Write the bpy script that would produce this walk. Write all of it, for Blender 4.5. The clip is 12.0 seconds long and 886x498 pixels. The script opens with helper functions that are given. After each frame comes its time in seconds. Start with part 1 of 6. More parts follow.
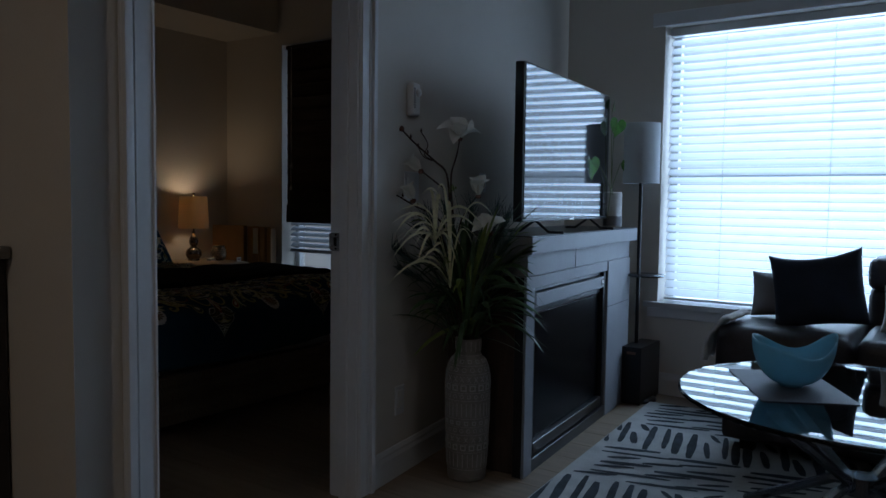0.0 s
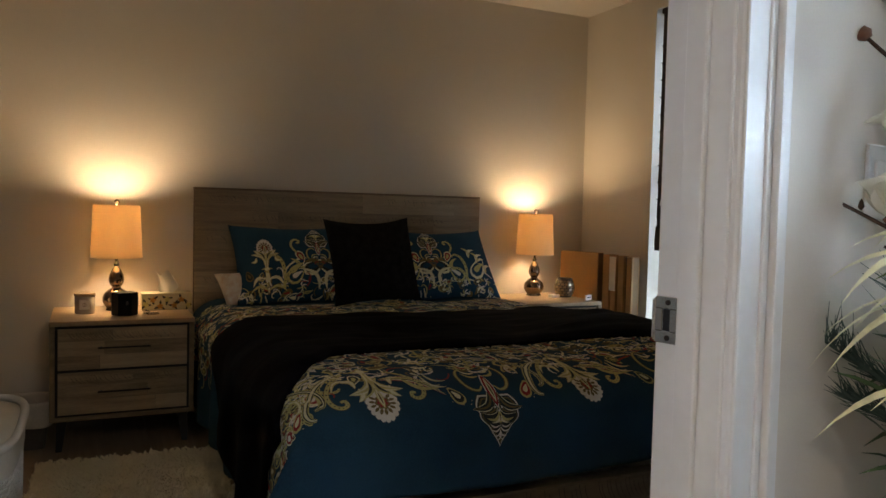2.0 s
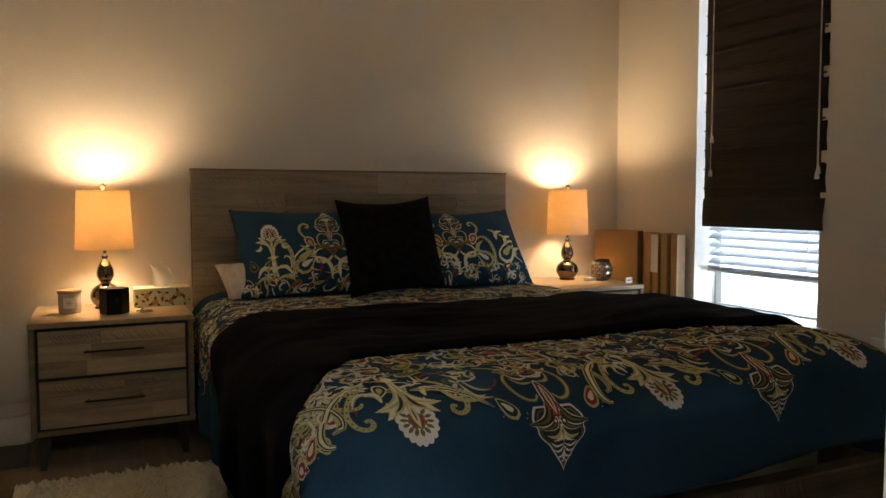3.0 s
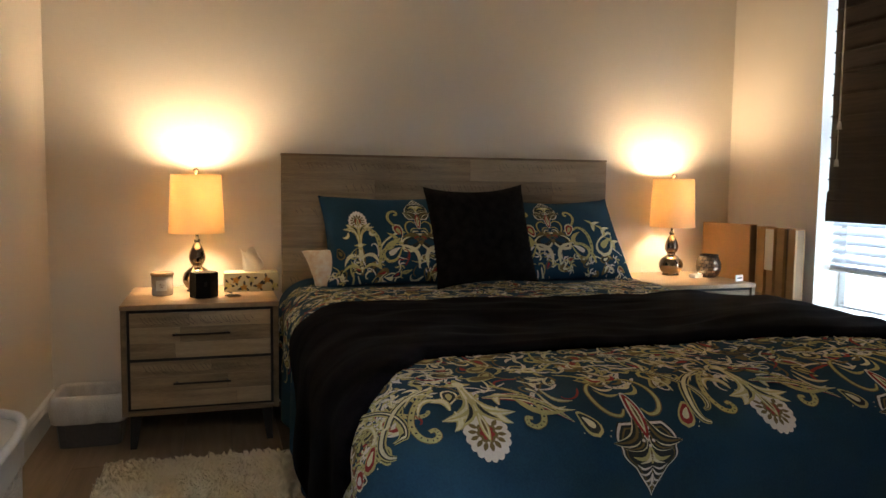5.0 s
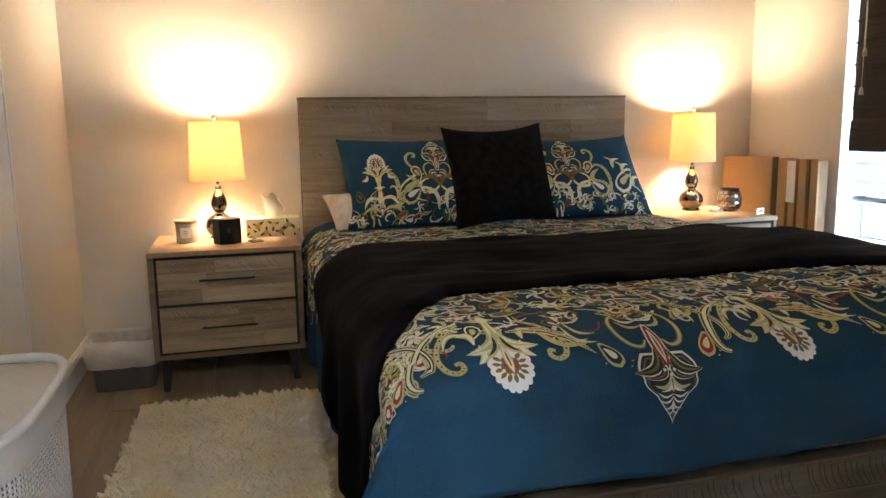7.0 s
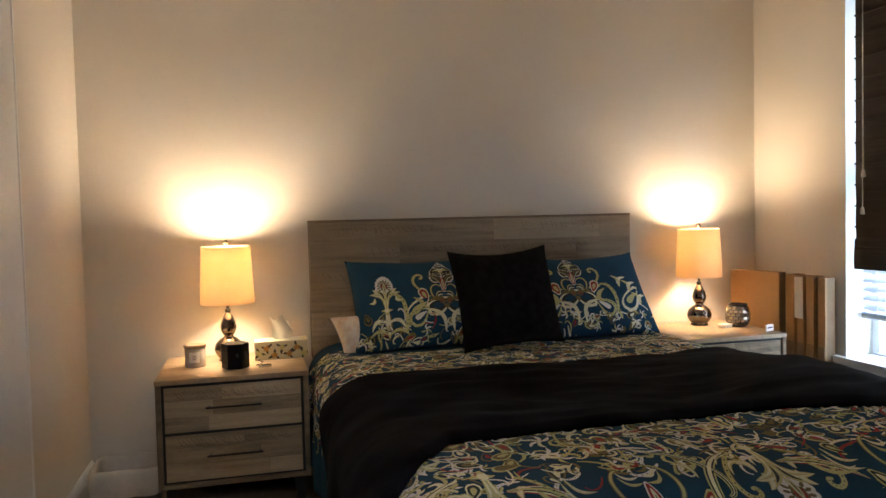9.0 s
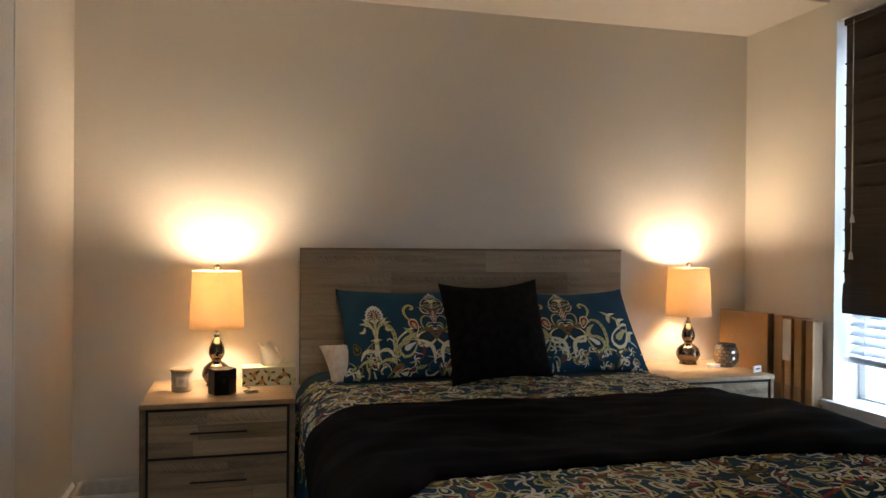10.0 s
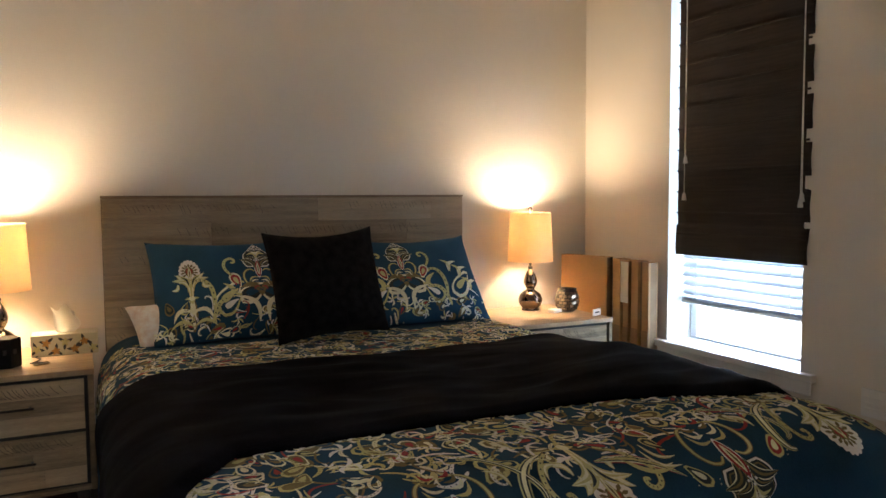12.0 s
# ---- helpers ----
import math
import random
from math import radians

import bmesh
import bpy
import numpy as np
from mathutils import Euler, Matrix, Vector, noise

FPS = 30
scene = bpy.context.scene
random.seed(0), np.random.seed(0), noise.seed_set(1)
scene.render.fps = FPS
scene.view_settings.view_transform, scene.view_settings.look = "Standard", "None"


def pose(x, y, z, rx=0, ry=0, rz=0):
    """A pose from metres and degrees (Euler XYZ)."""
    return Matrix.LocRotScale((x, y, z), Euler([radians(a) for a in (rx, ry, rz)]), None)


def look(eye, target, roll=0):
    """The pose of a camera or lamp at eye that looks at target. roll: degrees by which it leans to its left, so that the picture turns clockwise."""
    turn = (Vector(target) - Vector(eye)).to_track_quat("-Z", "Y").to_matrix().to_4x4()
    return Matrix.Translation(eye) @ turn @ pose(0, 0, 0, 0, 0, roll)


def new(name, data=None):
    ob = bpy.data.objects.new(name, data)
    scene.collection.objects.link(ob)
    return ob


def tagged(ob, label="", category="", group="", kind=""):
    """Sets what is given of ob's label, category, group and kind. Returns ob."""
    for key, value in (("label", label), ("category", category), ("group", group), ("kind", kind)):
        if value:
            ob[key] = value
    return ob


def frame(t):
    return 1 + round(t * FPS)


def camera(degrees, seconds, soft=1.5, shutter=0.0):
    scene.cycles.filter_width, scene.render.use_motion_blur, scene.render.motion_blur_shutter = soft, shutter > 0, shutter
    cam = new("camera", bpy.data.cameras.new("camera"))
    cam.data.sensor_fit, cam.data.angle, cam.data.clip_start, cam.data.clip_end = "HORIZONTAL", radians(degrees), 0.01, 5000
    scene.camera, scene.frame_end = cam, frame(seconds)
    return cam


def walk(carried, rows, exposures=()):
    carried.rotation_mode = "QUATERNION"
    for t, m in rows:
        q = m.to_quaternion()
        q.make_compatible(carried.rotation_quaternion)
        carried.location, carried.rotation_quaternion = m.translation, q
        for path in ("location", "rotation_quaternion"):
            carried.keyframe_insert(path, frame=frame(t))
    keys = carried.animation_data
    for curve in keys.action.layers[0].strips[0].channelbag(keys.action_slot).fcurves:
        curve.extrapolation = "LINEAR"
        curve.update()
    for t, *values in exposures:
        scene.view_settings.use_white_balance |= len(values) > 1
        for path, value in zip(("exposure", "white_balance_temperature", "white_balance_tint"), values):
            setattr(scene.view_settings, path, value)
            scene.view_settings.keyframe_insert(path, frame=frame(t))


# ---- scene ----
LENS = 60.73
cam = camera(LENS, 12.0)
PATH = [
    (0.0, 0.167, 0.121, 1.086, 34.92, -3.64, 0.75),
    (0.5, -0.085, 0.453, 1.093, 40.88, -3.42, 1.92),
    (1.0, -0.329, 0.838, 1.104, 51.94, -3.02, 1.34),
    (1.5, -0.621, 1.141, 1.089, 55.45, -2.87, 0.94),
    (2.0, -0.880, 1.384, 1.075, 64.75, -2.57, 1.40),
    (2.5, -1.103, 1.483, 1.049, 70.79, -3.32, 1.90),
    (3.0, -1.291, 1.496, 1.038, 65.54, -3.69, -0.13),
    (3.5, -1.386, 1.590, 1.051, 71.60, -3.56, 1.15),
    (5.5, -1.406, 1.605, 1.043, 74.02, -5.83, 0.20),
    (6.0, -1.392, 1.601, 1.000, 73.88, -10.34, -0.63),
    (6.5, -1.380, 1.594, 0.988, 74.41, -13.91, -0.94),
    (7.0, -1.389, 1.594, 1.039, 74.82, -9.09, -1.00),
    (7.5, -1.401, 1.593, 1.087, 75.02, -3.85, -0.75),
    (9.5, -1.361, 1.627, 1.204, 75.82, -1.85, -1.07),
    (10.0, -1.359, 1.620, 1.209, 75.09, -0.32, 0.45),
    (10.5, -1.358, 1.615, 1.200, 73.47, -0.46, 0.56),
    (11.0, -1.321, 1.608, 1.164, 71.34, -10.75, 1.60),
    (11.5, -1.403, 1.681, 1.169, 68.12, -9.29, -0.52),
    (12.0, -1.566, 1.807, 1.171, 64.32, -3.82, -0.35),
]
EXPOSURES = [(0.0, -3.68, 5950, 10), (0.5, -3.24, 5950, 10), (1.0, -2.08, 6000, 10), (1.5, -0.98, 6600, 10), (2.0, -0.52, 7200, 10), (2.5, -0.22, 7500, 10), (3.0, 0.05, 7250, 10), (3.5, 0.20, 7150, 10), (5.5, 0.68, 6500, 10), (6.0, 0.85, 6250, 10), (6.5, 1.15, 6200, 10), (7.0, 1.40, 6150, 10), (7.5, 1.36, 6150, 10), (9.5, 0.56, 6150, 10), (10.5, 0.33, 6150, 10), (11.0, 0.16, 6250, 10), (11.5, 0.45, 6250, 10), (12.0, 0.80, 6150, 10)]
walk(cam, [(t, pose(x, y, z, 0, 0, yaw) @ pose(0, 0, 0, 90 + pitch) @ pose(0, 0, 0, 0, 0, roll)) for t, x, y, z, yaw, pitch, roll in PATH], EXPOSURES)

# ---- light ----
world = bpy.data.worlds.new("world")
scene.world = world
world.use_nodes = True
wn = world.node_tree.nodes
sky = wn.new("ShaderNodeTexSky")
sky.sky_type, sky.sun_disc, sky.sun_elevation, sky.sun_rotation = "NISHITA", False, radians(28), radians(150)
wn["Background"].inputs["Strength"].default_value = 0.06
world.node_tree.links.new(sky.outputs["Color"], wn["Background"].inputs["Color"])

sun = new("sun", bpy.data.lights.new("sun", "SUN"))
sun.data.energy, sun.data.angle, sun.data.color = 2.0, radians(0.5), (1.0, 0.95, 0.88)
sun.matrix_world = look((0, -10, 8), (2, 0, 0))

HX, DX0, DX1 = -5.076, -1.66, -1.735      # headboard wall, living face and bedroom face of the door wall
LY, WY, LWY = 0.888, 4.389, 4.35          # bedroom's left wall, bedroom window wall, living window wall
BW = (-4.404, -3.640, 0.468, 2.305)      # bedroom window x0 x1 z0 z1
LW = (-1.285, 0.95, 0.525, 2.075)        # living window
CEIL, SOFFIT, SOFFIT_X = 2.74, 2.405, -4.45
LCEIL = 2.74


def area_light(name, at, aim, w, h, power, color):
    lamp = new(name, bpy.data.lights.new(name, "AREA"))
    lamp.data.shape, lamp.data.size, lamp.data.size_y = "RECTANGLE", w, h
    lamp.data.energy, lamp.data.color = power, color
    lamp.matrix_world = look(at, aim)
    return lamp


area_light("sky_light_living", (-0.17, 4.72, 1.30), (-0.17, 0, 1.30), 2.25, 1.6, 660, (0.56, 0.76, 1.0))
area_light("sky_light_bedroom", (-4.22, 4.72, 1.12), (-4.22, 0, 1.12), 2.2, 3.2, 100, (0.60, 0.79, 1.0))


def bulb_light(at, power):
    lamp = new("bulb_light", bpy.data.lights.new("bulb_light", "POINT"))
    lamp.data.energy, lamp.data.color, lamp.data.shadow_soft_size = power, (1.0, 0.73, 0.46), 0.055
    lamp.location = at


bulb_light((-4.88, 1.515, 1.014), 23.0)
bulb_light((-4.918, 3.925, 1.026), 21.0)
# Unseen hall lamp, inferred from the warm tone of surfaces facing it.
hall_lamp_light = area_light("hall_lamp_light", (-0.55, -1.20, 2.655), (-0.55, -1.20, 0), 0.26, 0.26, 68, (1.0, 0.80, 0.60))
# Unseen fill, added to brighten the bedroom rug through the doorway.
area_light("room_fill_light", (0.45, 1.85, 2.655), (0.45, 1.85, 0), 0.26, 0.26, 17, (1.0, 0.90, 0.80))


# ---- materials ----
def hexmix(c, k):
    return tuple(min(1.0, v * k) for v in c) + (1.0,)


def material(name, color, rough=0.6, metal=0.0, vary=0.12, scale=6.0, fine=80.0, bump=0.1, stretch=(1, 1, 1), object_vary=0.0, sheen=0.0, coat=0.0, ramp=None, spec=0.5):
    """Principled surface whose colour varies at a broad and a fine scale, with a fine relief."""
    m = bpy.data.materials.new(name)
    m.use_nodes = True
    n, l = m.node_tree.nodes, m.node_tree.links
    b = n["Principled BSDF"]
    b.inputs["Roughness"].default_value, b.inputs["Metallic"].default_value = rough, metal
    b.inputs["Specular IOR Level"].default_value = spec
    b.inputs["Sheen Weight"].default_value, b.inputs["Coat Weight"].default_value = sheen, coat
    tc, mp = n.new("ShaderNodeTexCoord"), n.new("ShaderNodeMapping")
    mp.inputs["Scale"].default_value = stretch
    l.new(tc.outputs["Object"], mp.inputs["Vector"])
    broad, fin = n.new("ShaderNodeTexNoise"), n.new("ShaderNodeTexNoise")
    broad.inputs["Scale"].default_value, fin.inputs["Scale"].default_value = scale, fine
    broad.inputs["Detail"].default_value, fin.inputs["Detail"].default_value = 4, 3
    l.new(mp.outputs["Vector"], broad.inputs["Vector"])
    l.new(mp.outputs["Vector"], fin.inputs["Vector"])
    add = n.new("ShaderNodeMath"); add.operation = "MULTIPLY_ADD"
    l.new(fin.outputs["Fac"], add.inputs[0]); add.inputs[1].default_value = 0.6
    l.new(broad.outputs["Fac"], add.inputs[2])
    last = add
    if object_vary:
        info = n.new("ShaderNodeObjectInfo")
        more = n.new("ShaderNodeMath"); more.operation = "MULTIPLY_ADD"
        l.new(info.outputs["Random"], more.inputs[0]); more.inputs[1].default_value = object_vary
        l.new(add.outputs[0], more.inputs[2])
        last = more
        shift = n.new("ShaderNodeVectorMath"); shift.operation = "ADD"
        l.new(tc.outputs["Object"], shift.inputs[0])
        comb = n.new("ShaderNodeMath"); comb.operation = "MULTIPLY"; comb.inputs[1].default_value = 37.0
        l.new(info.outputs["Random"], comb.inputs[0])
        l.new(comb.outputs[0], shift.inputs[1])
        l.new(shift.outputs[0], mp.inputs["Vector"])
    r = n.new("ShaderNodeValToRGB")
    lo, hi = 0.55, 1.05 + object_vary
    r.color_ramp.elements[0].position, r.color_ramp.elements[1].position = lo, min(1.0, hi)
    if ramp:
        r.color_ramp.elements[0].color, r.color_ramp.elements[1].color = (*ramp[0], 1), (*ramp[1], 1)
    else:
        r.color_ramp.elements[0].color, r.color_ramp.elements[1].color = hexmix(color, 1 - vary), hexmix(color, 1 + vary)
    sc = n.new("ShaderNodeMapRange")
    sc.inputs["From Min"].default_value, sc.inputs["From Max"].default_value = 0.6, 1.0 + object_vary * 0.85
    l.new(last.outputs[0], sc.inputs["Value"])
    r.color_ramp.elements[0].position, r.color_ramp.elements[1].position = 0.0, 1.0
    l.new(sc.outputs["Result"], r.inputs["Fac"])
    l.new(r.outputs["Color"], b.inputs["Base Color"])
    if bump:
        bp = n.new("ShaderNodeBump")
        bp.inputs["Strength"].default_value, bp.inputs["Distance"].default_value = bump, 0.004
        l.new(add.outputs[0], bp.inputs["Height"])
        l.new(bp.outputs["Normal"], b.inputs["Normal"])
    return m


def translucent(name, color, rough=0.8, share=0.5, fine=200.0):
    m = material(name, color, rough, vary=0.05, scale=10, fine=fine, bump=0.06)
    n, l = m.node_tree.nodes, m.node_tree.links
    t, mix = n.new("ShaderNodeBsdfTranslucent"), n.new("ShaderNodeMixShader")
    t.inputs["Color"].default_value = (*color, 1)
    mix.inputs["Fac"].default_value = share
    l.new(n["Principled BSDF"].outputs[0], mix.inputs[1])
    l.new(t.outputs[0], mix.inputs[2])
    l.new(mix.outputs[0], n["Material Output"].inputs["Surface"])
    return m


def glass(name, color=(1, 1, 1), rough=0.0, ior=1.45):
    m = bpy.data.materials.new(name)
    m.use_nodes = True
    b = m.node_tree.nodes["Principled BSDF"]
    b.inputs["Base Color"].default_value = (*color, 1)
    b.inputs["Transmission Weight"].default_value, b.inputs["Roughness"].default_value, b.inputs["IOR"].default_value = 1.0, rough, ior
    return m


def emitter(name, color, strength):
    m = bpy.data.materials.new(name)
    m.use_nodes = True
    b = m.node_tree.nodes["Principled BSDF"]
    b.inputs["Emission Color"].default_value, b.inputs["Emission Strength"].default_value = (*color, 1), strength
    return m


M = dict(
    wall=material("wall_paint", (0.70, 0.655, 0.59), 0.7, vary=0.03, scale=1.5, fine=260, bump=0.12),
    ceiling=material("ceiling_paint", (0.88, 0.865, 0.83), 0.85, vary=0.03, scale=2, fine=300, bump=0.2),
    # Paint of the unseen far walls, its tone set for bounce into the bedroom.
    wall_far=material("bounce_wall_paint", (0.64, 0.60, 0.54), 0.7, vary=0.03, scale=1.5, fine=260, bump=0.12),
    trim=material("trim_paint", (0.74, 0.75, 0.76), 0.32, vary=0.03, scale=4, fine=60, bump=0.04),
    floor=material("floor_laminate", (0.26, 0.195, 0.135), 0.5, vary=0.25, scale=3, fine=60, bump=0.08, stretch=(1, 14, 1), object_vary=0.35),
    floor_sub=material("floor_underlay", (0.06, 0.045, 0.035), 0.8),
    wood=material("grey_brown_wood", (0.30, 0.24, 0.17), 0.6, vary=0.42, scale=3, fine=38, bump=0.4, stretch=(8, 1, 14), object_vary=0.5, spec=0.25),
    wood_frame=material("frame_wood", (0.21, 0.155, 0.10), 0.6, spec=0.25, vary=0.25, scale=5, fine=60, bump=0.25, stretch=(6, 1, 6)),
    wood_ns=material("drawer_wood", (0.33, 0.25, 0.16), 0.55, vary=0.48, scale=3, fine=38, bump=0.4, stretch=(8, 1, 14), object_vary=0.5, spec=0.25),
    wood_top=material("nightstand_top_wood", (0.36, 0.25, 0.145), 0.38, vary=0.2, scale=5, fine=50, bump=0.15, stretch=(8, 1, 1)),
    # Same grain as the headboard wood, in a darker tone.
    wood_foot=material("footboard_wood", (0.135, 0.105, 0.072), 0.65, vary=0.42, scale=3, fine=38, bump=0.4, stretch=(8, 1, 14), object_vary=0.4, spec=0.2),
    saw=material("saw_mark", (0.035, 0.026, 0.02), 0.8),
    dark_metal=material("dark_metal", (0.035, 0.03, 0.028), 0.4, metal=0.7, vary=0.2),
    chrome=material("satin_nickel", (0.55, 0.53, 0.50), 0.22, metal=1.0, vary=0.05, fine=200, bump=0.02),
    black_chrome=material("black_chrome", (0.20, 0.16, 0.13), 0.05, metal=1.0, vary=0.05, bump=0.0),
    shade=translucent("lamp_shade_linen", (0.84, 0.68, 0.45), share=0.25),
    black=material("black_plastic", (0.007, 0.007, 0.008), 0.30, vary=0.2),
    matte_black=material("matte_black", (0.01, 0.01, 0.01), 0.7, vary=0.2),
    teal=material("teal_cotton", (0.018, 0.060, 0.108), 0.85, vary=0.16, scale=5, fine=220, bump=0.25, spec=0.12),
    throw=material("black_plush", (0.0056, 0.0056, 0.0086), 0.85, vary=0.8, scale=5, fine=260, bump=0.12, spec=0.02, stretch=(1.6, 1, 1), sheen=0.006),
    cushion=material("dark_brown_plush", (0.011, 0.0095, 0.010), 0.95, vary=0.4, scale=30, fine=300, bump=0.8, spec=0.05),
    cream=material("print_cream", (0.72, 0.70, 0.50), 0.85, vary=0.2, fine=200),
    gold=material("print_gold", (0.50, 0.47, 0.21), 0.85, vary=0.2, fine=200),
    olive=material("print_olive", (0.17, 0.13, 0.05), 0.85, vary=0.25, fine=200),
    redp=material("print_red", (0.30, 0.03, 0.03), 0.85, vary=0.2, fine=200),
    darkp=material("print_dark", (0.018, 0.03, 0.032), 0.85, vary=0.2, fine=200),
    pale=material("print_pale", (0.74, 0.72, 0.68), 0.85, vary=0.1, fine=200),
    shag=translucent("cream_shag", (0.95, 0.90, 0.75), rough=0.9, share=0.32, fine=90),
    hamper=material("white_plastic_weave", (0.66, 0.67, 0.67), 0.5, vary=0.05),
    liner=material("liner_cloth", (0.55, 0.52, 0.46), 0.9, vary=0.08, fine=250, bump=0.3),
    bin_bag=material("plush_liner", (0.62, 0.58, 0.53), 0.95, vary=0.12, fine=200, bump=0.6),
    bin=material("grey_bin_and_hole_shade", (0.09, 0.085, 0.085), 0.35, vary=0.15),
    card=material("cardboard", (0.42, 0.25, 0.12), 0.85, vary=0.08, scale=3, fine=120, bump=0.15),
    card_edge=material("cardboard_edge", (0.26, 0.17, 0.10), 0.9, vary=0.15, fine=200),
    paper=material("white_paper", (0.78, 0.77, 0.74), 0.8, vary=0.03),
    ink=material("dark_ink", (0.05, 0.05, 0.05), 0.8),
    roman=material("woven_shade", (0.022, 0.013, 0.009), 0.85, vary=0.5, scale=4, fine=70, bump=0.5, stretch=(1, 1, 22)),
    slat=translucent("blind_slat", (0.84, 0.86, 0.88), rough=0.4, share=0.55),
    # White slat toned grey and opaque so the backlight doesn't burn it out.
    slat_dimmed=translucent("dimmed_blind_slat", (0.62, 0.66, 0.72), rough=0.4, share=0.02),
    jar=material("frosted_jar", (0.50, 0.45, 0.40), 0.18, vary=0.1, scale=30),
    glass=glass("window_glass"),
    plaster=material("plaster", (0.7, 0.7, 0.7), 0.8),
    ground=material("lawn", (0.08, 0.10, 0.05), 0.95, vary=0.3),
)
M["glass"].node_tree.nodes["Principled BSDF"].inputs["Alpha"].default_value = 0.03


# ---- builders ----
def add_box(bm, lo, hi, bevel=0.0, seg=1):
    c = [(a + b) / 2 for a, b in zip(lo, hi)]
    s = [abs(b - a) for a, b in zip(lo, hi)]
    made = bmesh.ops.create_cube(bm, size=1.0, matrix=Matrix.Translation(c) @ Matrix.Diagonal((*s, 1)))
    if bevel:
        edges = list({e for v in made["verts"] for e in v.link_edges})
        bmesh.ops.bevel(bm, geom=edges, offset=bevel, segments=seg, affect="EDGES", profile=0.7)
    return bm


def box(lo, hi, bevel=0.0, seg=1):
    return add_box(bmesh.new(), lo, hi, bevel, seg)


def add_lathe(bm, profile, steps=32, at=(0, 0, 0), squash=(1, 1)):
    rings = []
    for r, z in profile:
        if r < 1e-5:
            rings.append([bm.verts.new((at[0], at[1], at[2] + z))])
        else:
            rings.append([bm.verts.new((at[0] + r * squash[0] * math.cos(a), at[1] + r * squash[1] * math.sin(a), at[2] + z)) for a in np.linspace(0, 2 * np.pi, steps, endpoint=False)])
    for lo, hi in zip(rings, rings[1:]):
        for i in range(steps):
            j = (i + 1) % steps
            q = [lo[i % len(lo)], lo[j % len(lo)], hi[j % len(hi)], hi[i % len(hi)]]
            q = list(dict.fromkeys(q))
            if len(q) > 2:
                bm.faces.new(q)
    return bm


def lathe(profile, steps=32, at=(0, 0, 0), squash=(1, 1)):
    return add_lathe(bmesh.new(), profile, steps, at, squash)


def add_tube(bm, points, radius, steps=8, cap=True):
    """A round bar through the points; radius is a number or one for each point."""
    pts = [Vector(p) for p in points]
    rad = radius if isinstance(radius, (list, tuple)) else [radius] * len(pts)
    rings, side = [], None
    for i, p in enumerate(pts):
        way = (pts[min(i + 1, len(pts) - 1)] - pts[max(i - 1, 0)]).normalized()
        side = way.orthogonal().normalized() if side is None else (side - way * side.dot(way)).normalized()
        up = way.cross(side)
        rings.append([bm.verts.new(p + rad[i] * (math.cos(a) * side + math.sin(a) * up)) for a in np.linspace(0, 2 * np.pi, steps, endpoint=False)])
    for lo, hi in zip(rings, rings[1:]):
        for i in range(steps):
            bm.faces.new((lo[i], lo[(i + 1) % steps], hi[(i + 1) % steps], hi[i]))
    if cap:
        bm.faces.new(rings[0][::-1])
        bm.faces.new(rings[-1])
    return bm


def tube(points, radius, steps=8):
    return add_tube(bmesh.new(), points, radius, steps)


def add_grid(bm, f, nu, nv, keep=None):
    """A sheet of nu x nv faces through f(u, v), u and v from 0 to 1."""
    vs = [[bm.verts.new(f(i / nu, j / nv)) for j in range(nv + 1)] for i in range(nu + 1)]
    for i in range(nu):
        for j in range(nv):
            if keep is None or keep(i, j):
                bm.faces.new((vs[i][j], vs[i + 1][j], vs[i + 1][j + 1], vs[i][j + 1]))
    return bm


def thing(name, at=(0, 0, 0), turn=0.0, label="", category="", group="", kind=""):
    e = new(name)
    e.matrix_world = pose(*at, 0, 0, turn)
    return tagged(e, label, category, group, kind)


def part(name, bm, mat, parent=None, label="", smooth=False, kind="", recalc=True):
    me = bpy.data.meshes.new(name)
    bmesh.ops.recalc_face_normals(bm, faces=bm.faces) if recalc else None
    bm.to_mesh(me)
    bm.free()
    me.materials.append(M[mat] if isinstance(mat, str) else mat)
    if smooth:
        me.shade_smooth()
    ob = new(name, me)
    if parent:
        ob.parent = parent
    return tagged(ob, label, kind=kind)


def structure(name, bm, mat, label="", smooth=False):
    return tagged(part(name, bm, mat, None, label, smooth), kind="structure")


def solid(ob, thick, offset=1.0):
    mod = ob.modifiers.new("thickness", "SOLIDIFY")
    mod.thickness, mod.offset = thick, offset
    return ob


# ---- structure ----
def wall_with_opening(name, axis, at, thick, a0, a1, z0, z1, hole, mat="wall", label=""):
    """A wall across axis from at to at + thick; hole: (a0, a1, z0, z1)."""
    bm = bmesh.new()
    spans = [(a0, a1, z0, z1)]
    if hole:
        h0, h1, k0, k1 = hole
        spans = [(a0, h0, z0, z1), (h1, a1, z0, z1), (h0, h1, k1, z1)] + ([(h0, h1, z0, k0)] if k0 > z0 else [])
    for s0, s1, t0, t1 in spans:
        lo, hi = sorted((at, at + thick))
        add_box(bm, (lo, s0, t0), (hi, s1, t1)) if axis == "x" else add_box(bm, (s0, lo, t0), (s1, hi, t1))
    return structure(name, bm, mat, label)


structure("floor", box((-5.3, -3.2, -0.12), (3.6, 4.9, -0.012)), "floor_sub")
wall_with_opening("wall_headboard", "x", HX, -0.2, LY - 0.2, WY + 0.3, -0.012, CEIL, None, label="beige painted bedroom wall behind the bed")
wall_with_opening("wall_bedroom_side", "y", LY, -0.15, HX, -2.20, -0.012, CEIL, None)
wall_with_opening("wall_bedroom_window", "y", WY, 0.26, HX, -2.00, -0.012, CEIL, BW)
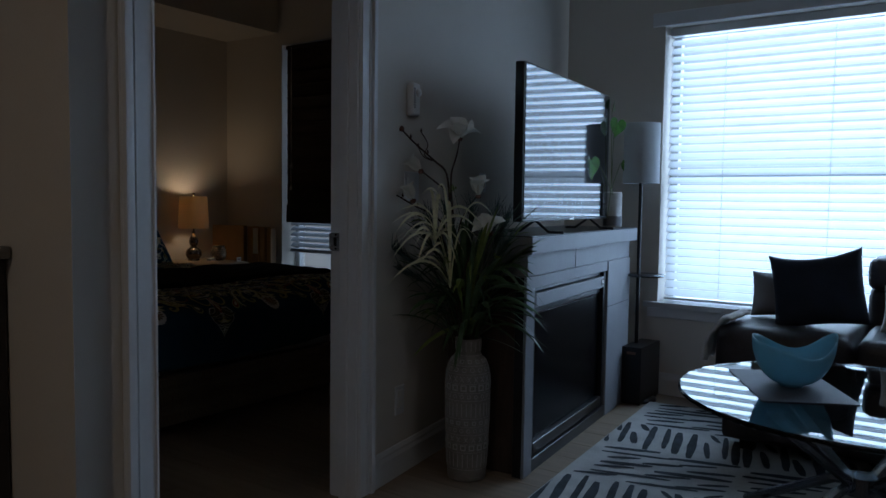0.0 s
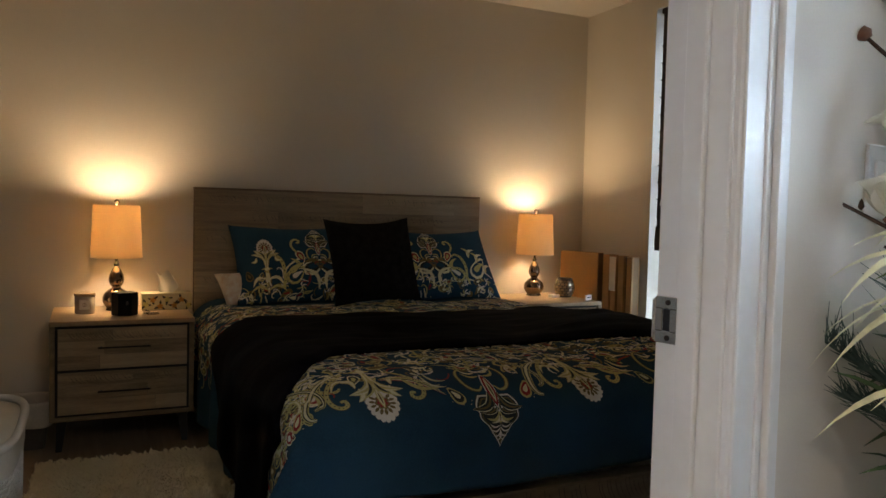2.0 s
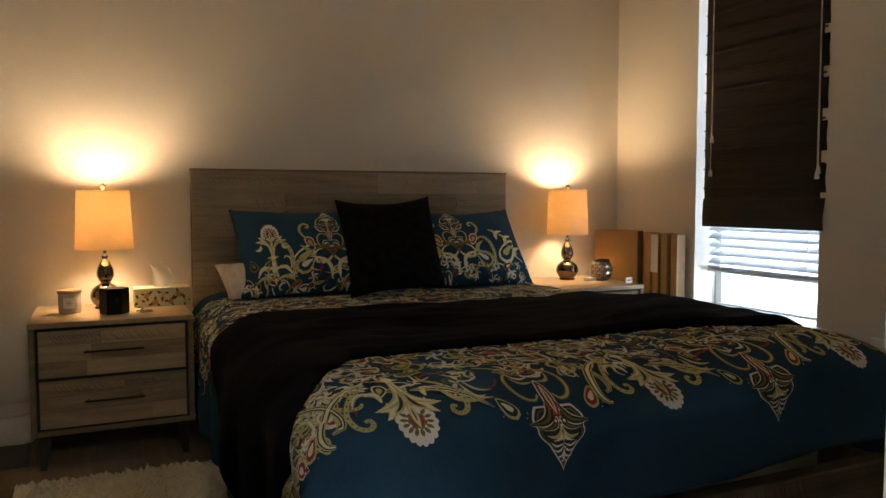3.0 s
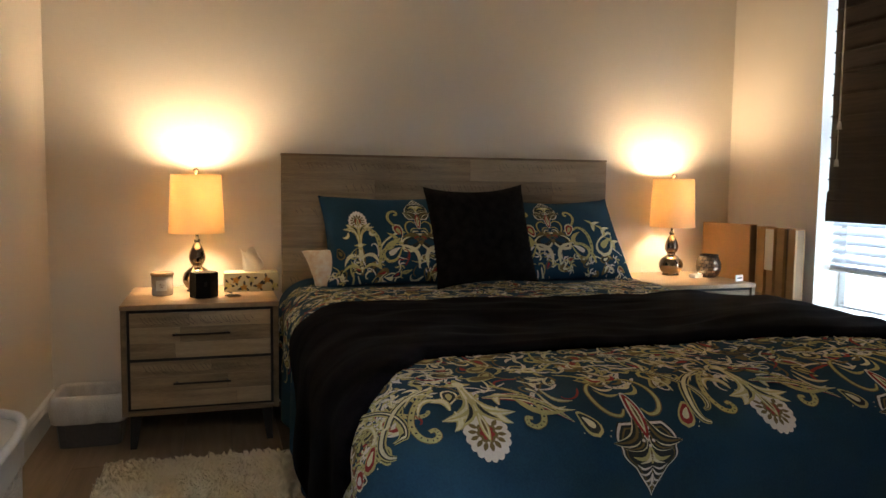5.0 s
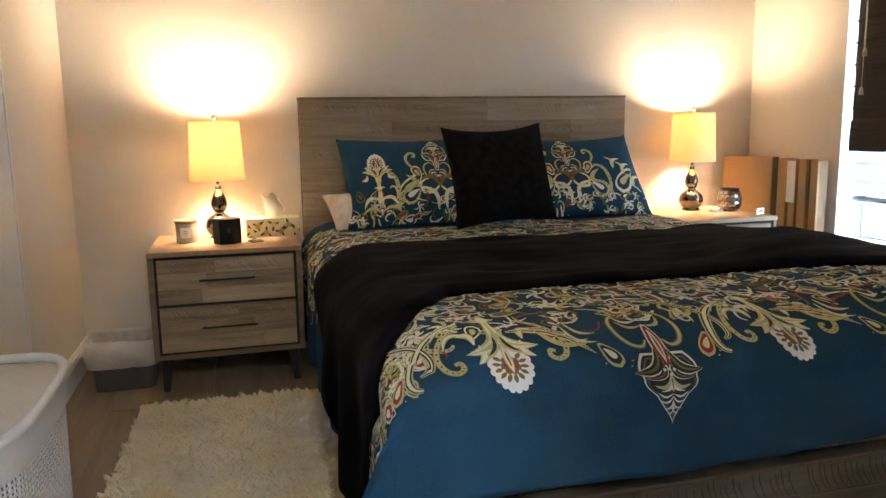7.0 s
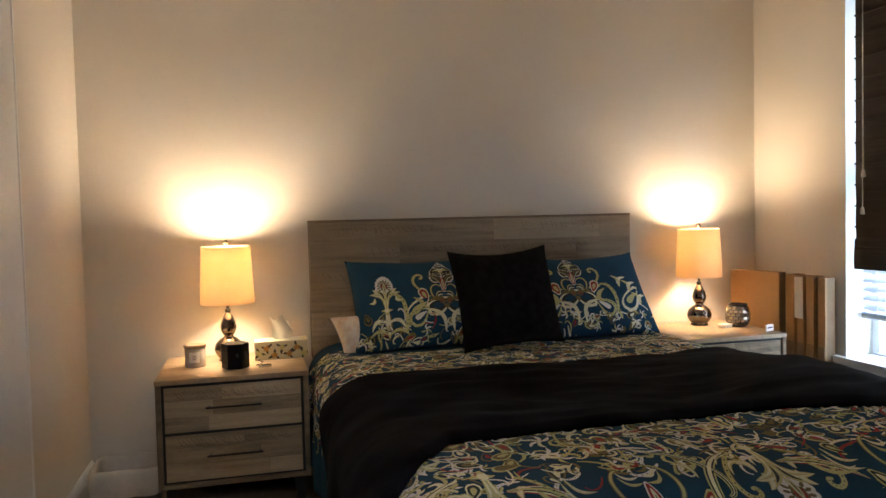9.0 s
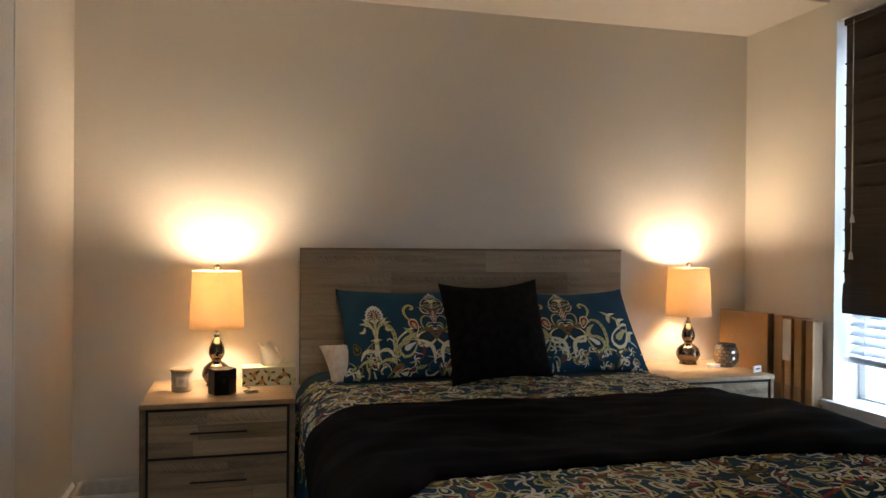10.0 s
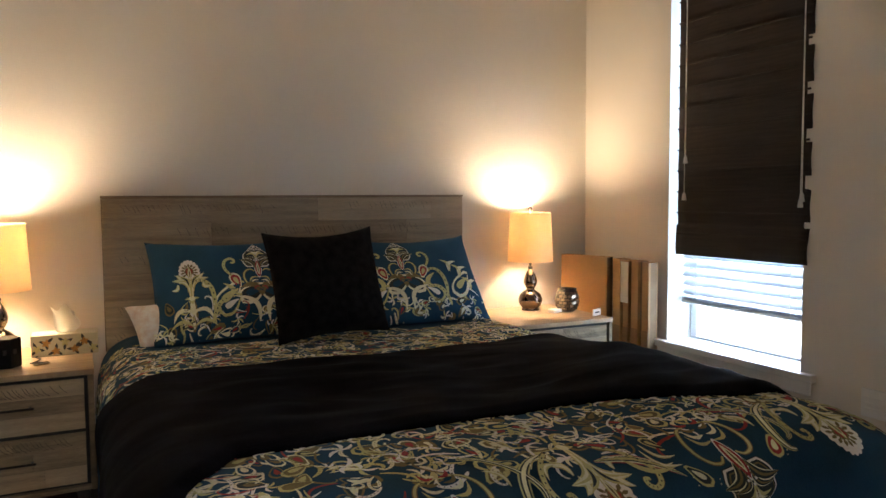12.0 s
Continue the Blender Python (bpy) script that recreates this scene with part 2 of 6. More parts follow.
# the door wall stands a little askew: its own axes are x out of the wall into the living room, y along it
DOOR_WALL = pose(-1.630, 2.232, 0.0, 0, 0, 8.0)
DW = -0.100
door_wall = wall_with_opening("wall_door", "x", 0.0, DW, -1.225, 2.42, -0.012, CEIL, (-1.012, -0.079, -0.012, 2.06), label="pale painted wall with a bedroom doorway")
door_wall.matrix_world = DOOR_WALL
corner = structure("wall_hall", box((-1.60, -1.225, -0.012), (0.0, -1.1255, CEIL)), "wall")
corner.matrix_world = DOOR_WALL @ pose(0, -0.0005, 0)
wall_with_opening("wall_living_window", "y", LWY, 0.30, -1.88, 3.5, -0.012, LCEIL, LW)
structure("wall_hall_end", box((-3.50, -3.1, -0.012), (-3.40, 0.737, LCEIL)), "wall")
# Walls out of view, painted to tune the light they throw back.
structure("wall_living_side", box((3.4, -3.1, -0.012), (3.55, 4.35, LCEIL)), "wall_far")
structure("wall_living_back", box((-3.50, -3.2, -0.012), (3.55, -3.05, LCEIL)), "wall_far")
bm = bmesh.new()
add_box(bm, (-5.3, -3.2, CEIL), (3.6, 4.7, CEIL + 0.1))
structure("ceiling", bm, "ceiling")
structure("ceiling_soffit", box((HX, LY, SOFFIT), (SOFFIT_X, WY, CEIL)), "wall")


def floor_planks(x0, x1, y0, y1, parent, z=0.0, wide=0.19, long=1.25):
    meshes = {}
    row, y = 0, y0
    while y < y1 - 0.01:
        w = min(wide, y1 - y)
        x = x0 - (row * 0.43 % 1.0) * long
        while x < x1 - 0.01:
            s, e = max(x, x0), min(x + long, x1)
            key = (round(e - s, 3), round(w, 3))
            if e - s > 0.02:
                if key not in meshes:
                    me = bpy.data.meshes.new("plank")
                    b = box((0.0006, 0.0006, -0.012), (e - s - 0.0006, w - 0.0006, 0.0), 0.0012)
                    b.to_mesh(me); b.free()
                    me.materials.append(M["floor"])
                    meshes[key] = me
                ob = new("plank", meshes[key])
                ob.location, ob.parent = (s, y, z), parent
            x += long
        y += w
        row += 1


def baseboard(name, points, inward):
    """Skirting along the wall from the first point to the second; inward: the way into the room."""
    (x0, y0), (x1, y1) = points
    prof = [(0, 0), (0.016, 0), (0.016, 0.085), (0.011, 0.100), (0.011, 0.108), (0.005, 0.122), (0, 0.124)]
    bm = bmesh.new()
    ends = [[bm.verts.new((x + inward[0] * d, y + inward[1] * d, z)) for d, z in prof] for x, y in ((x0, y0), (x1, y1))]
    n = len(prof)
    for i in range(n):
        bm.faces.new((ends[0][i], ends[0][(i + 1) % n], ends[1][(i + 1) % n], ends[1][i]))
    bm.faces.new(ends[0]); bm.faces.new(ends[1][::-1])
    return structure(name, bm, "trim")


baseboard("baseboard", ((HX, LY), (-4.20, LY)), (0, 1))
baseboard("baseboard", ((HX, LY + 0.02), (HX, WY)), (1, 0))
baseboard("baseboard", ((HX + 0.02, WY), (-3.42, WY)), (0, -1))
baseboard("baseboard", ((0.0, 0.0), (0.0, 2.13)), (1, 0)).matrix_world = DOOR_WALL
baseboard("baseboard", ((-1.92, LWY), (3.4, LWY)), (0, -1))
baseboard("baseboard", ((0.0, -1.2245), (0.0, -1.100)), (1, 0)).matrix_world = DOOR_WALL


# the doorway: jambs, head, casings
def casing(name, lo, hi):
    """Moulded flat casing: a board with a raised outer bead and a raised inner bead."""
    bm = box(lo, hi, 0.003)
    x = max(lo[0], hi[0])
    if hi[2] - lo[2] > hi[1] - lo[1]:
        y0, y1 = min(lo[1], hi[1]), max(lo[1], hi[1])
        flip = name.endswith("left")
        o0, o1 = (y0, y0 + 0.022) if flip else (y1 - 0.022, y1)
        i0, i1 = (y1 - 0.012, y1 - 0.003) if flip else (y0 + 0.003, y0 + 0.012)
        m0, m1 = (y0 + 0.034, y0 + 0.040) if flip else (y1 - 0.040, y1 - 0.034)
        add_box(bm, (x - 0.002, o0, lo[2]), (x + 0.012, o1, hi[2]), 0.004, 2)
        add_box(bm, (x - 0.002, i0, lo[2]), (x + 0.005, i1, hi[2]), 0.002)
        add_box(bm, (x - 0.002, m0, lo[2]), (x + 0.004, m1, hi[2]), 0.0015)
    else:
        add_box(bm, (x - 0.002, lo[1], hi[2] - 0.022), (x + 0.012, hi[1], hi[2]), 0.004, 2)
    return bm


door_frame = thing("door_frame", (0, 0, 0), kind="structure", label="white painted doorway frame with moulded casing")
door_frame.matrix_world = DOOR_WALL
part("jamb", box((DW - 0.006, -1.012, 0.0), (0.004, -0.994, 2.045), 0.002), "trim", door_frame)
part("jamb", box((DW - 0.006, -0.097, 0.0), (0.004, -0.079, 2.045), 0.002), "trim", door_frame)
part("head", box((DW - 0.006, -1.012, 2.045), (0.004, -0.079, 2.060), 0.002), "trim", door_frame)
part("casing", casing("left", (0.0, -1.098, 0.0), (0.014, -1.000, 2.052)), "trim", door_frame)
part("casing", casing("right", (0.0, -0.091, 0.0), (0.014, 0.002, 2.052)), "trim", door_frame)
part("casing", casing("top", (0.0, -1.098, 2.0525), (0.014, 0.0, 2.153)), "trim", door_frame)
part("casing", box((DW - 0.014, -1.098, 0.0), (DW - 0.0065, -1.000, 2.052), 0.003), "trim", door_frame)
part("casing", box((DW - 0.014, -0.091, 0.0), (DW - 0.0065, 0.005, 2.052), 0.003), "trim", door_frame)
part("stop", box((-0.064, -0.108, 0.0), (-0.030, -0.0975, 2.045), 0.002), "trim", door_frame)
part("stop", box((-0.074, -0.9935, 0.0), (-0.040, -0.983, 2.045), 0.002), "trim", door_frame)

# strike plate on the jamb, its lip over the bedroom edge
strike = thing("strike_plate", label="satin metal strike plate on the white door jamb", category="strike plate")
strike.matrix_world = DOOR_WALL @ pose(-0.093, -0.0975, 0.935)
bm = bmesh.new()
for lo, hi in (((-0.014, -0.003, -0.033), (0.024, 0, -0.016)), ((-0.014, -0.003, 0.016), (0.024, 0, 0.033)), ((-0.014, -0.003, -0.016), (-0.001, 0, 0.016)), ((0.012, -0.003, -0.016), (0.024, 0, 0.016))):
    add_box(bm, lo, hi, 0.001)
part("plate", bm, "chrome", strike)
part("lip", tube([(-0.014, -0.0018, -0.030), (-0.014, -0.0018, 0.030)], 0.0022, 6), "chrome", strike)
part("lip", box((-0.0185, -0.0045, -0.028), (-0.0145, -0.0020, 0.028), 0.001), "chrome", strike)
part("latch_hole", box((-0.0005, -0.0012, -0.0155), (0.0115, -0.0002, 0.0155)), "black", strike)
for z in (-0.025, 0.025):
    part("screw", lathe([(0, 0), (0.004, 0), (0.004, 0.001), (0, 0.002)], 10), "dark_metal", strike).matrix_basis = pose(0.009, -0.003, z, 90, 0, 0)

# the open door, against the hamper side
door = thing("door_1", label="white painted panel door standing wide open into the bedroom", category="door", kind="structure")
door.matrix_world = DOOR_WALL @ pose(DW - 0.020, -0.985, 0.0, 0, 0, -1.5)
bm = box((-0.80, -0.035, 0.012), (0.0, 0.0, 2.035), 0.003)
part("slab", bm, "trim", door)
for z0, z1 in ((0.20, 0.95), (1.12, 1.88)):
    for a0, a1 in ((-0.70, -0.43), (-0.37, -0.10)):
        bm = bmesh.new()
        for lo, hi in (((a0, 0.0002, z0), (a1, 0.008, z0 + 0.02)), ((a0, 0.0002, z1 - 0.02), (a1, 0.008, z1)), ((a0, 0.0002, z0 + 0.02), (a0 + 0.02, 0.008, z1 - 0.02)), ((a1 - 0.02, 0.0002, z0 + 0.02), (a1, 0.008, z1 - 0.02))):
            add_box(bm, lo, hi, 0.003)
        part("panel_moulding", bm, "trim", door)
knob = part("door_knob", lathe([(0.0, 0), (0.031, 0), (0.031, 0.006), (0.012, 0.010), (0.011, 0.028), (0.020, 0.034), (0.028, 0.045), (0.028, 0.055), (0.020, 0.065), (0, 0.068)], 28), "black_chrome", door, smooth=True)
knob.matrix_basis = pose(-0.735, 0.0, 0.925, -90, 0, 0)

# hinge leaf let into the jamb: rounded outer corners, three sunk screws
hinge = thing("door_hinge", label="satin silver door hinge leaf screwed to the white jamb", category="hinge")
hinge.matrix_world = DOOR_WALL @ pose(-0.080, -0.9935, 1.035)
bm = bmesh.new()
outline = [(-0.018, -0.045), (0.008, -0.045), (0.014, -0.0425), (0.017, -0.036), (0.017, 0.036), (0.014, 0.0425), (0.008, 0.045), (-0.018, 0.045)]
low, top = [bm.verts.new((x, 0.0, z)) for x, z in outline], [bm.verts.new((x, 0.0022, z)) for x, z in outline]
bm.faces.new(low); bm.faces.new(top[::-1])
for k in range(len(outline)):
    bm.faces.new((low[k], low[(k + 1) % 8], top[(k + 1) % 8], top[k]))
part("leaf_plate", bm, "chrome", hinge)
part("knuckle", tube([(-0.022, 0.002, -0.045), (-0.022, 0.002, 0.045)], 0.0055, 12), "chrome", hinge, smooth=True)
for x, z in ((-0.004, 0.033), (0.006, 0.0), (-0.004, -0.033)):
    part("screw", lathe([(0, 0.0), (0.0042, 0.0), (0.0042, 0.0008), (0.0015, 0.0004), (0, 0.0004)], 14), "dark_metal", hinge, smooth=False).matrix_basis = pose(x, 0.0023, z, -90, 0, 0)

closet = thing("closet_door", (-3.42, LY, 0.0), label="pair of white flush closet doors beside the hamper", category="closet door", kind="structure")
part("casing", box((-0.71, 0.0, 0.0), (-0.69, 0.012, 2.10), 0.003), "trim", closet)
part("casing", box((0.63, 0.0, 0.0), (0.70, 0.016, 2.10), 0.003), "trim", closet)
part("casing", box((-0.76, 0.0, 2.1005), (0.70, 0.016, 2.17), 0.003), "trim", closet)
for x0, x1 in ((-0.688, -0.032), (-0.028, 0.628)):
    part("panel", box((x0, 0.0, 0.012), (x1, 0.010, 2.098), 0.003), "trim", closet)

thermostat = thing("thermostat", label="white vertical wall thermostat with a round dial and side vents", category="thermostat")
thermostat.matrix_world = DOOR_WALL @ pose(0, 0.283, 1.418)
part("body", box((0.0, -0.030, 0.0), (0.030, 0.030, 0.128), 0.012, 3), "trim", thermostat, smooth=True)
part("dial", lathe([(0, 0), (0.015, 0), (0.014, 0.010), (0, 0.012)], 24), "trim", thermostat, smooth=True).matrix_basis = pose(0.0295, 0.008, 0.090, 0, 90, 0)
for k in range(9):
    part("vent_slot", box((0.0298, -0.024, 0.030 + k * 0.009), (0.0312, -0.010, 0.0335 + k * 0.009)), "black", thermostat)
switch = thing("light_switch", label="white double rocker light switch behind the flowers", category="light switch")
switch.matrix_world = DOOR_WALL @ pose(0, 0.295, 1.085)
part("plate", box((0, -0.058, 0), (0.006, 0.058, 0.116), 0.003), "trim", switch)
for y in (-0.024, 0.024):
    part("rocker", box((0.0062, y - 0.017, 0.025), (0.011, y + 0.017, 0.091), 0.002), "trim", switch)
outlet = thing("wall_outlet", label="white wall outlet beside the television", category="outlet")
outlet.matrix_world = DOOR_WALL @ pose(0, 0.99, 1.13)
part("plate", box((0, -0.036, 0), (0.006, 0.036, 0.09), 0.003), "trim", outlet)
part("socket", box((0.0062, -0.017, 0.02), (0.009, 0.017, 0.07), 0.002), "chrome", outlet)
outlet2 = thing("wall_outlet", label="white wall outlet low on the wall behind the vase", category="outlet")
outlet2.matrix_world = DOOR_WALL @ pose(0, 0.215, 0.24)
part("plate", box((0, -0.036, 0), (0.006, 0.036, 0.116), 0.003), "trim", outlet2)
for z in (0.030, 0.070):
    part("socket", box((0.0062, -0.017, z), (0.008, 0.017, z + 0.028), 0.002), "paper", outlet2)


# ---- bedroom window ----
def window_unit(name, x0, x1, z0, z1, wall_y, depth, label, sash_z=None):
    """A white vinyl window set deep in the wall, with its sill board."""
    w = thing(name, ((x0 + x1) / 2, wall_y, z0), label=label, category="window", kind="structure")
    hw, h, f = (x1 - x0) / 2, z1 - z0, 0.045
    y = depth
    for lo, hi in (((-hw, y, 0.005), (hw, y + 0.05, 0.018)), ((-hw, y, h - f), (hw, y + 0.05, h)), ((-hw, y, 0.018), (-hw + f, y + 0.05, h - f)), ((hw - f, y, 0.018), (hw, y + 0.05, h - f))):
        part("window_frame", box(lo, hi, 0.004), "trim", w)
    spans = [(0.018, h - f)]
    if sash_z:
        part("meeting_rail", box((-hw + f, y + 0.002, sash_z - 0.02), (hw - f, y + 0.045, sash_z + 0.02), 0.003), "trim", w)
        spans = [(0.018, sash_z - 0.02), (sash_z + 0.02, h - f)]
    for a, b in spans:
        p = part("pane", box((-hw + f, y + 0.022, a), (hw - f, y + 0.026, b)), "glass", w)
        p.visible_shadow = False
    part("window_sill", box((-hw - 0.075, -0.035, -0.028), (hw + 0.075, 0.0, 0.0035), 0.005, 2), "trim", w)
    part("sill_board", box((-hw + 0.0005, 0.0005, 0.0005), (hw - 0.0005, y + 0.11, 0.0045)), "trim", w)
    part("apron", box((-hw - 0.055, -0.016, -0.085), (hw + 0.055, 0.0, -0.028), 0.004), "trim", w)
    return w


window_unit("window_1", *BW[:2], BW[2], BW[3], WY, 0.15, "tall narrow white bedroom window with a sill", sash_z=0.95)
window_unit("window_2", *LW[:2], LW[2], LW[3], LWY, 0.15, "wide white living room window with blinds", sash_z=0.72)


def blind(x0, x1, y, top, bottom, pitch, tilt, label, stack=0, slats="slat"):
    """A slatted blind: head rail, tilted slats, ladder cords, bottom rail."""
    b = thing("venetian_blind", ((x0 + x1) / 2, y, bottom), label=label, category="blind")
    hw = (x1 - x0) / 2
    part("head_rail", box((-hw, -0.025, top - bottom - 0.045), (hw, 0.03, top - bottom), 0.003), "trim", b)
    part("bottom_rail", box((-hw + 0.003, -0.024, 0), (hw - 0.003, 0.024, 0.016), 0.004), "trim", b)
    me = None
    z = 0.022 + stack * 0.004
    i = 0
    for k in range(stack):
        if me is None:
            me = bpy.data.meshes.new("slat")
            bm = bmesh.new()
            add_grid(bm, lambda u, v: ((u * 2 - 1) * (hw - 0.004), (v - 0.5) * 0.048, 0.0028 * math.sin(math.pi * v)), 1, 4)
            bm.to_mesh(me); bm.free(); me.materials.append(M[slats])
        ob = new("slat", me); ob.parent = b; ob.matrix_basis = pose(0, 0, 0.018 + 0.004 * k)
    z += pitch * 0.5
    while z < top - bottom - 0.05:
        if me is None:
            me = bpy.data.meshes.new("slat")
            bm = bmesh.new()
            add_grid(bm, lambda u, v: ((u * 2 - 1) * (hw - 0.004), (v - 0.5) * 0.048, 0.0028 * math.sin(math.pi * v)), 1, 4)
            bm.to_mesh(me); bm.free(); me.materials.append(M[slats])
        ob = new("slat", me); ob.parent = b
        ob.matrix_basis = pose(0, 0, z, tilt + random.uniform(-1.5, 1.5), 0, random.uniform(-0.05, 0.05))
        z += pitch
        i += 1
    for cx in np.linspace(-hw * 0.72, hw * 0.72, 2 if hw < 0.6 else 4):
        part("ladder_cord", box((cx - 0.0012, -0.026, 0.01), (cx + 0.0012, -0.024, top - bottom - 0.03)), "paper", b)
    return b


blind(BW[0] + 0.012, BW[1] - 0.012, WY + 0.095, BW[3] - 0.002, 0.655, 0.044, 40, "white slatted blind hanging part way down the bedroom window", stack=4, slats="slat_dimmed")
blind(LW[0] + 0.012, LW[1] - 0.012, WY + 0.04, LW[3] - 0.002, LW[2] + 0.012, 0.0455, 50, "wide white slatted blind closed over the bright living room window")
casing2 = thing("window_casing", (0, LWY, 0), label="painted casing round the living room window", kind="structure")
part("board", box((LW[0] - 0.07, -0.016, LW[3]), (LW[1] + 0.07, 0, LW[3] + 0.075), 0.004), "trim", casing2)


def roman_shade():
    s = thing("woven_shade", (-4.02, WY, 0.90), label="dark brown woven wood roman shade half lowered over the bedroom window", category="window shade")
    x0, x1, h = -0.318, 0.408, 1.39
    part("head_rail", box((x0, -0.02, h - 0.03), (x1, 0.02, h), 0.003), "roman", s)
    def f(u, v):
        z = v * (h - 0.03)
        fold = 0.006 * math.sin(z / 0.185 * 2 * math.pi) * (1 - 0.55 * v) + (0.010 if z < 0.14 else 0)
        return ((x0 + (x1 - x0) * u) + 0.004 * math.sin(z * 34) * (u < 0.05), 0.0 - fold, z)
    ob = part("cloth", add_grid(bmesh.new(), f, 12, 150), "roman", s, smooth=True)
    solid(ob, 0.003)
    for i in range(12):
        z = 0.10 + i * 0.098
        part("batten", box((x0 + 0.004, -0.016, z - 0.004), (x1 - 0.004, -0.008, z + 0.004), 0.001), "roman", s)
    for cx, ends in ((x0 + 0.073, (0.256, 0.427)), (x1 - 0.020, (0.227, 0.250))):
        for k, z in enumerate(ends):
            part("cord", tube([(cx + 0.006 * k, -0.035, z + 0.02), (cx + 0.003 * k, -0.034, 0.9), (cx, -0.032, h - 0.02)], 0.0018, 5), "paper", s)
            part("tassel", lathe([(0.002, 0.038), (0.008, 0.028), (0.011, 0.0), (0.0, 0.0)], 12, (cx + 0.006 * k, -0.035, z)), "paper", s, smooth=True)


roman_shade()

heater = thing("baseboard_heater", (-2.72, WY, 0.0), label="white metal baseboard heater on the bedroom wall", category="heater")
part("housing", box((-0.64, -0.065, 0.02), (0.64, 0, 0.165), 0.008, 2), "trim", heater)
part("slot", box((-0.62, -0.069, 0.126), (0.62, -0.0655, 0.140)), "black", heater)
part("slot", box((-0.62, -0.069, 0.034), (0.62, -0.0655, 0.046)), "black", heater)
vent = thing("wall_vent", (-3.19, WY, 0.365), label="small white louvred wall vent", category="vent")
part("plate", box((-0.18, -0.014, 0.0), (0.18, 0, 0.105), 0.004), "trim", vent)
for z in (0.028, 0.046, 0.064):
    part("slat", box((-0.16, -0.020, z), (0.16, -0.0145, z + 0.010), 0.002), "trim", vent)


# ---- bed ----
BX0, BX1, BY0, BY1 = -5.0, -2.711, 1.908, 3.575
bed = thing("bed_frame", (-3.85, 2.73, 0.0), label="queen bed frame of grey-brown reclaimed wood", category="bed")


def local(lo, hi, bevel=0.0, seg=1, at=(-3.85, 2.73, 0.0)):
    return box([a - b for a, b in zip(lo, at)], [a - b for a, b in zip(hi, at)], bevel, seg)


head = part("headboard", local((-5.040, 1.890, 0.535), (-5.006, 3.570, 1.180), 0.003), "wood_frame", bed)
part("headboard_cap", local((-5.043, 1.888, 1.180), (-4.998, 3.572, 1.190), 0.002), "wood_frame", bed)
rng = random.Random(4)
bands = [0.537, 0.640, 0.748, 0.857, 0.964, 1.072, 1.179]
for i, (z0, z1) in enumerate(zip(bands, bands[1:])):
    y = 1.892
    cuts = sorted(rng.uniform(0.15, 0.85) for _ in range(3)) if i % 2 else sorted(rng.uniform(0.2, 0.9) for _ in range(2))
    if i == 5:
        cuts = [0.55, 0.895]
    ys = [1.892] + [1.892 + c * 1.676 for c in cuts] + [3.568]
    for y0, y1 in zip(ys, ys[1:]):
        part("board", local((-5.006, y0 + 0.0005, z0 + 0.0005), (-4.998 + rng.uniform(-0.0006, 0.0006), y1 - 0.0005, z1 - 0.0005), 0.0008), "wood", head)
for y in (1.93, 3.53):
    part("leg", local((-5.04, y - 0.035, 0.0), (-5.0, y + 0.035, 0.535), 0.003), "wood_frame", bed)
bm = bmesh.new()
for z0, y0, y1 in ((1.150, 1.91, 2.60), (1.050, 2.15, 3.30), (0.935, 1.93, 2.35), (1.160, 2.95, 3.35), (0.720, 1.92, 2.10), (0.61, 1.91, 2.06)):
    y = y0
    while y < y1:
        y += rng.uniform(0.010, 0.024)
        if rng.random() < 0.75:
            h = rng.uniform(0.018, 0.040)
            add_tube(bm, [Vector((-4.9972, y + 0.016 * k, z0 - h * k)) - Vector((-3.85, 2.73, 0)) for k in (0, 0.5, 1)], 0.0007, 3)
part("saw_grain", bm, "saw", head, kind="stuff")
footb = part("footboard", local((-2.756, BY0, 0.072), (-2.719, BY1, 0.284), 0.003), "wood_frame", bed)
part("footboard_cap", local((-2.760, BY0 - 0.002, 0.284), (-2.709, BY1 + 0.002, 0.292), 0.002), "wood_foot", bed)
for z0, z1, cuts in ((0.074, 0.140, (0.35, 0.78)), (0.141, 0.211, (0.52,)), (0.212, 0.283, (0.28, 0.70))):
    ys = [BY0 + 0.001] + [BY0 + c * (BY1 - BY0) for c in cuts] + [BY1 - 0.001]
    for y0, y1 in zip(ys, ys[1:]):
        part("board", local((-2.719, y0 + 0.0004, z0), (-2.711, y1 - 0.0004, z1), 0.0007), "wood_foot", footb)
bm = bmesh.new()
rng = random.Random(11)
for z0, h, slant, step, y1 in ((0.217, 0.060, 0.024, 0.0165, 3.50), (0.146, 0.058, 0.001, 0.0150, 2.90), (0.080, 0.040, 0.012, 0.019, 3.2)):
    y = BY0 + 0.012
    while y < y1:
        y += step * rng.uniform(0.75, 1.25)
        fade = rng.random() * (y1 - y) / 1.2
        if fade > 0.10:
            hh = h * rng.uniform(0.75, 1.1)
            add_tube(bm, [Vector((-2.7105, y + slant * k * k, z0 + hh * (1 - k))) - Vector((-3.85, 2.73, 0)) for k in (0, 0.35, 0.7, 1.0)], [0.0010, 0.0014, 0.0012, 0.0008], 3)
part("saw_grain", bm, "saw", footb, kind="stuff")
for s in (BY0, BY1 - 0.03):
    part("side_rail", local((-4.998, s, 0.120), (-2.757, s + 0.03, 0.285), 0.003), "wood_frame", bed)
for y in (BY0 + 0.10, BY1 - 0.10):
    part("leg", local((-2.82, y - 0.03, 0.0), (-2.765, y + 0.03, 0.078), 0.003), "wood_frame", bed)
